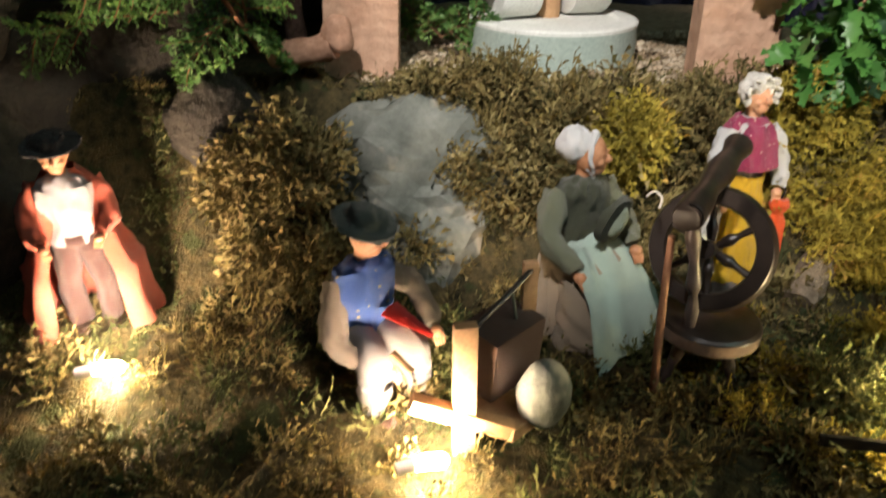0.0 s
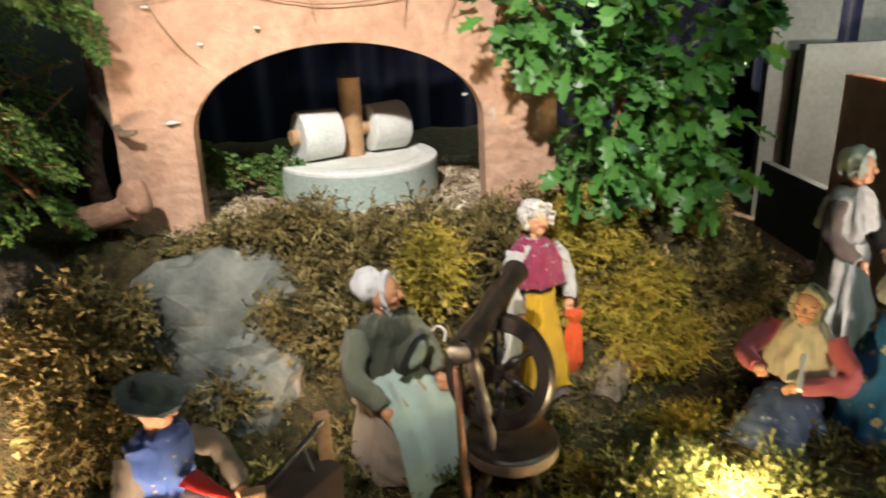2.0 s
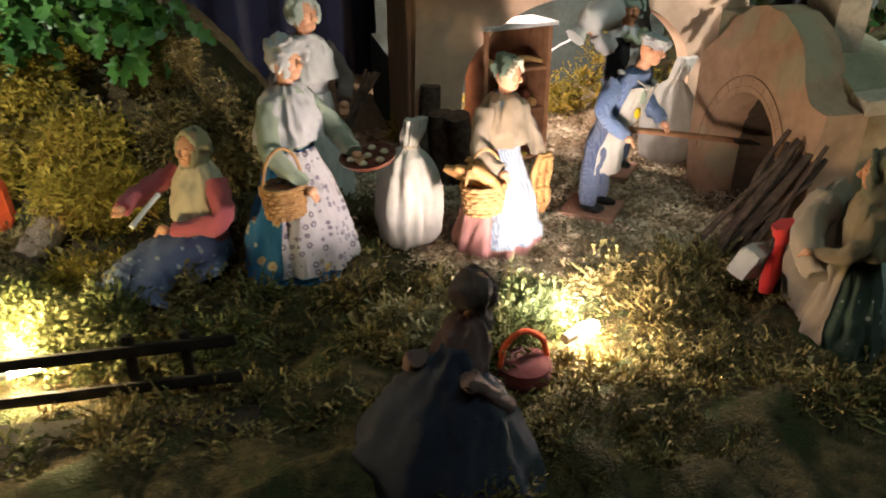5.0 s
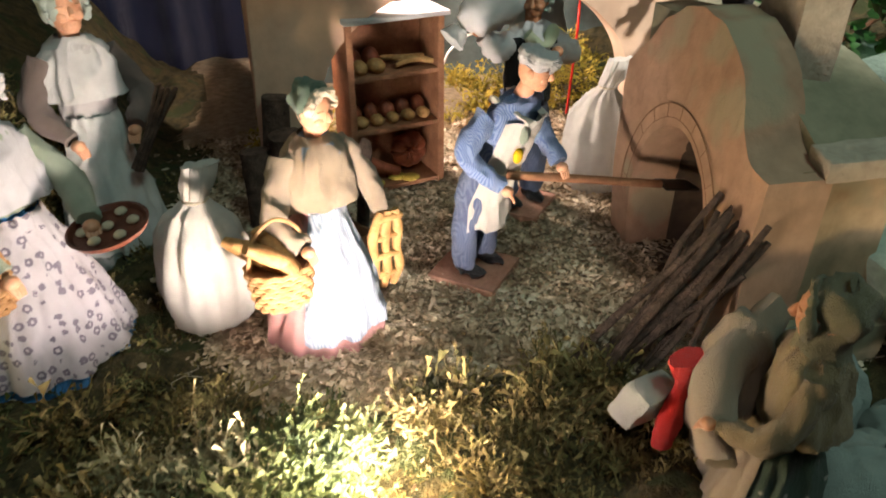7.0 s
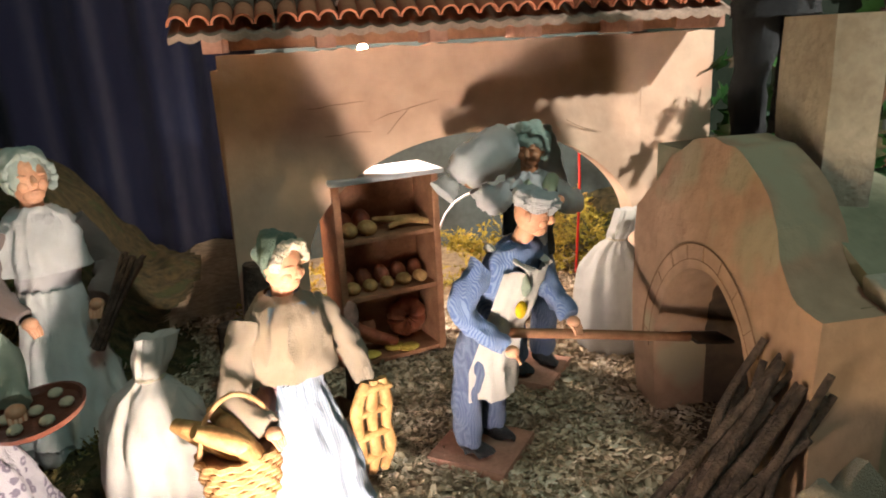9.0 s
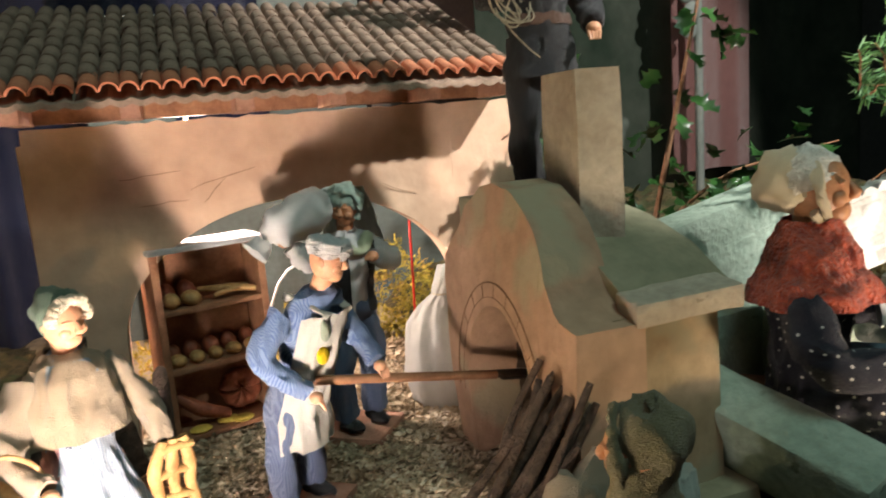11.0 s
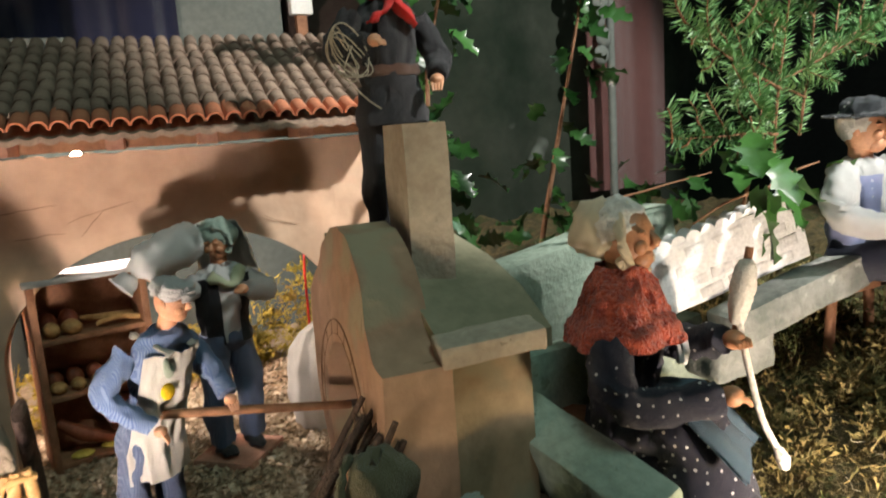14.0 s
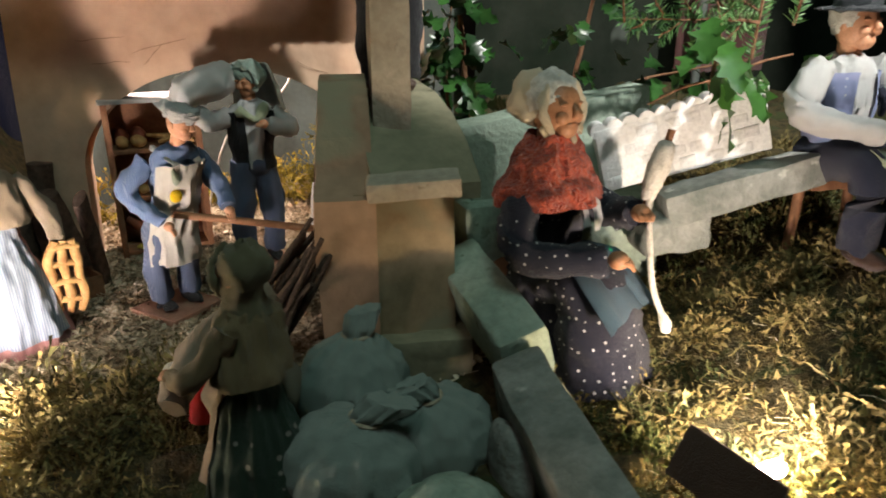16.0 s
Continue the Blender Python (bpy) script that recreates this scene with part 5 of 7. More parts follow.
def spinning_wheel():
    t = thing("spinning_wheel", pose(0, 0, 0), "dark turned-wood spinning wheel on a round three-legged stool", "spinning wheel")
    c = Vector((0.312, 0.720, 0.140))
    axis = Vector((-0.62, -0.70, 0.34)).normalized()
    a = axis.cross(Vector((0, 0, 1))).normalized()
    b = a.cross(axis)
    rim = Shape()
    rows = []
    for r, d in ((0.053, -0.007), (0.070, -0.0085), (0.074, 0.0), (0.070, 0.0085), (0.053, 0.007), (0.050, 0.0), (0.053, -0.007)):
        rows.append([c + (a * math.cos(q) + b * math.sin(q)) * r + axis * d for q in np.linspace(0, 2 * math.pi, 48, endpoint=False)])
    rim.rows(rows, M_WOOD_DARK, True, False)
    rim_ob = rim.object("wheel", t, "dark glossy rim")
    for k in range(6):
        q = 2 * math.pi * k / 6 + 0.3
        d = a * math.cos(q) + b * math.sin(q)
        Shape().tube([c + d * 0.008, c + d * 0.025, c + d * 0.035, c + d * 0.054], [0.004, 0.0075, 0.004, 0.005], M_WOOD_DARK, 8).object("spoke", rim_ob)
    Shape().tube([c - axis * 0.018, c + axis * 0.02], [0.009, 0.011], M_WOOD_DARK, 12).object("hub", rim_ob)
    # lighter copy of the dark wood, with lamplight put into its colour
    M_LIT = surface("lit_turned_wood", (0.055, 0.042, 0.038), (0.12, 0.095, 0.085), 40, 200, 0.35, 0.2)
    stem = [(0.294, 0.690, 0.045), (0.292, 0.688, 0.075), (0.288, 0.684, 0.10), (0.285, 0.682, 0.115), (0.280, 0.680, 0.145), (0.272, 0.675, 0.175), (0.266, 0.672, 0.205)]
    Shape().tube(stem, [0.005, 0.008, 0.0045, 0.009, 0.0055, 0.009, 0.006], M_LIT, 12).object("upright", t, "turned upright with rings")
    arm_pts = [(0.2535, 0.6525, 0.2117), (0.255, 0.655, 0.212), (0.272, 0.680, 0.216), (0.292, 0.712, 0.219), (0.318, 0.752, 0.222), (0.345, 0.792, 0.226), (0.362, 0.818, 0.230)]
    Shape().tube(arm_pts, [0.0135, 0.0170, 0.0160, 0.0125, 0.0175, 0.0130, 0.0175], M_WOOD_DARK, 18).object("head_beam", t, "thick dark turned beam")
    # solid dark plug standing in for the shade of a hollow end
    Shape().tube([(0.2528, 0.6513, 0.2115), (0.262, 0.666, 0.2138)], [0.0125, 0.0125], M_DARK_HOLLOW, 18, 1).object("beam_bore", t, "dark plug for the shade inside the beam end")
    Shape().lathe([(0.030, 0.056, 0.056), (0.034, 0.060, 0.060), (0.050, 0.060, 0.060), (0.054, 0.056, 0.056)], M_WOOD_DARK, 40, at=(0.325, 0.712, 0)).object("seat", t, "round dark stool top with pale rim")
    Shape().lathe([(0.035, 0.0607, 0.0607), (0.049, 0.0607, 0.0607)], surface("rubbed_edge", (0.16, 0.11, 0.08), (0.28, 0.20, 0.15), 40, 200, 0.5, 0.2), 40, at=(0.325, 0.712, 0)).object("seat_edge", t, "rubbed reddish edge")
    for fx, fy in ((0.358, 0.672), (0.275, 0.700), (0.345, 0.765)):
        m = Vector((0.325, 0.712, 0.03)).lerp(Vector((fx, fy, 0.03)), 0.5)
        Shape().tube([m, m.lerp(Vector((fx, fy, -0.042)), 0.35), m.lerp(Vector((fx, fy, -0.042)), 0.6), m.lerp(Vector((fx, fy, -0.042)), 0.8), (fx, fy, -0.045)], [0.006, 0.0085, 0.0055, 0.0085, 0.004], M_LIT, 10).object("leg", t)
    Shape().tube([(0.2545, 0.692, 0.170), (0.256, 0.688, 0.10), (0.258, 0.683, 0.04), (0.261, 0.676, -0.045)], [0.0042, 0.0046, 0.0052, 0.0055], M_WOOD_RED, 10).object("distaff_stick", t, "reddish ringed stick")
    Shape().tube([(0.236, 0.742, 0.196), (0.242, 0.735, 0.205), (0.249, 0.728, 0.200), (0.246, 0.722, 0.190)], 0.0014, M_WOOL, 8).object("yarn", t, "loose loop of white yarn")


spinning_wheel()


# the woman in a mustard apron
def side_cloth(s, k):
    s.lathe([(0.22 * k, 0.055 * k, 0.025 * k), (0.40 * k, 0.04 * k, 0.022 * k), (0.58 * k, 0.022 * k, 0.02 * k)], M_LINEN, 20, 5, 0.12, at=(-0.165 * k, -0.08 * k, 0))


figure("market_woman_figurine", "figurine of an old woman in a magenta shawl and mustard apron", 0.425, 0.935, -0.02, 0.305, 14, skirt=fabric("grey_red_print", (0.24, 0.20, 0.19), "flowers", (0.38, 0.07, 0.06), (0.3, 0.2, 0.2), scale=55, width=0.12), skirt_r=0.19, apron=M_YELLOW, top=M_LINEN, sleeve=M_LINEN,
       shawl=M_MAGENTA, shawl_low=0.60, arms=(((0.10, 0, 0.76), (0.175, -0.02, 0.62), (0.165, -0.06, 0.50)), ((-0.10, 0, 0.76), (-0.165, -0.05, 0.62), (-0.15, -0.10, 0.50))), cap=M_HAIR_WHITE, cap_kind="ruffle", hair=None, extra=side_cloth)
s = Shape()
s.lathe([(-0.105, 0.010, 0.009), (-0.085, 0.017, 0.014), (-0.03, 0.014, 0.012), (-0.018, 0.008, 0.008), (-0.005, 0.015, 0.013), (0.004, 0.012, 0.010)], M_ORANGE, 24, 6, 0.12)
s.tube([(0, 0, 0), (0.004, 0, 0.018), (-0.004, 0, 0.030)], 0.0018, M_WOOD_DARK, 8)
tagged(s.object("umbrella", at=pose(0.486, 0.925, 0.110)), "closed orange-red cloth umbrella hanging from the woman's arm", "umbrella")

# the flute player, sitting in the moss
seated("flute_player_figurine", "seated old woman figurine in a cream scarf playing a pipe", 0.774, 0.774, -0.02, 0.166, -52, 0.025, 0.105, skin=M_SKIN, skirt=M_PAISLEY, top=M_ROSE, sleeve=M_ROSE,
       shawl=M_CREAM, arms=(((0.040, 0.0, 0.130), (0.068, -0.025, 0.085), (0.02, -0.070, 0.080)), ((-0.040, 0, 0.130), (-0.060, -0.060, 0.105), (-0.028, -0.105, 0.112))), cap=fabric("yellowish_scarf", (0.42, 0.38, 0.22)), cap_kind="scarf", wide=0.135, lean=-0.02)
s = Shape().tube([(0, 0, 0), (-0.02, -0.025, -0.012), (-0.036, -0.045, -0.022)], [0.0035, 0.003, 0.0035], M_PLASTIC, 8)
tagged(s.object("pipe", at=pose(0.724, 0.709, 0.114)), "thin pale pipe in the old woman's fingers", "flute")

# the lady in the blue flowered skirt
figure("lace_woman_figurine", "woman figurine in ruffled white cap and blue flowered skirt", 0.905, 0.740, -0.04, 0.335, 38, skirt=M_BLUE_FLOWER, skirt_r=0.255, apron=M_LACE, top=M_SAGE, sleeve=M_SAGE, shawl=fabric("white_fichu", (0.52, 0.52, 0.53)), shawl_low=0.60,
       arms=(((0.10, 0, 0.76), (0.17, -0.10, 0.62), (0.12, -0.24, 0.55)), ((-0.10, 0, 0.76), (-0.17, -0.06, 0.60), (-0.13, -0.19, 0.47))), cap=M_LINEN, cap_kind="ruffle", lean=0.03, span=(208, 352))
t = thing("bread_tray", pose(1.005, 0.692, 0.130, 6, -8, 0), "round dark tray of small filled buns", "tray")
Shape().lathe([(0, 0.030, 0.030), (0.004, 0.037, 0.037), (0.010, 0.040, 0.040), (0.010, 0.037, 0.037), (0.006, 0.034, 0.034), (0.006, 0.001, 0.001)], M_TRAY, 36).object("plate", t, "dark brown plate")
for k in range(7):
    r, a = (0.0, 0.0) if k == 6 else (0.024, k * math.pi / 3)
    Shape().ball((r * math.cos(a), r * math.sin(a), 0.009), (0.0062, 0.0062, 0.004), M_CREAM, 12, 8).object("bun", t)


def basket(name, c, r, hgt, label, bread=0, turn=0, handle=True):
    t = thing(name, pose(*c, 0, 0, turn), label, "basket")
    body = Shape()
    n = 28
    for row in range(7):
        z = hgt * row / 6
        rad = r * (0.82 + 0.18 * row / 6)
        pts = [((rad + 0.0016 * (-1) ** (k + row)) * math.cos(2 * math.pi * k / n), (rad * 0.8 + 0.0016 * (-1) ** (k + row)) * math.sin(2 * math.pi * k / n), z) for k in range(n + 1)]
        Shape().tube(pts, hgt / 12, M_WICKER, 6, 2).object("woven_round", t)
    body.lathe([(0.0, r * 0.78, r * 0.62), (hgt * 0.9, r * 0.93, r * 0.74)], M_WOOD_RED, 24)
    body.object("lining", t, "dark basket lining")
    if handle:
        Shape().tube([(-r, 0, hgt), (-0.7 * r, 0, hgt * 1.9), (0, 0, hgt * 2.3), (0.7 * r, 0, hgt * 1.9), (r, 0, hgt)], 0.0022, M_WICKER, 8).object("handle", t)
    return t


basket("wicker_basket", (0.882, 0.672, 0.078), 0.030, 0.040, "small brown wicker basket hanging at the woman's side", turn=20)

# the tall woman with the sticks
figure("stick_gatherer_figurine", "tall woman figurine in green bonnet and white apron carrying sticks", 0.972, 0.955, -0.03, 0.350, 18, skirt=M_GREY_PRINT, skirt_r=0.19, apron=fabric("pale_grey_apron", (0.68, 0.70, 0.66)), top=M_LINEN, sleeve=fabric("brown_print_sleeve", (0.20, 0.16, 0.14)), span=(195, 330), shawl=fabric("white_shawl", (0.66, 0.67, 0.65)), shawl_low=0.63,
       arms=(((0.10, 0, 0.76), (0.185, -0.02, 0.62), (0.12, -0.12, 0.53)), ((-0.10, 0, 0.76), (-0.165, -0.03, 0.62), (-0.10, -0.13, 0.52))), cap=fabric("green_bonnet_cotton", (0.44, 0.52, 0.46)), cap_kind="bonnet", head_r=0.070, turn=10)
t = thing("stick_bundle", pose(1.042, 0.908, 0.150, 0, 28, 0), "small bundle of thin brown sticks under the woman's arm", "sticks")
for k in range(9):
    a = k * 2.4
    Shape().tube([(0.006 * math.cos(a), 0.006 * math.sin(a), -0.055), (0.005 * math.cos(a), 0.006 * math.sin(a), 0), (0.011 * math.cos(a), 0.011 * math.sin(a), 0.055 + 0.004 * (k % 3))], 0.0025, M_BARK, 6).object("stick", t)


# ---- sacks ----
def sack(c, r, hgt, material, label, turn=0, lean=0.0, tie_lean=0.0):
    t = thing("sack", pose(*c, 0, lean, turn), label, "sack")
    body = Shape()
    prof = [(0.0, 0.74 * r, 0.68 * r), (0.06 * hgt, 0.95 * r, 0.87 * r), (0.26 * hgt, 1.08 * r, 0.99 * r), (0.46 * hgt, 1.03 * r, 0.95 * r), (0.60 * hgt, 0.86 * r, 0.80 * r), (0.71 * hgt, 0.56 * r, 0.52 * r), (0.78 * hgt, 0.25 * r, 0.23 * r, tie_lean * 0.2 * r),
            (0.84 * hgt, 0.33 * r, 0.27 * r, tie_lean * 0.5 * r), (0.97 * hgt, 0.38 * r, 0.20 * r, tie_lean * r), (0.955 * hgt, 0.04 * r, 0.03 * r, tie_lean * r)]
    body.lathe(prof[::-1], material, 84, 9, 0.085, 0.9)
    body.object("bag", t, crease=0.003)
    Shape().tube([(0.25 * r * math.cos(a) + tie_lean * 0.2 * r, 0.25 * r * math.sin(a), 0.78 * hgt) for a in np.linspace(0, 6.6, 18)], 0.0022, M_STRING, 6, 2).object("tie", t, "string tie")
    return t


sack((1.082, 0.755, -0.036), 0.050, 0.205, M_SACK, "full white flour sack tied at the neck, lit from below", 10, 0, 0.3)
sack((1.690, 0.935, -0.036), 0.053, 0.215, M_SACK, "full cream flour sack tied at the neck beside the oven", 0, 0, 0.5)
sack((1.615, 0.398, -0.045), 0.058, 0.140, M_SACK_GREEN, "plump grey-green sack leaning by the oven", 30, 4, 0.2)
sack((1.588, 0.288, -0.055), 0.062, 0.125, M_SACK_GREEN, "plump grey-green sack lying in front of another", -20, 12, 0.4)
sack((1.692, 0.312, -0.055), 0.056, 0.118, M_SACK_GREEN, "plump grey-green sack slumped against the parapet", 200, 8, 0.4)


# ---- bakery people and goods ----
figure("bread_seller_figurine", "figurine of a bread seller in a beige cape and striped apron", 1.208, 0.700, -0.036, 0.296, 26, skirt=M_PINK, skirt_r=0.235, apron=M_APRON_STRIPE, top=M_DENIM, sleeve=M_BEIGE, shawl=fabric("tan_cape", (0.29, 0.225, 0.15)), shawl_low=0.57,
       arms=(((0.11, 0, 0.75), (0.21, -0.03, 0.60), (0.225, -0.08, 0.47)), ((-0.11, 0, 0.75), (-0.205, -0.05, 0.58), (-0.17, -0.15, 0.50))), cap=M_HAIR_BLOND, cap_kind="curls", hair=fabric("green_felt_cap", (0.12, 0.17, 0.12)), lean=0.06, head_r=0.07, tilt=14, turn=14)
b = basket("bread_basket", (1.158, 0.638, 0.055), 0.033, 0.040, "honey-coloured wicker basket full of long loaves", turn=15)
for k, (dx, a) in enumerate([(-0.012, -32), (0.0, -12), (0.008, -55), (0.004, 20)]):
    l = Shape().tube([(-0.040, 0, 0), (-0.018, 0, 0.002), (0.010, 0, 0.002), (0.026, 0, 0)], [0.006, 0.0105, 0.0105, 0.006], M_BREAD, 14, 5, 0.85, 0.05)
    tagged(l.object("loaf", at=pose(1.152 + dx, 0.636 - 0.007 * k + 0.010, 0.101 + 0.002 * k, 0, 22 + 6 * k, a)), "long golden loaf in the basket", "bread", "loaves in the basket")
s = Shape()
for u in (-0.016, 0.0, 0.016):
    s.tube([(u * 0.9, 0.0, -0.052), (u * 1.1 + 0.003, -0.002, -0.026), (u, 0, 0), (u * 1.1 - 0.003, -0.002, 0.026), (u * 0.6, 0, 0.052)], [0.005, 0.0068, 0.0056, 0.0068, 0.005], M_BREAD, 12, 6, 0.8)
for v in (-0.034, -0.008, 0.018, 0.042):
    s.tube([(-0.018, 0, v), (0, -0.002, v + 0.003), (0.018, 0, v)], 0.0054, M_BREAD, 10, 4, 0.8)
tagged(s.object("ladder_bread", at=pose(1.283, 0.703, 0.052, 4, 3, 22)), "golden ladder-shaped bread held by the seller", "bread")


def badge(s, k):
    s.ball((-0.055 * k, -0.222 * k, 0.600 * k), (0.009, 0.004, 0.009), M_SUNFLOWER, 14, 8)
    s.ball((-0.062 * k, -0.245 * k, 0.69 * k), (0.005, 0.004, 0.012), M_SAGE, 10, 8)
    s.tube([(-0.05 * k, -0.26 * k, 0.74 * k), (-0.075 * k, -0.15 * k, 0.80 * k), (-0.05 * k, -0.09 * k, 0.80 * k)], 0.016 * k, M_APRON_WHITE, 8, 4, 0.5)
    s.tube([(0.05 * k, -0.26 * k, 0.74 * k), (0.075 * k, -0.15 * k, 0.80 * k), (0.05 * k, -0.09 * k, 0.80 * k)], 0.016 * k, M_APRON_WHITE, 8, 4, 0.5)


figure("baker_figurine", "baker figurine in a white apron, cap and blue striped trousers", 1.412, 0.748, -0.022, 0.298, 34, trousers=M_TROUSER, apron=M_APRON_WHITE, top=M_BLUE_CHECK, sleeve=M_BLUE_CHECK, lean=0.40,
       arms=(((0.115, -0.12, 0.75), (0.190, -0.17, 0.61), (0.16, -0.28, 0.52)), ((-0.115, -0.12, 0.75), (-0.21, -0.10, 0.62), (-0.12, -0.20, 0.49))), cap=M_LINEN, cap_kind="baker", hair=None, extra=badge, plate=0.092, shoes=M_BLACK, stance=0.075, turn=18, tilt=16)
t = thing("baker_peel", pose(0, 0, 0), "long wooden baker's peel reaching into the oven", "peel")
Shape().tube([(1.425, 0.700, 0.128), (1.52, 0.698, 0.110), (1.640, 0.695, 0.086)], 0.0052, M_WOOD_RED, 12).object("handle", t)
Shape().slab((1.665, 0.695, 0.081), (0.05, 0.030, 0.004), M_WOOD_DARK, rot(0, 10, 0), 0.2).object("blade", t, "flat wooden blade")


def shoulder_sack(s, k):
    cloth = fabric("pale_sack_cloth", (0.66, 0.68, 0.66))
    s.tube([(-0.40 * k, -0.05 * k, 0.80 * k), (-0.35 * k, -0.05 * k, 0.84 * k)], [0.055 * k, 0.025 * k], cloth, 18, 4, 1, 0.15)
    s.tube([(-0.35 * k, -0.05 * k, 0.84 * k), (-0.31 * k, -0.05 * k, 0.87 * k), (-0.20 * k, -0.04 * k, 0.905 * k), (-0.11 * k, 0.01 * k, 0.93 * k), (-0.05 * k, 0.05 * k, 0.93 * k)], [0.025 * k, 0.075 * k, 0.095 * k, 0.085 * k, 0.05 * k], cloth, 26, 6, 0.85, 0.05)
    s.lathe([(0.76 * k, 0.12 * k, 0.10 * k, 0.07 * k, 0.02 * k), (0.88 * k, 0.105 * k, 0.10 * k, 0.05 * k, 0.02 * k), (0.985 * k, 0.085 * k, 0.085 * k, 0.03 * k, 0.02 * k), (1.0 * k, 0.03 * k, 0.03 * k, 0.03 * k, 0.02 * k)], fabric("pale_cap_cloth", (0.58, 0.64, 0.60)), 26, 5, 0.05, 0, math.radians(-50), math.radians(200))
    s.tube([(-0.07 * k, -0.09 * k, 0.79 * k), (0, -0.11 * k, 0.74 * k), (0.06 * k, -0.09 * k, 0.79 * k)], 0.022 * k, fabric("pale_green_neckcloth", (0.46, 0.52, 0.34)), 10, 4)


figure("sack_carrier_figurine", "figurine of a man carrying a flour sack on his shoulders", 1.542, 0.905, -0.022, 0.330, 12, skin=M_SKIN_BROWN, trousers=M_TROUSER, top=M_LINEN, sleeve=M_LINEN, vest=M_BLACK, lean=0.05,
       arms=(((0.11, 0, 0.75), (0.19, -0.06, 0.68), (0.05, -0.15, 0.72)), ((-0.11, 0, 0.75), (-0.20, -0.08, 0.74), (-0.26, -0.06, 0.80))), cap=M_TEAL, cap_kind="bonnet", extra=shoulder_sack, plate=0.092, shoes=M_BLACK, turn=-50, tilt=18)


def bread_shelf():
    t = thing("bread_shelf", pose(1.379, 1.045, -0.035, 0, 0, 9), "reddish wooden bread shelf with three filled compartments", "shelf")
    W, D, H = 0.155, 0.070, 0.272
    for sx in (-1, 1):
        Shape().slab((sx * (W / 2 - 0.005), 0, H / 2), (0.010, D, H), M_WOOD_RED, None, 0.1).object("side_panel", t)
    Shape().slab((0, D / 2 - 0.003, H / 2), (W, 0.005, H), M_WOOD_RED, None, 0.1).object("back_panel", t)
    # white on the wooden top stands for the light it catches
    Shape().slab((0, -0.004, H + 0.004), (W + 0.008, D + 0.016, 0.007), M_LINEN, None, 0.2).object("top_board", t, "top board whitened for the light falling on it")
    for z in (0.010, 0.108, 0.190):
        Shape().slab((0, 0, z), (W - 0.02, D - 0.004, 0.007), M_WOOD_RED, None, 0.1).object("shelf_board", t)

    def loaf(x, y, z, r, m, label, turn=0):
        s = Shape().ball((0, 0, 0), r, m, 16, 10, 0.18, 70)
        tagged(s.object("bread_roll", at=t.matrix_world @ pose(x, y, z + r[2], 0, 0, turn)), label, "bread", "bread on the shelf")

    for k in range(2):
        loaf(-0.052 + 0.026 * k, -0.016, 0.1935, (0.011 + 0.003 * k, 0.014, 0.011), M_BREAD, "round floury bread roll on the shelf")
        loaf(-0.052 + 0.028 * k, 0.012, 0.1935, (0.014, 0.013, 0.016), M_BREAD_DARK, "dark round loaf on the shelf")
    for k in range(5):
        loaf(-0.055 + 0.026 * k, -0.016, 0.1115, (0.0115 - 0.001 * (k % 3), 0.012, 0.009), M_BREAD, "small golden bread roll on the shelf")
        loaf(-0.055 + 0.027 * k, 0.012, 0.1115, (0.012, 0.011, 0.014), M_BREAD_DARK, "small dark roll on the shelf")
    for k, (x0, x1, z) in enumerate([(-0.01, 0.062, 0.007), (0.006, 0.066, 0.005)]):
        s = Shape().tube([(x0, 0.004 - 0.02 * k, z + 0.008 * (1 - k)), ((x0 + x1) / 2, -0.012, z + 0.006), (x1, -0.02 + 0.03 * (1 - k), z)], [0.003, 0.006, 0.004], M_BREAD, 12, 5)
        tagged(s.object("baguette", at=t.matrix_world @ pose(0, 0, 0.195)), "long thin loaf on the shelf", "bread", "bread on the shelf")
    s = Shape()
    ring = np.linspace(0, 2 * math.pi, 55)
    s.tube([(0.034 + 0.017 * math.cos(a), 0.008, 0.052 + 0.017 * math.sin(a)) for a in ring], [0.0125 + 0.0022 * abs(math.sin(4.5 * a)) for a in ring], M_BREAD_DARK, 12, 1)
    tagged(s.object("round_loaf", at=t.matrix_world @ pose(0, 0, 0)), "big reddish crown loaf standing on the shelf", "bread", "bread on the shelf")
    s = Shape().tube([(-0.062, 0.0, 0.066), (-0.03, -0.006, 0.040), (0.008, -0.01, 0.024)], [0.007, 0.011, 0.007], M_BREAD_DARK, 12, 5)
    tagged(s.object("long_loaf", at=t.matrix_world @ pose(0, 0, 0)), "long reddish loaf leaning on the shelf", "bread", "bread on the shelf")
    for x, y in ((-0.038, -0.02), (0.004, -0.012), (0.022, -0.024)):
        s = Shape()
        s.lathe([(0, 0.012, 0.010), (0.003, 0.016, 0.013), (0.006, 0.012, 0.010)], M_PASTRY, 20, 8, 0.08)
        tagged(s.object("flat_pastry", at=t.matrix_world @ pose(x, y, 0.0138)), "flat yellow pastry on the lowest board", "bread", "bread on the shelf")


bread_shelf()


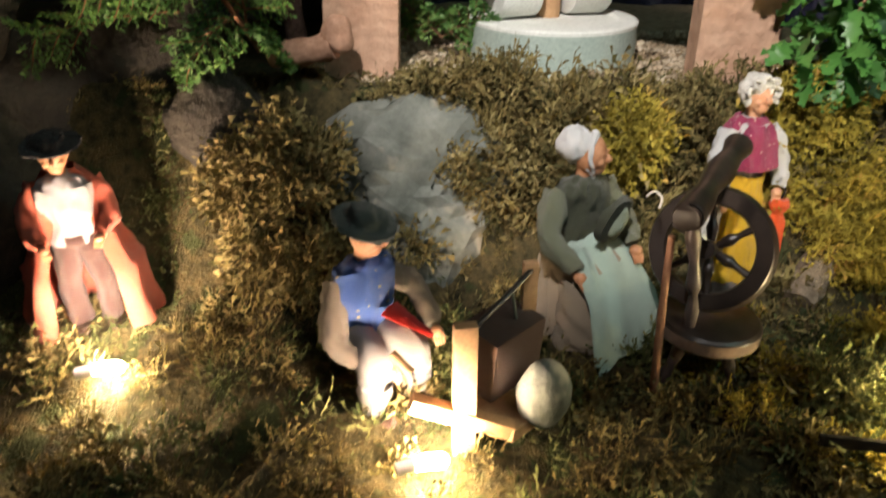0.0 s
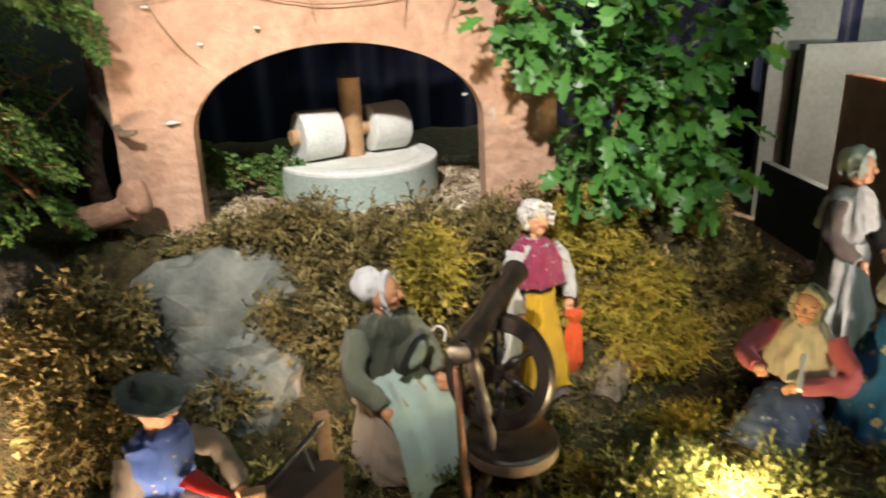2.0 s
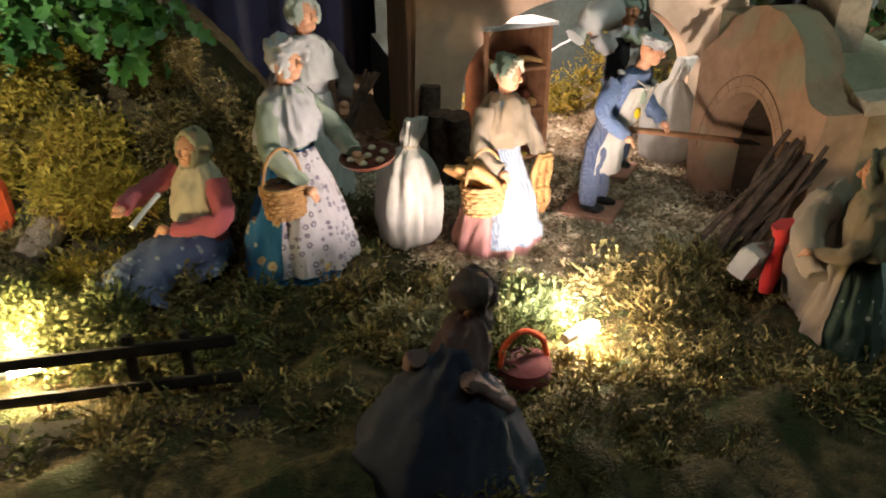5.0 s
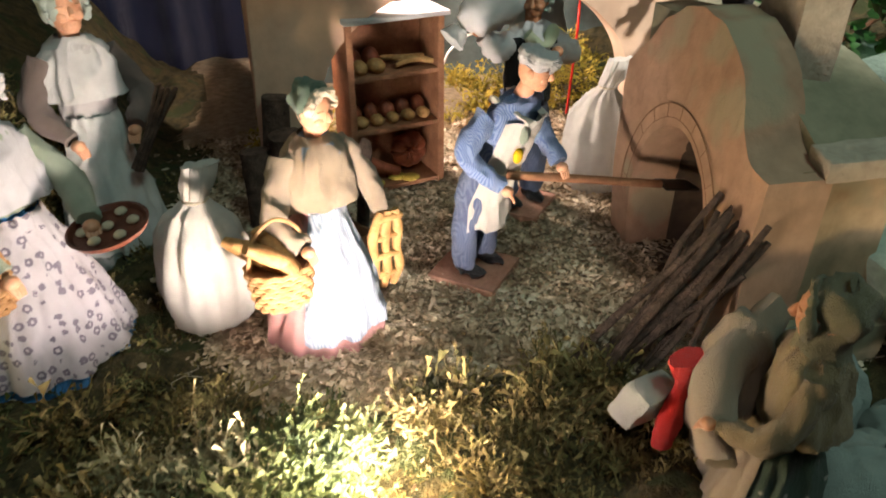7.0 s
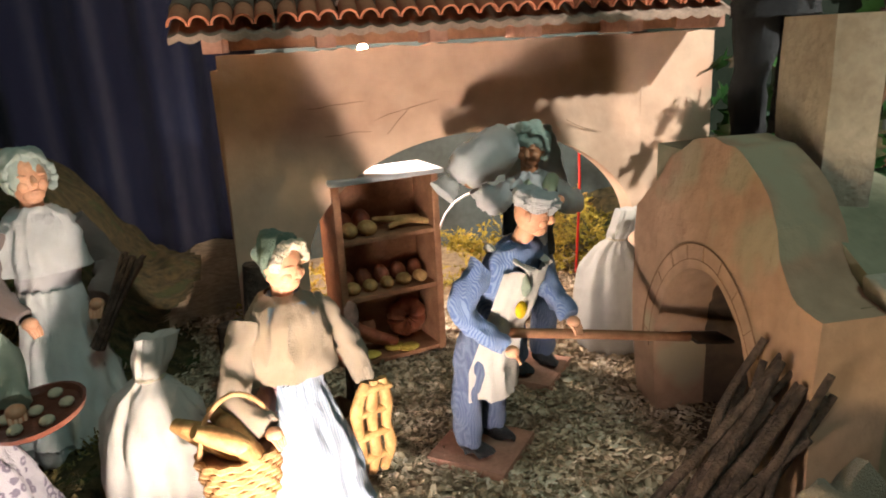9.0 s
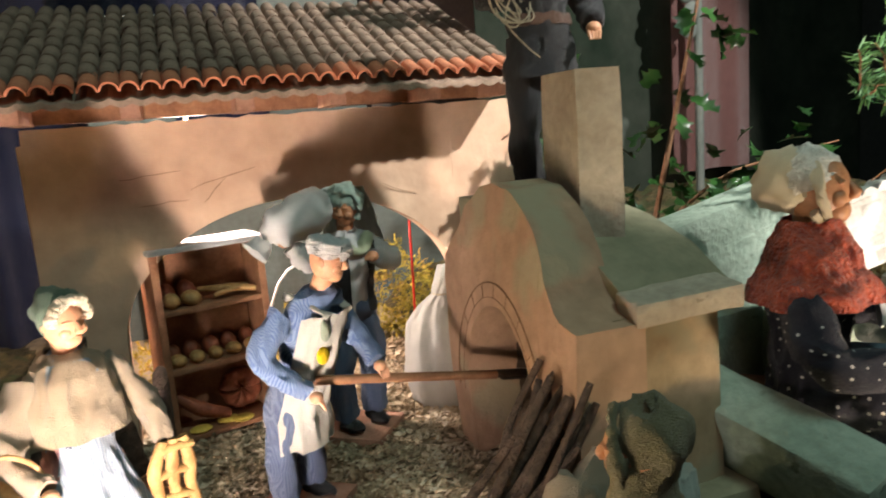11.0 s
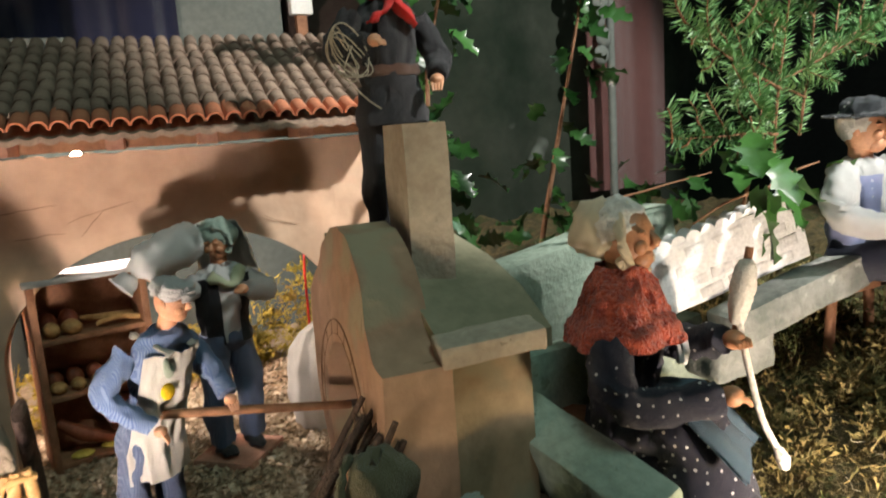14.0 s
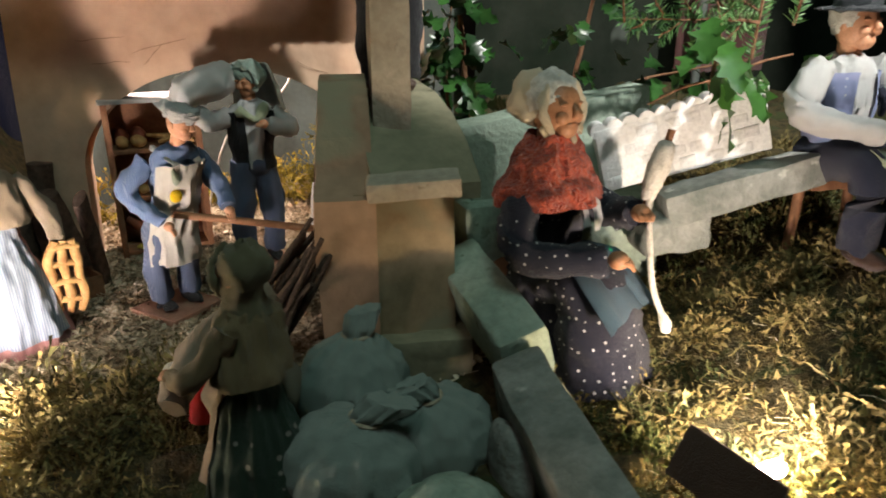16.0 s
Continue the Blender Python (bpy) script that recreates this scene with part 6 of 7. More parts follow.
def logs():
    for k, (x, y, hgt, r, lean, roll) in enumerate([(1.185, 1.000, 0.185, 0.020, 6, 0), (1.215, 0.965, 0.145, 0.024, -4, 3), (1.250, 0.940, 0.155, 0.022, -14, 2), (1.165, 0.955, 0.120, 0.022, 8, -4), (1.292, 0.890, 0.180, 0.021, -22, 4)]):
        s = Shape().tube([(0, 0, 0), (0.002, 0, hgt * 0.4), (-0.001, 0.002, hgt)], [r, r * 1.02, r * 0.96], M_BARK, 16, 6, 1.0 if k < 4 else 0.4, 0.07)
        tagged(s.object("firewood_log", at=pose(x, y, -0.038, roll, lean, 20 * k)), "dark upright firewood log by the bakery wall", "log", "firewood logs")
    t = thing("wooden_tray", pose(1.262, 0.838, -0.034, 0, 0, 30), "small reddish open wooden box", "box")
    Shape().slab((0, 0, 0.004), (0.06, 0.05, 0.005), M_WOOD_RED).object("bottom_board", t)
    for dx, dy, sx, sy in ((0, -0.024, 0.06, 0.004), (0, 0.024, 0.06, 0.004), (-0.029, 0, 0.004, 0.05), (0.029, 0, 0.004, 0.05)):
        Shape().slab((dx, dy, 0.020), (sx, sy, 0.034), M_WOOD_RED).object("side_board", t)


logs()


def twigs():
    t = thing("faggot", pose(0, 0, 0), "bundle of dark brown sticks leaning on the oven", "sticks")
    r = np.random.default_rng(4)
    for k in range(24):
        a = Vector((1.450 + r.uniform(-0.045, 0.065), 0.512 + r.uniform(-0.045, 0.035), -0.045))
        b = Vector((1.588 + r.uniform(-0.014, 0.022), 0.512 + r.uniform(-0.045, 0.045), 0.118 + r.uniform(-0.030, 0.040)))
        m = a.lerp(b, 0.35) + Vector((r.uniform(-0.010, 0.010), r.uniform(-0.010, 0.010), r.uniform(-0.014, 0.002)))
        n = a.lerp(b, 0.7) + Vector((r.uniform(-0.006, 0.006), r.uniform(-0.008, 0.008), r.uniform(-0.012, 0.0)))
        w = r.uniform(0.0032, 0.0056)
        Shape().tube([a, m, n, b], [1.1 * w, w, 0.9 * w, 0.7 * w], M_BARK, 8, 4, 1.0, 0.12).object("stick", t)


twigs()


# ---- foreground figures ----
def red_scarf_and_basket(s, k):
    s.lathe([(0.0, 0.52 * k, 0.44 * k, 0, -0.02 * k), (0.2 * k, 0.46 * k, 0.38 * k), (0.45 * k, 0.30 * k, 0.25 * k, 0, -0.04 * k), (0.62 * k, 0.14 * k, 0.12 * k, 0, -0.08 * k), (0.72 * k, 0.07 * k, 0.07 * k, 0, -0.10 * k)], M_NAVY, 48, 9, 0.06)


figure("chestnut_seller_figurine", "crouching figurine in dark navy clothes seen from behind", 0.966, 0.275, -0.055, 0.200, 128, skin=M_SKIN_BROWN, skirt=M_NAVY, skirt_r=0.34, top=M_NAVY, sleeve=fabric("mauve_brown_wool", (0.17, 0.10, 0.09)), shawl=fabric("dark_maroon_wool", (0.11, 0.06, 0.055)), shawl_low=0.5,
       arms=(((0.14, 0, 0.66), (0.26, -0.12, 0.46), (0.14, -0.30, 0.38)), ((-0.14, 0, 0.66), (-0.26, -0.12, 0.46), (-0.14, -0.30, 0.40))), cap=fabric("dark_grey_cap", (0.09, 0.06, 0.055)), cap_kind="scarf", lean=0.50, head_r=0.095, extra=red_scarf_and_basket)
t = thing("chestnut_basket", pose(1.100, 0.372, -0.052), "dark red round basket with an orange handle", "basket")
Shape().lathe([(0.0, 0.026, 0.026), (0.02, 0.034, 0.034), (0.034, 0.032, 0.032), (0.040, 0.020, 0.020)], fabric("dark_red_weave", (0.13, 0.02, 0.02)), 30).object("bowl", t)
Shape().tube([(-0.030, 0.0, 0.030), (-0.024, 0.004, 0.058), (0, 0.006, 0.072), (0.024, 0.004, 0.058), (0.030, 0.0, 0.030)], 0.0036, M_ORANGE, 10).object("handle", t, "bent orange handle")


def load(s, k):
    s.ball((-0.045, -0.035, 0.10), (0.048, 0.04, 0.085), M_BEIGE, 26, 16, 0.25, 28)
    s.tube([(-0.07, -0.02, 0.19), (-0.01, -0.06, 0.15), (0.05, -0.05, 0.12)], [0.012, 0.018, 0.012], M_BEIGE, 12, 5, 1, 0.1)


figure("hooded_figurine", "figurine of a hooded peasant in drab brown cloth with a bundle", 1.512, 0.312, -0.055, 0.258, -128, skin=M_SKIN_BROWN, skirt=M_GREEN_DOT, skirt_r=0.21, apron=M_BEIGE, top=fabric("drab_brown_cotton", (0.20, 0.15, 0.075)), shawl=fabric("drab_shawl", (0.22, 0.17, 0.09)), shawl_low=0.55,
       sleeve=fabric("drab_sleeve", (0.18, 0.135, 0.07)), arms=(((0.11, 0, 0.75), (0.20, -0.08, 0.60), (0.15, -0.22, 0.56)), ((-0.11, 0, 0.75), (-0.21, -0.06, 0.58), (-0.18, -0.22, 0.52))), cap=fabric("drab_hood", (0.15, 0.14, 0.08)), cap_kind="scarf", head_r=0.085, extra=load, turn=-14, tilt=12)
s = Shape().tube([(0, 0, 0.045), (0.004, 0, 0.028), (0.002, 0, 0.012), (-0.006, -0.004, -0.02), (-0.012, -0.006, -0.05)], [0.016, 0.014, 0.007, 0.013, 0.010], M_RED, 16, 6, 0.7, 0.12)
tagged(s.object("red_pouch", at=pose(1.468, 0.392, 0.045)), "red cloth pouch tied in the middle", "pouch")
s = Shape().slab((0, 0, 0), (0.055, 0.03, 0.045), M_SACK, None, 0.3, 0.003)
tagged(s.object("small_cushion", at=pose(1.450, 0.412, 0.030, 20, 10, 20)), "cream cloth cushion behind the red pouch", "cloth")


# the spinner with the rust shawl
def ties(s, k):
    c = Vector((0, -0.046, 0.224))
    s.tube([c, c + Vector((0.012, -0.012, -0.022)), c + Vector((0.016, -0.014, -0.052))], [0.004, 0.006, 0.005], M_LINEN, 8, 4, 0.4)
    s.tube([c, c + Vector((-0.010, -0.012, -0.020)), c + Vector((-0.010, -0.016, -0.040))], [0.004, 0.006, 0.005], M_LINEN, 8, 4, 0.4)
    s.tube([(0.026, -0.072, 0.150), (0.034, -0.080, 0.138), (0.042, -0.086, 0.124)], [0.003, 0.003, 0.002], M_GREEN_RIBBON, 8, 3, 0.5)


seated("spinner_figurine", "old spinner figurine in rust knitted shawl and dotted navy dress", 1.868, 0.462, -0.022, 0.240, 30, 0.100, 0.074, skin=M_SKIN_BROWN, skirt=M_NAVY_DOTS, apron=M_BLUE_APRON, top=M_NAVY_DOTS, shawl=M_KNIT, sleeve=M_NAVY_DOTS,
       arms=(((-0.052, 0.0, 0.205), (-0.080, -0.028, 0.158), (-0.030, -0.100, 0.158)), ((0.052, 0, 0.205), (0.088, -0.035, 0.175), (0.040, -0.095, 0.195))), cap=M_CREAM, cap_kind="big_cap", hair=M_HAIR_WHITE, extra=ties, wide=0.120, head_r=0.070, turn=-8, apron_rows=4, shawl_low=0.225)
t = thing("distaff", pose(0, 0, 0), "wooden distaff wound with white wool and a hanging thread", "distaff")
Shape().tube([(1.950, 0.388, 0.170), (1.965, 0.391, 0.215), (1.981, 0.393, 0.268)], 0.0042, M_WOOD_RED, 8).object("stick", t)
Shape().tube([(1.956, 0.389, 0.190), (1.960, 0.390, 0.205), (1.968, 0.391, 0.228), (1.974, 0.392, 0.247), (1.977, 0.393, 0.255)], [0.006, 0.010, 0.013, 0.011, 0.006], M_WOOL, 16, 6, 1.0, 0.10).object("wool", t, "wound white wool")
Shape().tube([(1.956, 0.386, 0.195), (1.953, 0.372, 0.150), (1.952, 0.355, 0.10), (1.960, 0.340, 0.066)], 0.0036, M_WOOL, 10).object("thread", t, "thick white thread")
Shape().tube([(1.958, 0.342, 0.072), (1.962, 0.338, 0.060), (1.963, 0.337, 0.050)], [0.004, 0.0075, 0.005], M_WOOL, 10).object("spindle_knot", t, "knotted wool end")
s = Shape().slab((0, 0, 0), (0.075, 0.08, 0.012), M_WOOD_RED, None, 0.1)
for sx in (-1, 1):
    for sy in (-1, 1):
        s.tube([(sx * 0.03, sy * 0.03, 0), (sx * 0.034, sy * 0.034, -0.10)], 0.005, M_WOOD_RED, 8)
tagged(s.object("stool", at=pose(1.848, 0.492, 0.075, 0, 0, 40)), "low wooden stool under the spinner", "stool")


# the man with the book
def bow(s, k):
    s.slab((0.0, -0.10, 0.125), (0.075, 0.05, 0.006), M_SAGE, rot(24, 0, 0), 0.1)
    s.ball((0.035, -0.085, 0.150), (0.018, 0.014, 0.012), M_RED, 12, 8, 0.2, 40)
    s.tube([(-0.006, -0.054, 0.205), (0.0, -0.058, 0.19), (0.006, -0.054, 0.172)], 0.003, M_NAVY, 8)


seated("seated_man_figurine", "seated man figurine in lavender flowered waistcoat and dark hat", 2.250, 0.440, 0.100, 0.205, 8, 0.095, 0.078, trousers=M_NAVY, top=M_LINEN, sleeve=M_LINEN, vest=M_LAVENDER,
       arms=(((-0.046, 0, 0.225), (-0.085, -0.02, 0.175), (-0.02, -0.080, 0.155)), ((0.046, 0, 0.225), (0.085, -0.03, 0.175), (0.03, -0.09, 0.155))), cap=fabric("dark_felt", (0.03, 0.035, 0.04)), cap_kind="hat", hair=M_HAIR_WHITE, extra=bow)
t = thing("wooden_bench", pose(2.255, 0.462, 0.176), "small rough wooden bench under the seated man", "bench")
Shape().slab((0.02, 0, 0), (0.11, 0.07, 0.014), M_WOOD_RED, None, 0.15, 0.001).object("seat", t)
for sx in (-1, 1):
    Shape().tube([(0.02 + sx * 0.040, 0, 0), (0.02 + sx * 0.046, 0, -0.10)], 0.007, M_WOOD_RED, 8).object("leg", t)


# the man on the oven roof
def red_neckerchief(s, k):
    y = -0.092 * k
    s.tube([(-0.055 * k, -0.02 * k, 0.85 * k), (0, y * 0.62, 0.825 * k), (0.055 * k, -0.02 * k, 0.85 * k)], 0.020 * k, M_RED, 10, 5)
    s.tube([(0.0, y * 0.9, 0.815 * k), (-0.04 * k, y, 0.77 * k), (-0.095 * k, y, 0.735 * k)], [0.018 * k, 0.022 * k, 0.010 * k], M_RED, 10, 4, 0.4)
    s.tube([(0.0, y * 0.9, 0.815 * k), (0.03 * k, y, 0.77 * k), (0.075 * k, y, 0.725 * k)], [0.018 * k, 0.024 * k, 0.016 * k], M_RED, 10, 4, 0.4)
    s.lathe([(0.565 * k, 0.105 * k, 0.09 * k), (0.60 * k, 0.104 * k, 0.088 * k)], M_BROWN, 24)
    s.lathe([(0.40 * k, 0.135 * k, 0.105 * k), (0.5 * k, 0.115 * k, 0.095 * k), (0.57 * k, 0.10 * k, 0.085 * k)], M_BLACK, 30, 5, 0.04)


figure("sweep_figurine", "figurine of a man in black with a red neckerchief holding string", 1.732, 0.705, 0.283, 0.342, -4, skin=M_SKIN, trousers=M_BLACK, top=M_BLACK, sleeve=M_BLACK, arms=(((0.115, 0, 0.76), (0.185, -0.02, 0.63), (0.13, -0.12, 0.555)), ((-0.115, 0, 0.76), (-0.19, -0.03, 0.66), (-0.125, -0.15, 0.665))), cap=M_HAIR_DARK, cap_kind="none",
       hair=M_HAIR_DARK, extra=red_neckerchief, head_r=0.062)
s = Shape()
r = np.random.default_rng(12)
for k in range(6):
    c = Vector((-0.008 + r.uniform(-0.006, 0.006), 0, -0.012 + r.uniform(-0.008, 0.008)))
    R1, R2 = 0.012 + r.uniform(0, 0.012), 0.018 + r.uniform(0, 0.012)
    tw = r.uniform(0, 3)
    s.tube([c + Vector((R1 * math.cos(a + tw), 0.006 * math.sin(2 * a + tw), R2 * math.sin(a))) for a in np.linspace(0, 6.0, 16)], 0.0008, M_STRING, 5, 2)
s.tube([(0, 0, 0), (-0.012, 0, -0.03), (0.01, 0.0, -0.055), (0.028, 0, -0.068)], 0.0008, M_STRING, 5, 5)
tagged(s.object("string_coil", at=pose(1.664, 0.648, 0.505)), "loose coil of pale string in the man's fist", "string")


# ---- fence, board, bulbs, wires ----
t = thing("fence", pose(0, 0, 0), "low black wooden fence with two rails", "fence")
A, B = Vector((0.395, 0.562, 0.002)), Vector((0.790, 0.474, 0.002))
for z0, z1 in ((0.010, 0.022), (-0.038, -0.028)):
    mid = A.lerp(B, 0.5)
    Shape().slab((mid.x, mid.y - 0.006, (z0 + z1) / 2 - 0.002), ((B - A).length, 0.005, 0.014), M_WOOD_BLACK, rot(0, -3.0, math.degrees(math.atan2(B.y - A.y, B.x - A.x))), 0.1, 0.001).object("rail", t)
for f in (0.27, 0.71, 0.86):
    p = A.lerp(B, f)
    Shape().slab((p.x, p.y, -0.010), (0.011, 0.008, 0.094), M_WOOD_BLACK, rot(2, 3, -12), 0.1).object("post", t)
s = Shape().slab((0.60, 0.435, -0.058), (0.40, 0.10, 0.014), M_WOOD_BLACK, rot(3, 0, -13), 0.1, 0.002)
tagged(s.object("plank"), "dark plank lying in front of the fence", "plank")
s = Shape().slab((0, 0, 0), (0.10, 0.05, 0.006), M_BROWN, None, 0.1)
tagged(s.object("lamp_shield", at=pose(1.888, 0.128, 0.022, 60, 0, -78)), "dark brown card shielding a lamp in the moss", "card")
for place, watts, tone, aim in BULBS:
    q = Vector(place)
    t = thing("moss_lamp", Matrix.Translation(q - Vector((0, 0, 0.022))), "small lit bulb lying in the moss", "lamp", "lamps in the moss")
    Shape().tube([(-0.030, -0.012, 0.002), (-0.012, -0.006, 0.003)], 0.007, M_BULB_SHELL, 12).object("socket", t)
    Shape().tube([(-0.012, -0.006, 0.003), (0.0, -0.002, 0.003), (0.016, 0.0, 0.003), (0.022, 0.001, 0.003)], [0.006, 0.008, 0.008, 0.003], M_BULB, 14).object("glass", t, "glowing glass")
t = thing("hanging_lamp", Matrix.Translation((1.40, 1.17, 0.405)), "small lit bulb under the bakery roof", "lamp")
Shape().ball((0, 0, 0), (0.008, 0.008, 0.010), M_BULB, 12, 8).object("glass", t)
Shape().tube([(0, 0, 0.008), (0, 0, 0.06)], 0.004, M_BULB_SHELL, 8).object("socket", t)
s = Shape().tube([(1.80, 1.22, 0.36), (1.765, 1.17, 0.30), (1.735, 1.12, 0.22), (1.725, 1.10, 0.17), (1.73, 1.12, 0.02)], 0.0022, M_WIRE_RED, 8)
tagged(s.object("red_cable"), "thin red cable behind the bakery arch", "cable")
s = Shape().tube([(1.66, 1.14, 0.33), (1.625, 1.13, 0.25), (1.565, 1.12, 0.19), (1.50, 1.12, 0.15), (1.45, 1.13, 0.0)], 0.0022, M_PLASTIC, 8)
tagged(s.object("white_cable"), "thin white cable hanging behind the bakery arch", "cable")


# ---- plants ----
def holly_mesh(length, width, material, spines=4, curl=0.25):
    """One spiny leaf, with a folded midrib and wavy edge."""
    v, f = [(0, 0, 0)], []
    n = spines * 3
    mid, left, right = [0], [], []
    for k in range(1, n + 1):
        t = k / n
        mid.append(len(v))
        v.append((0, length * t, -curl * length * t * t))
    for side, store in ((-1, left), (1, right)):
        for k in range(1, n):
            t = k / n
            w = width * math.sin(math.pi * min(1, t * 0.94 + 0.02)) ** 0.75
            tip = k % 3 == 2
            w *= 1.12 if tip else (0.60 if k % 3 == 0 else 0.64)
            up = (0.28 if tip else 0.02) * width * (1 if (k // 3) % 2 else -0.25)
            store.append(len(v))
            v.append((side * w, length * (t + (0.04 if tip else 0.0)), -curl * length * t * t + 0.18 * w + up))
    for side, store in ((-1, left), (1, right)):
        chain = [0] + store + [mid[-1]]
        for k in range(n):
            a, b, c, d = mid[k], mid[k + 1], chain[k + 1], chain[k]
            face = [a, b, c, d] if side < 0 else [d, c, b, a]
            face = list(dict.fromkeys(face))
            if len(face) > 2:
                f.append(face)
    me = bpy.data.meshes.new("leaf")
    me.from_pydata(v, [], f)
    me.materials.append(material)
    me.polygons.foreach_set("use_smooth", [True] * len(f))
    me.update()
    return me


def holly_bush(name, label, at, stems, count, size, material, seed, spread, mass=0):
    r = np.random.default_rng(seed)
    t = thing(name, Matrix.Translation(at), label, "plant")
    meshes = [holly_mesh(size * a, size * 0.34 * b, material, n, c) for a, b, n, c in ((1, 1, 4, 0.25), (0.8, 1.05, 3, 0.15), (1.15, 0.9, 4, 0.4), (0.62, 0.9, 3, 0.3))]
    for pts, rad in stems:
        Shape().tube(pts, [rad, rad * 0.8, rad * 0.5, rad * 0.3][:len(pts)], M_TWIG, 8, 5, 1, 0.05).object("stem", t)
    mv, mf = [], []
    for k in range(count + mass):
        pts, rad = stems[r.integers(len(stems))]
        u = r.uniform(0.08, 1.0) * (len(pts) - 1)
        i = min(int(u), len(pts) - 2)
        p = Vector(pts[i]).lerp(Vector(pts[i + 1]), u - i)
        off = Vector(r.normal(0, 1, 3))
        off = off.normalized() * spread * r.uniform(0.15, 1.0)
        me = meshes[r.integers(4)]
        out = Vector((off.x, off.y - 0.35 * spread, off.z - 0.25 * spread)).normalized()
        q = out.to_track_quat("Y", "Z").to_matrix().to_4x4()
        m = Matrix.Translation(p + off * (0.8 if k < count else 1.15)) @ q @ Matrix.Rotation(r.normal(0, 0.6), 4, "Y")
        if k < count:
            ob = new("leaf", me)
            ob.parent = t
            ob.matrix_basis = m
        else:
            b = len(mv)
            mv += [tuple(m @ v.co) for v in me.vertices]
            mf += [tuple(b + i for i in f.vertices) for f in me.polygons]
    if mass:
        me = bpy.data.meshes.new("leaf_mass")
        me.from_pydata(mv, [], mf)
        me.materials.append(islands("holly_mass", [(0.0, (0.022, 0.075, 0.016)), (0.5, (0.05, 0.15, 0.028)), (1.0, (0.10, 0.25, 0.05))], 0.42, 0.4))
        me.polygons.foreach_set("use_smooth", [True] * len(mf))
        ob = new("leaf_mass", me)
        ob.parent = t
        ob["kind"] = "stuff"
    return t


holly_bush("holly_branch", "glossy green holly branch hanging beside the mill", (0.60, 1.03, 0.33),
           [([(0.02, 0.06, -0.05), (0.0, 0.02, 0.12), (0.03, 0.0, 0.28), (0.08, -0.02, 0.45)], 0.006), ([(0.0, 0.02, 0.12), (-0.06, 0.0, 0.16), (-0.14, 0.0, 0.20), (-0.18, 0.0, 0.22)], 0.004),
            ([(0.0, 0.02, 0.14), (0.06, -0.02, 0.12), (0.12, -0.06, 0.16), (0.16, -0.08, 0.22)], 0.004), ([(0.01, 0.02, 0.10), (-0.02, -0.01, 0.03), (-0.04, -0.02, -0.03), (-0.05, -0.02, -0.06)], 0.004),
            ([(0.02, 0.0, 0.2), (-0.04, -0.02, 0.26), (-0.09, -0.02, 0.34), (-0.10, -0.02, 0.42)], 0.004), ([(0.05, 0, 0.1), (0.10, -0.02, 0.04), (0.12, -0.03, -0.01), (0.12, -0.03, -0.04)], 0.003)],
           298, 0.046, M_HOLLY, 3, 0.075, 640)
holly_bush("ivy_thicket", "dark holly thicket behind the oven and chimney", (2.02, 0.92, 0.10),
           [([(-0.08, 0.05, -0.1), (-0.10, 0.02, 0.15), (-0.12, 0.0, 0.40), (-0.05, 0.0, 0.62)], 0.007), ([(0.08, 0.05, -0.1), (0.10, 0.0, 0.15), (0.12, -0.04, 0.35), (0.14, -0.08, 0.55)], 0.006),
            ([(-0.05, 0, 0.0), (-0.14, -0.04, 0.10), (-0.16, -0.06, 0.2), (-0.15, -0.06, 0.3)], 0.004), ([(0.05, 0, 0.05), (0.18, -0.05, 0.15), (0.26, -0.1, 0.18), (0.36, -0.14, 0.2)], 0.004),
            ([(-0.08, 0.0, 0.4), (-0.16, 0.0, 0.52), (-0.2, 0, 0.58), (-0.22, 0, 0.6)], 0.003)],
           230, 0.052, M_HOLLY_DARK, 5, 0.085)
holly_bush("holly_sprig", "glossy holly sprig stuck by the white wall", (2.090, 0.462, 0.300),
           [([(0.02, 0.05, -0.05), (0.0, 0.02, 0.01), (-0.01, 0.0, 0.06), (-0.02, 0.0, 0.10)], 0.003), ([(0.0, 0.0, 0.01), (0.04, -0.01, 0.03), (0.08, -0.02, 0.04)], 0.002), ([(0.0, 0.01, 0.01), (-0.04, 0.02, 0.0), (-0.08, 0.03, -0.02)], 0.002)],
           13, 0.064, M_HOLLY, 9, 0.026)


def fronds(origin, way, length, material_pts, r, depth, splay, droop):
    """Collects stem lines and leaflet places of a branching spray."""
    pts = [Vector(origin)]
    d = Vector(way).normalized()
    n = 6
    for k in range(n):
        d = (d + Vector((0, 0, -droop)) + Vector(r.normal(0, 0.07, 3))).normalized()
        pts.append(pts[-1] + d * length / n)
    material_pts.append((pts, depth))
    if depth > 0:
        for k in range(1, n + 1):
            for sx in (-1, 1):
                d2 = (pts[k] - pts[k - 1]).normalized()
                side = d2.cross(Vector((0.3, 0.8, 0.5))).normalized() * sx
                fronds(pts[k], d2 * (1 - splay) + side * splay, length * (0.55 - 0.045 * k) * r.uniform(0.75, 1.1), material_pts, r, depth - 1, splay, droop)


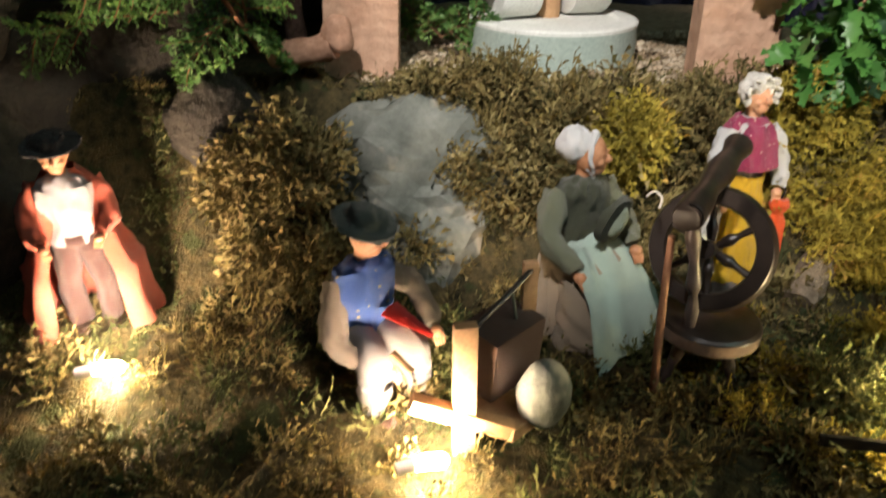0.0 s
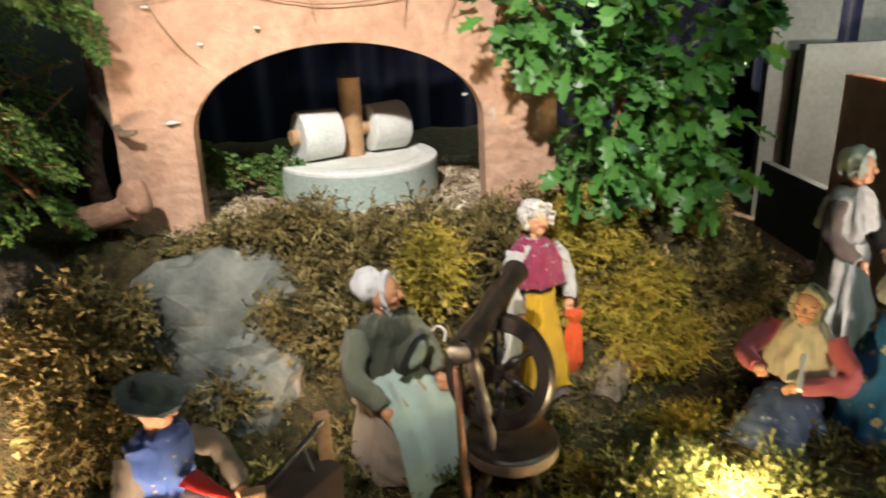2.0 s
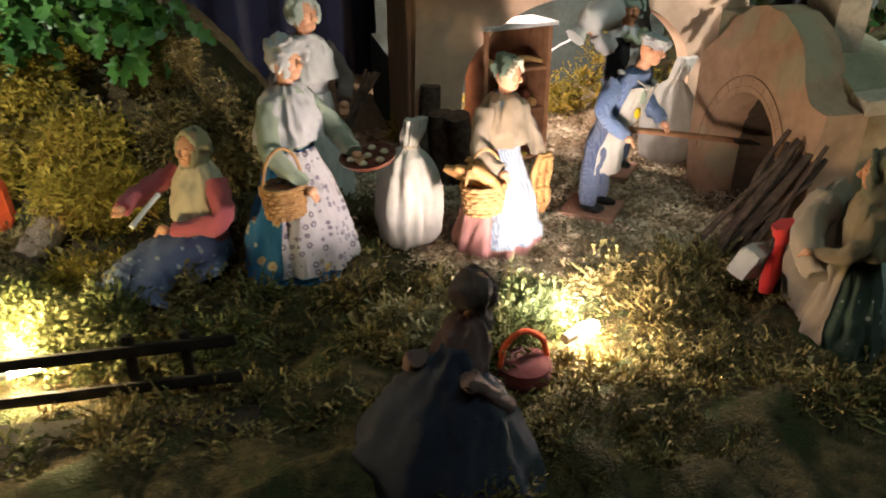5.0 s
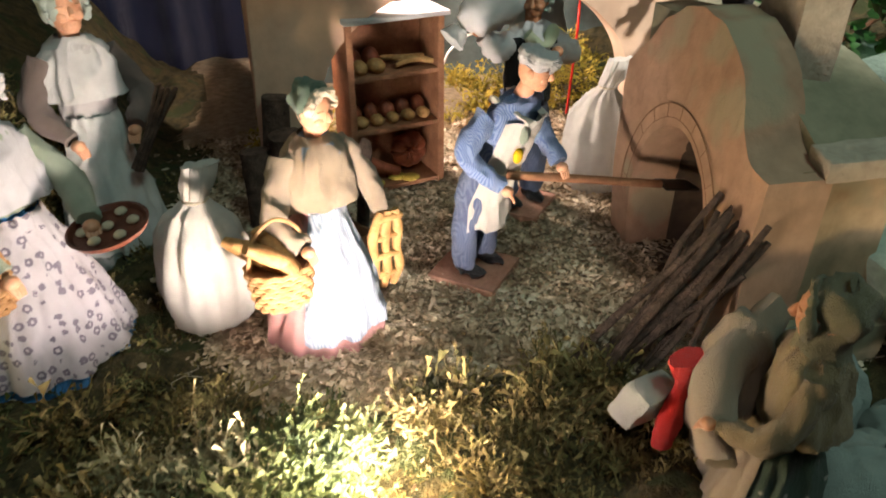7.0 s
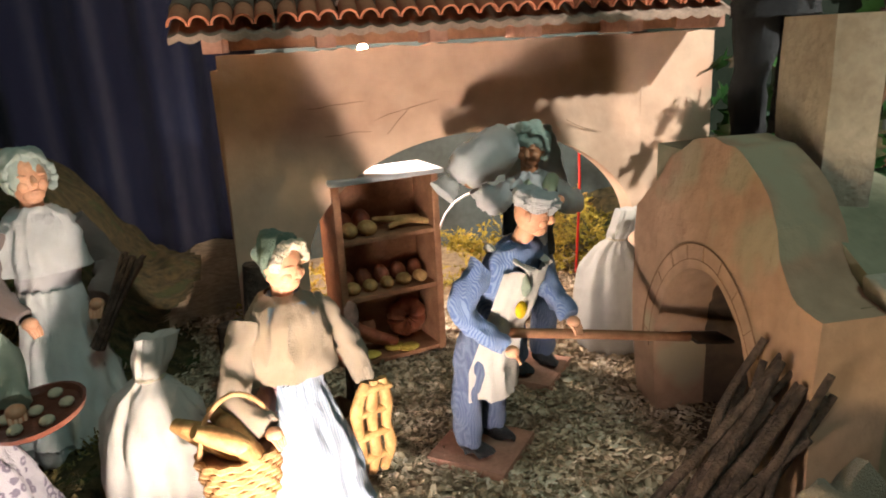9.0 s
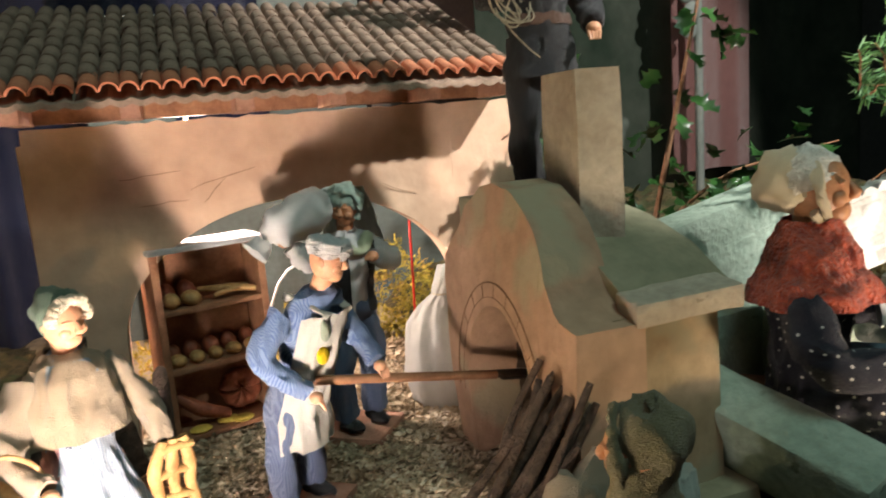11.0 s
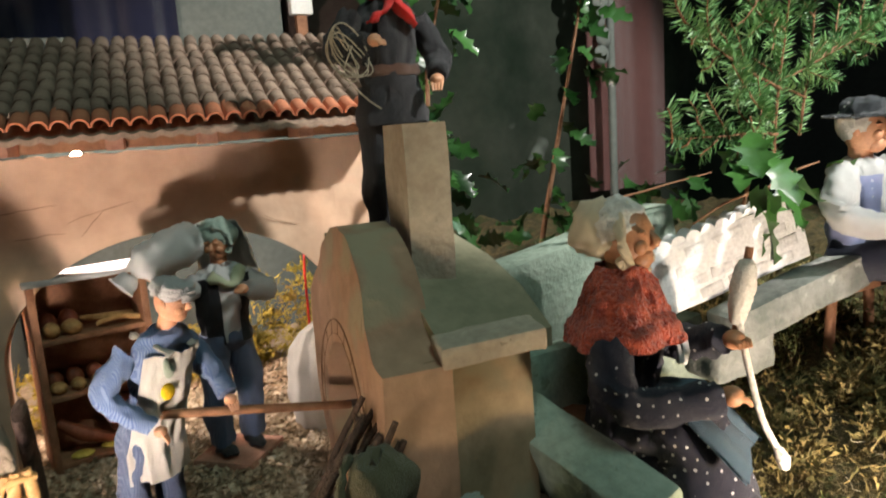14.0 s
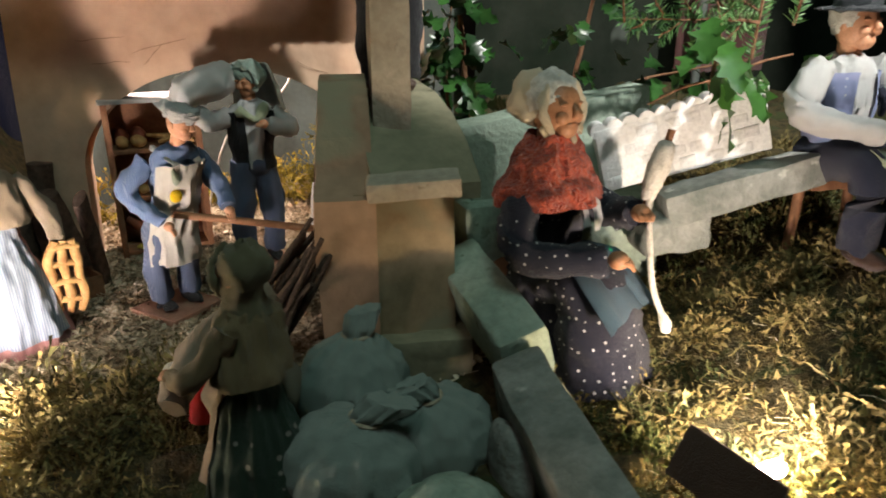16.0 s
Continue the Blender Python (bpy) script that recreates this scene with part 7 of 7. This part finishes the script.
def needles(name, lines, step_len, size, width, material, r, flat, parent, forward=0.6):
    """Thin leaflets along every line, one mesh."""
    P, D = [], []
    for pts, depth in lines:
        for a, b in zip(pts[:-1], pts[1:]):
            m = max(1, int((b - a).length / step_len))
            for k in range(m):
                P.append(a.lerp(b, (k + r.uniform()) / m))
                D.append((b - a).normalized())
    P, D = np.array(P), np.array(D)
    n = len(P)
    side = np.cross(D, r.normal(0, 1, (n, 3)) * (1 - flat) + np.array([0.3, 0.8, 0.5]) * flat)
    side /= np.linalg.norm(side, axis=1)[:, None] + 1e-9
    side *= np.where(r.uniform(size=n) < 0.5, -1, 1)[:, None]
    way = D * forward + side * (1 - forward * 0.4) + r.normal(0, 0.10, (n, 3))
    way /= np.linalg.norm(way, axis=1)[:, None]
    L = size * r.uniform(0.7, 1.2, (n, 1))
    across = np.cross(way, r.normal(0, 1, (n, 3)))
    across /= np.linalg.norm(across, axis=1)[:, None] + 1e-9
    a, b = P + across * width * 0.4, P - across * width * 0.4
    c, d = P + way * L * 0.55 + across * width, P + way * L * 0.55 - across * width
    e = P + way * L
    v = np.stack([a, b, c, d, e], 1).reshape(-1, 3)
    i = np.arange(n)[:, None] * 5
    tris = np.concatenate([i + np.array([[0, 1, 3]]), i + np.array([[0, 3, 2]]), i + np.array([[2, 3, 4]])])
    ob = new(name, quick_mesh(name, v, tris, material))
    ob.parent = parent
    ob["kind"] = "stuff"
    return ob


def stems_mesh(lines, radius, material, parent):
    s = Shape()
    for pts, depth in lines:
        s.tube(pts, [radius * (0.45 + 0.5 * depth) * (1 - 0.11 * k) for k in range(len(pts))], material, 5, 1)
    ob = s.object("twig_mesh", parent)
    ob["kind"] = "stuff"


def thuja():
    r = np.random.default_rng(21)
    t = thing("conifer_branch", pose(0, 0, 0), "leafy cypress branches on a crooked brown stem", "plant")
    Shape().tube([(-0.235, 1.20, 0.22), (-0.245, 1.21, 0.34), (-0.225, 1.235, 0.44), (-0.222, 1.22, 0.52), (-0.24, 1.20, 0.62), (-0.22, 1.20, 0.80)], [0.018, 0.016, 0.013, 0.011, 0.010, 0.008], M_BARK, 12, 6, 1, 0.1).object("trunk", t, "crooked brown stem")
    Shape().tube([(-0.225, 1.235, 0.44), (-0.19, 1.16, 0.415), (-0.165, 1.10, 0.40), (-0.14, 1.085, 0.402)], [0.010, 0.008, 0.006, 0.004], M_BARK_PALE, 10, 5, 1, 0.1).object("limb", t)
    Shape().tube([(-0.275, 1.085, 0.28), (-0.305, 1.07, 0.34), (-0.33, 1.03, 0.40)], [0.005, 0.0045, 0.003], M_WOOD_RED, 8, 5).object("limb", t, "thin reddish shoot")
    lines = []
    for o, w, L in [((-0.32, 1.05, 0.38), (-0.5, -0.6, 0.55), 0.16), ((-0.31, 1.07, 0.36), (-0.15, -0.4, 0.6), 0.17), ((-0.29, 1.08, 0.32), (0.1, -0.3, 0.7), 0.15), ((-0.33, 1.03, 0.40), (-0.8, -0.5, 0.1), 0.15),
                    ((-0.30, 1.08, 0.34), (-0.2, -0.6, -0.3), 0.13), ((-0.24, 1.19, 0.55), (-0.3, -0.6, 0.3), 0.20), ((-0.23, 1.20, 0.62), (0.2, -0.7, -0.2), 0.17), ((-0.23, 1.20, 0.66), (-0.6, -0.5, 0.1), 0.22),
                    ((-0.24, 1.2, 0.50), (-0.8, -0.3, -0.1), 0.22), ((-0.25, 1.2, 0.46), (-0.6, -0.6, -0.4), 0.18), ((-0.26, 1.11, 0.30), (0.3, -0.7, 0.1), 0.09), ((-0.24, 1.2, 0.7), (-0.3, -0.5, 0.5), 0.2), ((-0.40, 1.12, 0.33), (-0.7, -0.4, 0.1), 0.2), ((-0.45, 1.15, 0.40), (-0.5, -0.3, 0.5), 0.2), ((-0.42, 1.15, 0.36), (0.1, -0.6, 0.4), 0.16), ((0.0, 1.25, 0.27), (-0.6, -0.2, 0.6), 0.10), ((0.0, 1.25, 0.27), (0.5, -0.3, 0.5), 0.09)]:
        fronds(o, w, L, lines, r, 2, 0.62, 0.06)
    stems_mesh([l for l in lines if l[1] > 0], 0.0016, M_TWIG, t)
    needles("foliage", lines, 0.0026, 0.0095, 0.0018, M_THUJA, r, 0.85, t, 0.75)


def fir():
    r = np.random.default_rng(33)
    t = thing("fir_branch", pose(0, 0, 0), "green fir branch standing by the white wall", "plant")
    lines = []
    for o, w, L in [((2.150, 0.490, 0.33), (0.08, 0.02, 1.0), 0.44), ((2.215, 0.500, 0.37), (0.22, 0.02, 1.0), 0.40), ((2.150, 0.485, 0.375), (-0.9, -0.1, 0.10), 0.19), ((2.155, 0.485, 0.43), (-0.85, -0.1, 0.28), 0.21), ((2.16, 0.485, 0.50), (-0.8, -0.15, 0.40), 0.20), ((2.22, 0.49, 0.46), (0.9, -0.1, 0.35), 0.18)]:
        pts = [Vector(o)]
        d = Vector(w).normalized()
        for k in range(8):
            pts.append(pts[-1] + d * L / 8)
            d = (d + Vector(r.normal(0, 0.05, 3))).normalized()
        lines.append((pts, 2))
        for k in range(1, 9):
            sx = -1 if k % 2 else 1
            if d.z > 0.6:
                side = Vector((0.9 * sx, -0.25 * r.uniform(0, 1.5), 0.35)).normalized()
                l2 = L * (0.46 - 0.02 * k) * r.uniform(0.75, 1.1)
            else:
                side = Vector((0.6 * d.x, -0.25 * r.uniform(-1, 1.5), 0.75 * sx)).normalized()
                l2 = L * (0.36 - 0.028 * k)
            q = [pts[k] + side * l2 * j / 4 + Vector((0, 0, 0.014 * (j / 4) ** 2)) + Vector(r.normal(0, 0.002, 3)) for j in range(5)]
            lines.append((q, 1))
            if l2 > 0.08:
                for j in (1, 3):
                    for s2 in (-1, 1):
                        s3 = (side * 0.8 + Vector((0, -0.1, 0.6 * s2))).normalized()
                        lines.append(([q[j], q[j] + s3 * l2 * 0.14, q[j] + s3 * l2 * (0.36 - 0.06 * j)], 0))
    stems_mesh(lines, 0.0016, M_TWIG, t)
    needles("needle_foliage", lines, 0.00075, 0.0165, 0.0011, M_FIR, r, 0.7, t, 0.42)


thuja()
fir()


# ---- moss and chaff ----
def sprigs(name, P, N, length, material, label, seed, lush=0.22, width=0.00066):
    """Thousands of tiny curling fronds growing from points P along normals N."""
    r = np.random.default_rng(seed)
    n = len(P)
    tufts = r.permutation(n)[:max(1, n // 40)]
    pick = tufts[r.integers(0, len(tufts), n)]
    grow = r.uniform(0.45, 1.9, n)[pick][:, None]
    off = r.normal(0, 1, (n, 3))
    P, N = P[pick], N[pick]
    off -= N * np.sum(off * N, axis=1)[:, None] * 0.75
    P = P + off * 0.0078 * grow
    L = length * grow * r.uniform(0.5, 1.8, (n, 1))
    d = N * 0.65 + off * 0.45 + r.normal(0, 0.35, (n, 3))
    d /= np.linalg.norm(d, axis=1)[:, None]
    bend = r.normal(0, 1.0, (n, 3))
    side = np.cross(d, r.normal(0, 1, (n, 3)))
    side /= np.linalg.norm(side, axis=1)[:, None] + 1e-9
    node_l, node_r = [], []
    q = P - N * 0.002
    for k in range(4):
        w = width * (1.25 - 0.3 * k)
        node_l.append(q + side * w)
        node_r.append(q - side * w)
        d = d + bend * 0.28
        d /= np.linalg.norm(d, axis=1)[:, None]
        q = q + d * L / 3
    tips = []
    up = np.cross(d, side)
    for k in range(3):
        for s, nd in (((1, node_l),) if k % 2 else ((-1, node_r),)):
            tips.append((nd[k] + nd[k + 1]) / 2 + side * s * L * lush * r.uniform(0.25, 0.6, (n, 1)) + d * L * 0.15 + up * L * r.normal(0, 0.15, (n, 1)))
    v = np.stack(node_l + node_r + tips, 1).reshape(-1, 3)
    i = np.arange(n)[:, None] * 11
    quads = []
    for k in range(3):
        quads += [[k, k + 4, k + 5], [k, k + 5, k + 1], [k, k + 1, 8 + k] if k % 2 else [k + 4, 8 + k, k + 5]]
    tris = np.concatenate([i + np.array([t]) for t in quads])
    ob = new(name, quick_mesh(name, v, tris, material))
    return tagged(ob, label, "moss", kind="stuff")


def on_ground(x, y, lift=0.0):
    e = 0.003
    z = height(x, y)
    gx, gy = (height(x + e, y) - z) / e, (height(x, y + e) - z) / e
    N = np.stack([-gx, -gy, np.ones_like(x)], 1)
    N /= np.linalg.norm(N, axis=1)[:, None]
    return np.stack([x, y, z + lift], 1), N


def scatter(n, x0, x1, y0, y1, keep, seed):
    r = np.random.default_rng(seed)
    x, y = r.uniform(x0, x1, n), r.uniform(y0, y1, n)
    k = keep(x, y, r.uniform(0, 1, n))
    return on_ground(x[k], y[k])


def clear(x, y):
    """Away from the yard, the mill floor and the big stones."""
    return (plaza(x, y) < 0.4) & ~((y > 1.09) & (x > -0.1) & (x < 0.50))


P, N = scatter(46000, -0.70, 1.12, 0.36, 1.14, lambda x, y, u: clear(x, y) & (lattice(x, y, 16, 8) > -0.55) & (lattice(x, y, 7, 9) < 0.35), 11)
sprigs("moss", P, N, 0.0105, M_MOSS, "dry olive-brown moss over the slope", 1)
P, N = scatter(36000, -0.70, 1.12, 0.36, 1.14, lambda x, y, u: clear(x, y) & (lattice(x, y, 7, 9) > 0.25), 12)
sprigs("moss", P, N, 0.0105, M_MOSS_GREEN, "green patches of moss on the slope", 2)
P, N = scatter(26000, 0.95, 1.60, 0.18, 0.62, lambda x, y, u: clear(x, y) & (lattice(x, y, 12, 10) > -0.45), 13)
sprigs("moss", P, N, 0.010, M_MOSS, "straw-brown moss in front of the bakery yard", 3)
P, N = scatter(9000, 1.05, 1.20, 0.44, 0.54, lambda x, y, u: u > 0, 14)
sprigs("moss", P, N, 0.010, M_MOSS_GREEN, "bright green moss beside the lamp", 4)
P, N = scatter(32000, 1.83, 2.45, 0.02, 0.95, lambda x, y, u: lattice(x, y, 14, 6) > -0.6, 15)
sprigs("moss", P, N, 0.0105, M_MOSS, "dry green-brown moss round the spinner", 5)
P, N = scatter(14000, 1.85, 2.40, 0.02, 0.7, lambda x, y, u: lattice(x, y, 9, 5) > 0.0, 16)
sprigs("moss", P, N, 0.010, M_MOSS_GREEN, "green moss round the spinner", 6)


def mound(c, r, n, seed):
    g = np.random.default_rng(seed)
    d = g.normal(0, 1, (n, 3))
    d /= np.linalg.norm(d, axis=1)[:, None]
    d[:, 1] = np.where(d[:, 1] > 0.3, -d[:, 1], d[:, 1])
    rad = np.array(r)
    lump = 1 + 0.55 * lattice(d[:, 0] * 1.5 + seed, d[:, 2] * 1.5, 2.5, seed) + 0.22 * lattice(d[:, 0] * 1.5, d[:, 2] * 1.5 + d[:, 1], 7, seed + 1)
    P = np.array(c) + d * rad * lump[:, None] * g.uniform(0.72, 1.06, (n, 1))
    N = d / rad
    N /= np.linalg.norm(N, axis=1)[:, None]
    return P, N


def bush(name, parts, length, material, label, seed, lush=0.26):
    pn = [mound(c, r, int(n * 0.80), seed + 7 * k) for k, (c, r, n) in enumerate(parts)]
    sprigs(name, np.concatenate([p for p, _ in pn]), np.concatenate([q for _, q in pn]), length, material, label, seed, lush)


bush("moss_clump", [((-0.225, 0.935, 0.135), (0.070, 0.045, 0.075), 9000), ((-0.24, 0.90, 0.045), (0.055, 0.04, 0.08), 7000), ((-0.17, 0.88, 0.01), (0.06, 0.04, 0.05), 5000)], 0.014, M_MOSS, "shaggy pale brown moss clump hanging beside the rock", 41, 0.35)
bush("moss_clump", [((0.02, 1.06, 0.225), (0.12, 0.05, 0.05), 9000), ((0.20, 1.03, 0.195), (0.12, 0.06, 0.055), 10000), ((0.36, 1.04, 0.185), (0.09, 0.06, 0.065), 8000), ((0.10, 0.99, 0.13), (0.10, 0.05, 0.07), 7000)], 0.012, M_MOSS, "thick olive moss bank below the mill", 51)
bush("moss_clump", [((0.275, 0.975, 0.185), (0.045, 0.035, 0.05), 5000), ((0.545, 1.00, 0.195), (0.075, 0.045, 0.07), 8000), ((0.60, 0.97, 0.11), (0.075, 0.05, 0.06), 8000), ((0.62, 0.92, 0.045), (0.07, 0.04, 0.045), 7000), ((0.50, 0.99, 0.10), (0.05, 0.04, 0.06), 5000)], 0.011, M_MOSS_YELLOW, "bright yellow-green moss bush below the holly", 61)
bush("moss_clump", [((0.725, 1.06, 0.20), (0.05, 0.04, 0.06), 5000), ((0.76, 0.99, 0.10), (0.06, 0.04, 0.055), 5000), ((0.85, 1.00, 0.05), (0.06, 0.04, 0.05), 4000)], 0.013, M_MOSS, "brown bristly moss tuft by the dark rock", 71, 0.25)
bush("moss_clump", [((0.60, 0.62, -0.015), (0.09, 0.05, 0.03), 6000), ((0.50, 0.66, -0.01), (0.06, 0.05, 0.035), 5000)], 0.011, M_MOSS_GREEN, "green moss round the lamp behind the fence", 81)
bush("moss_clump", [((1.78, 1.30, 0.03), (0.12, 0.05, 0.09), 3200), ((1.60, 1.32, 0.0), (0.16, 0.05, 0.06), 3200), ((1.30, 1.25, 0.0), (0.1, 0.05, 0.06), 2000)], 0.012, M_MOSS_YELLOW, "ochre moss bank behind the bakery arch", 91)


def hummocks(count, x0, x1, y0, y1, keep, size, sprays, length, material, label, seed):
    """Low cushions of moss strewn over the ground, clear of the lamps."""
    g = np.random.default_rng(seed)
    parts = []
    while len(parts) < count:
        x, y = g.uniform(x0, x1), g.uniform(y0, y1)
        if not keep(x, y) or any((x - p[0]) ** 2 + (y - p[1]) ** 2 < 0.075 ** 2 for p, *_ in BULBS):
            continue
        r = size * g.uniform(0.55, 1.35)
        parts.append(((x, y, float(height(x, y)) + 0.12 * r), (r, r * g.uniform(0.7, 1.0), r * g.uniform(0.42, 0.7)), int(sprays * (r / size) ** 1.6)))
    bush("moss_clump", parts, length, material, label, seed)


def off_yard(x, y):
    return bool(clear(np.array([x]), np.array([y]))[0])


hummocks(34, -0.62, 0.98, 0.42, 0.86, off_yard, 0.036, 620, 0.012, M_MOSS, "rounded olive-brown moss cushions on the slope", 131)
hummocks(26, -0.22, 0.72, 0.86, 1.07, off_yard, 0.042, 560, 0.014, M_MOSS, "shaggy olive moss hummocks on the bank below the mill", 135)
hummocks(20, -0.35, 0.98, 0.45, 0.80, off_yard, 0.032, 620, 0.012, M_MOSS_GREEN, "rounded green moss cushions on the slope", 141)
hummocks(16, 0.28, 0.62, 0.58, 0.88, off_yard, 0.028, 560, 0.011, M_MOSS_YELLOW, "yellow-green moss cushions by the wheel", 151)
hummocks(9, 0.98, 1.09, 0.40, 0.56, lambda x, y: True, 0.026, 900, 0.012, M_MOSS_STRAW, "pale straw-coloured moss tufts beside the lamp", 161)
hummocks(9, 1.07, 1.17, 0.41, 0.50, lambda x, y: True, 0.024, 900, 0.011, M_MOSS_GREEN, "bright green moss cushions beside the lamp", 165)
hummocks(14, 1.25, 1.50, 0.36, 0.56, lambda x, y: True, 0.026, 520, 0.012, M_MOSS, "brown moss cushions at the edge of the yard", 171)
hummocks(26, 1.88, 2.35, 0.06, 0.44, lambda x, y: True, 0.030, 560, 0.012, M_MOSS, "olive moss cushions round the spinner", 181)


def chaff():
    r = np.random.default_rng(5)
    n = 34000
    x, y = r.uniform(1.0, 1.90, n), r.uniform(0.42, 1.32, n)
    x2, y2 = r.uniform(-0.14, 0.55, 9000), r.uniform(1.08, 1.5, 9000)
    k = (plaza(x, y) + r.normal(0, 0.22, n)) > 0.45
    x, y = np.concatenate([x[k], x2]), np.concatenate([y[k], y2])
    P, N = on_ground(x, y, 0.001)
    n = len(P)
    P[:, 2] += r.uniform(0, 0.005, n)
    L = r.uniform(0.0020, 0.0066, (n, 1))
    W = L * r.uniform(0.25, 0.7, (n, 1))
    a = r.normal(0, 1, (n, 3)) * [1, 1, 0.45]
    a /= np.linalg.norm(a, axis=1)[:, None]
    b = np.cross(a, N + r.normal(0, 0.5, (n, 3)))
    b /= np.linalg.norm(b, axis=1)[:, None]
    c = np.cross(a, b)
    top = [P + a * L + b * W * 0.6, P + b * W + c * 0.0006, P - a * L + b * W * 0.3, P - a * L * 0.8 - b * W, P + a * L * 0.9 - b * W * 0.8]
    low = [q - c * 0.0007 for q in top]
    v = np.stack(top + low, 1).reshape(-1, 3)
    i = np.arange(n)[:, None] * 10
    pat = [[0, 1, 2], [0, 2, 3], [0, 3, 4], [0, 5, 9], [0, 9, 4], [3, 8, 9], [3, 9, 4]]
    tris = np.concatenate([i + np.array([t]) for t in pat])
    tagged(new("chaff", quick_mesh("chaff", v, tris, M_CHAFF)), "pale wood chaff strewn over the bakery yard", "chaff", kind="stuff")


chaff()


def straws():
    """Loose stalks on the yard and in the moss."""
    r = np.random.default_rng(17)
    s = Shape()
    for k in range(150):
        x, y = r.uniform(1.0, 1.75), r.uniform(0.42, 1.0)
        if k > 110:
            x, y = r.uniform(1.85, 2.25), r.uniform(0.1, 0.5)
        a, L = r.uniform(0, 6.28), r.uniform(0.012, 0.04)
        pts = [(x + math.cos(a + 0.4 * j * r.uniform(-1, 1)) * L * j / 3, y + math.sin(a) * L * j / 3, float(height(x, y)) + 0.006 + 0.003 * math.sin(j + k)) for j in range(4)]
        s.tube(pts, 0.0005, M_STRING, 4, 2)
    tagged(s.object("straw"), "loose pale straw stalks on the yard", "straw", kind="stuff")


straws()
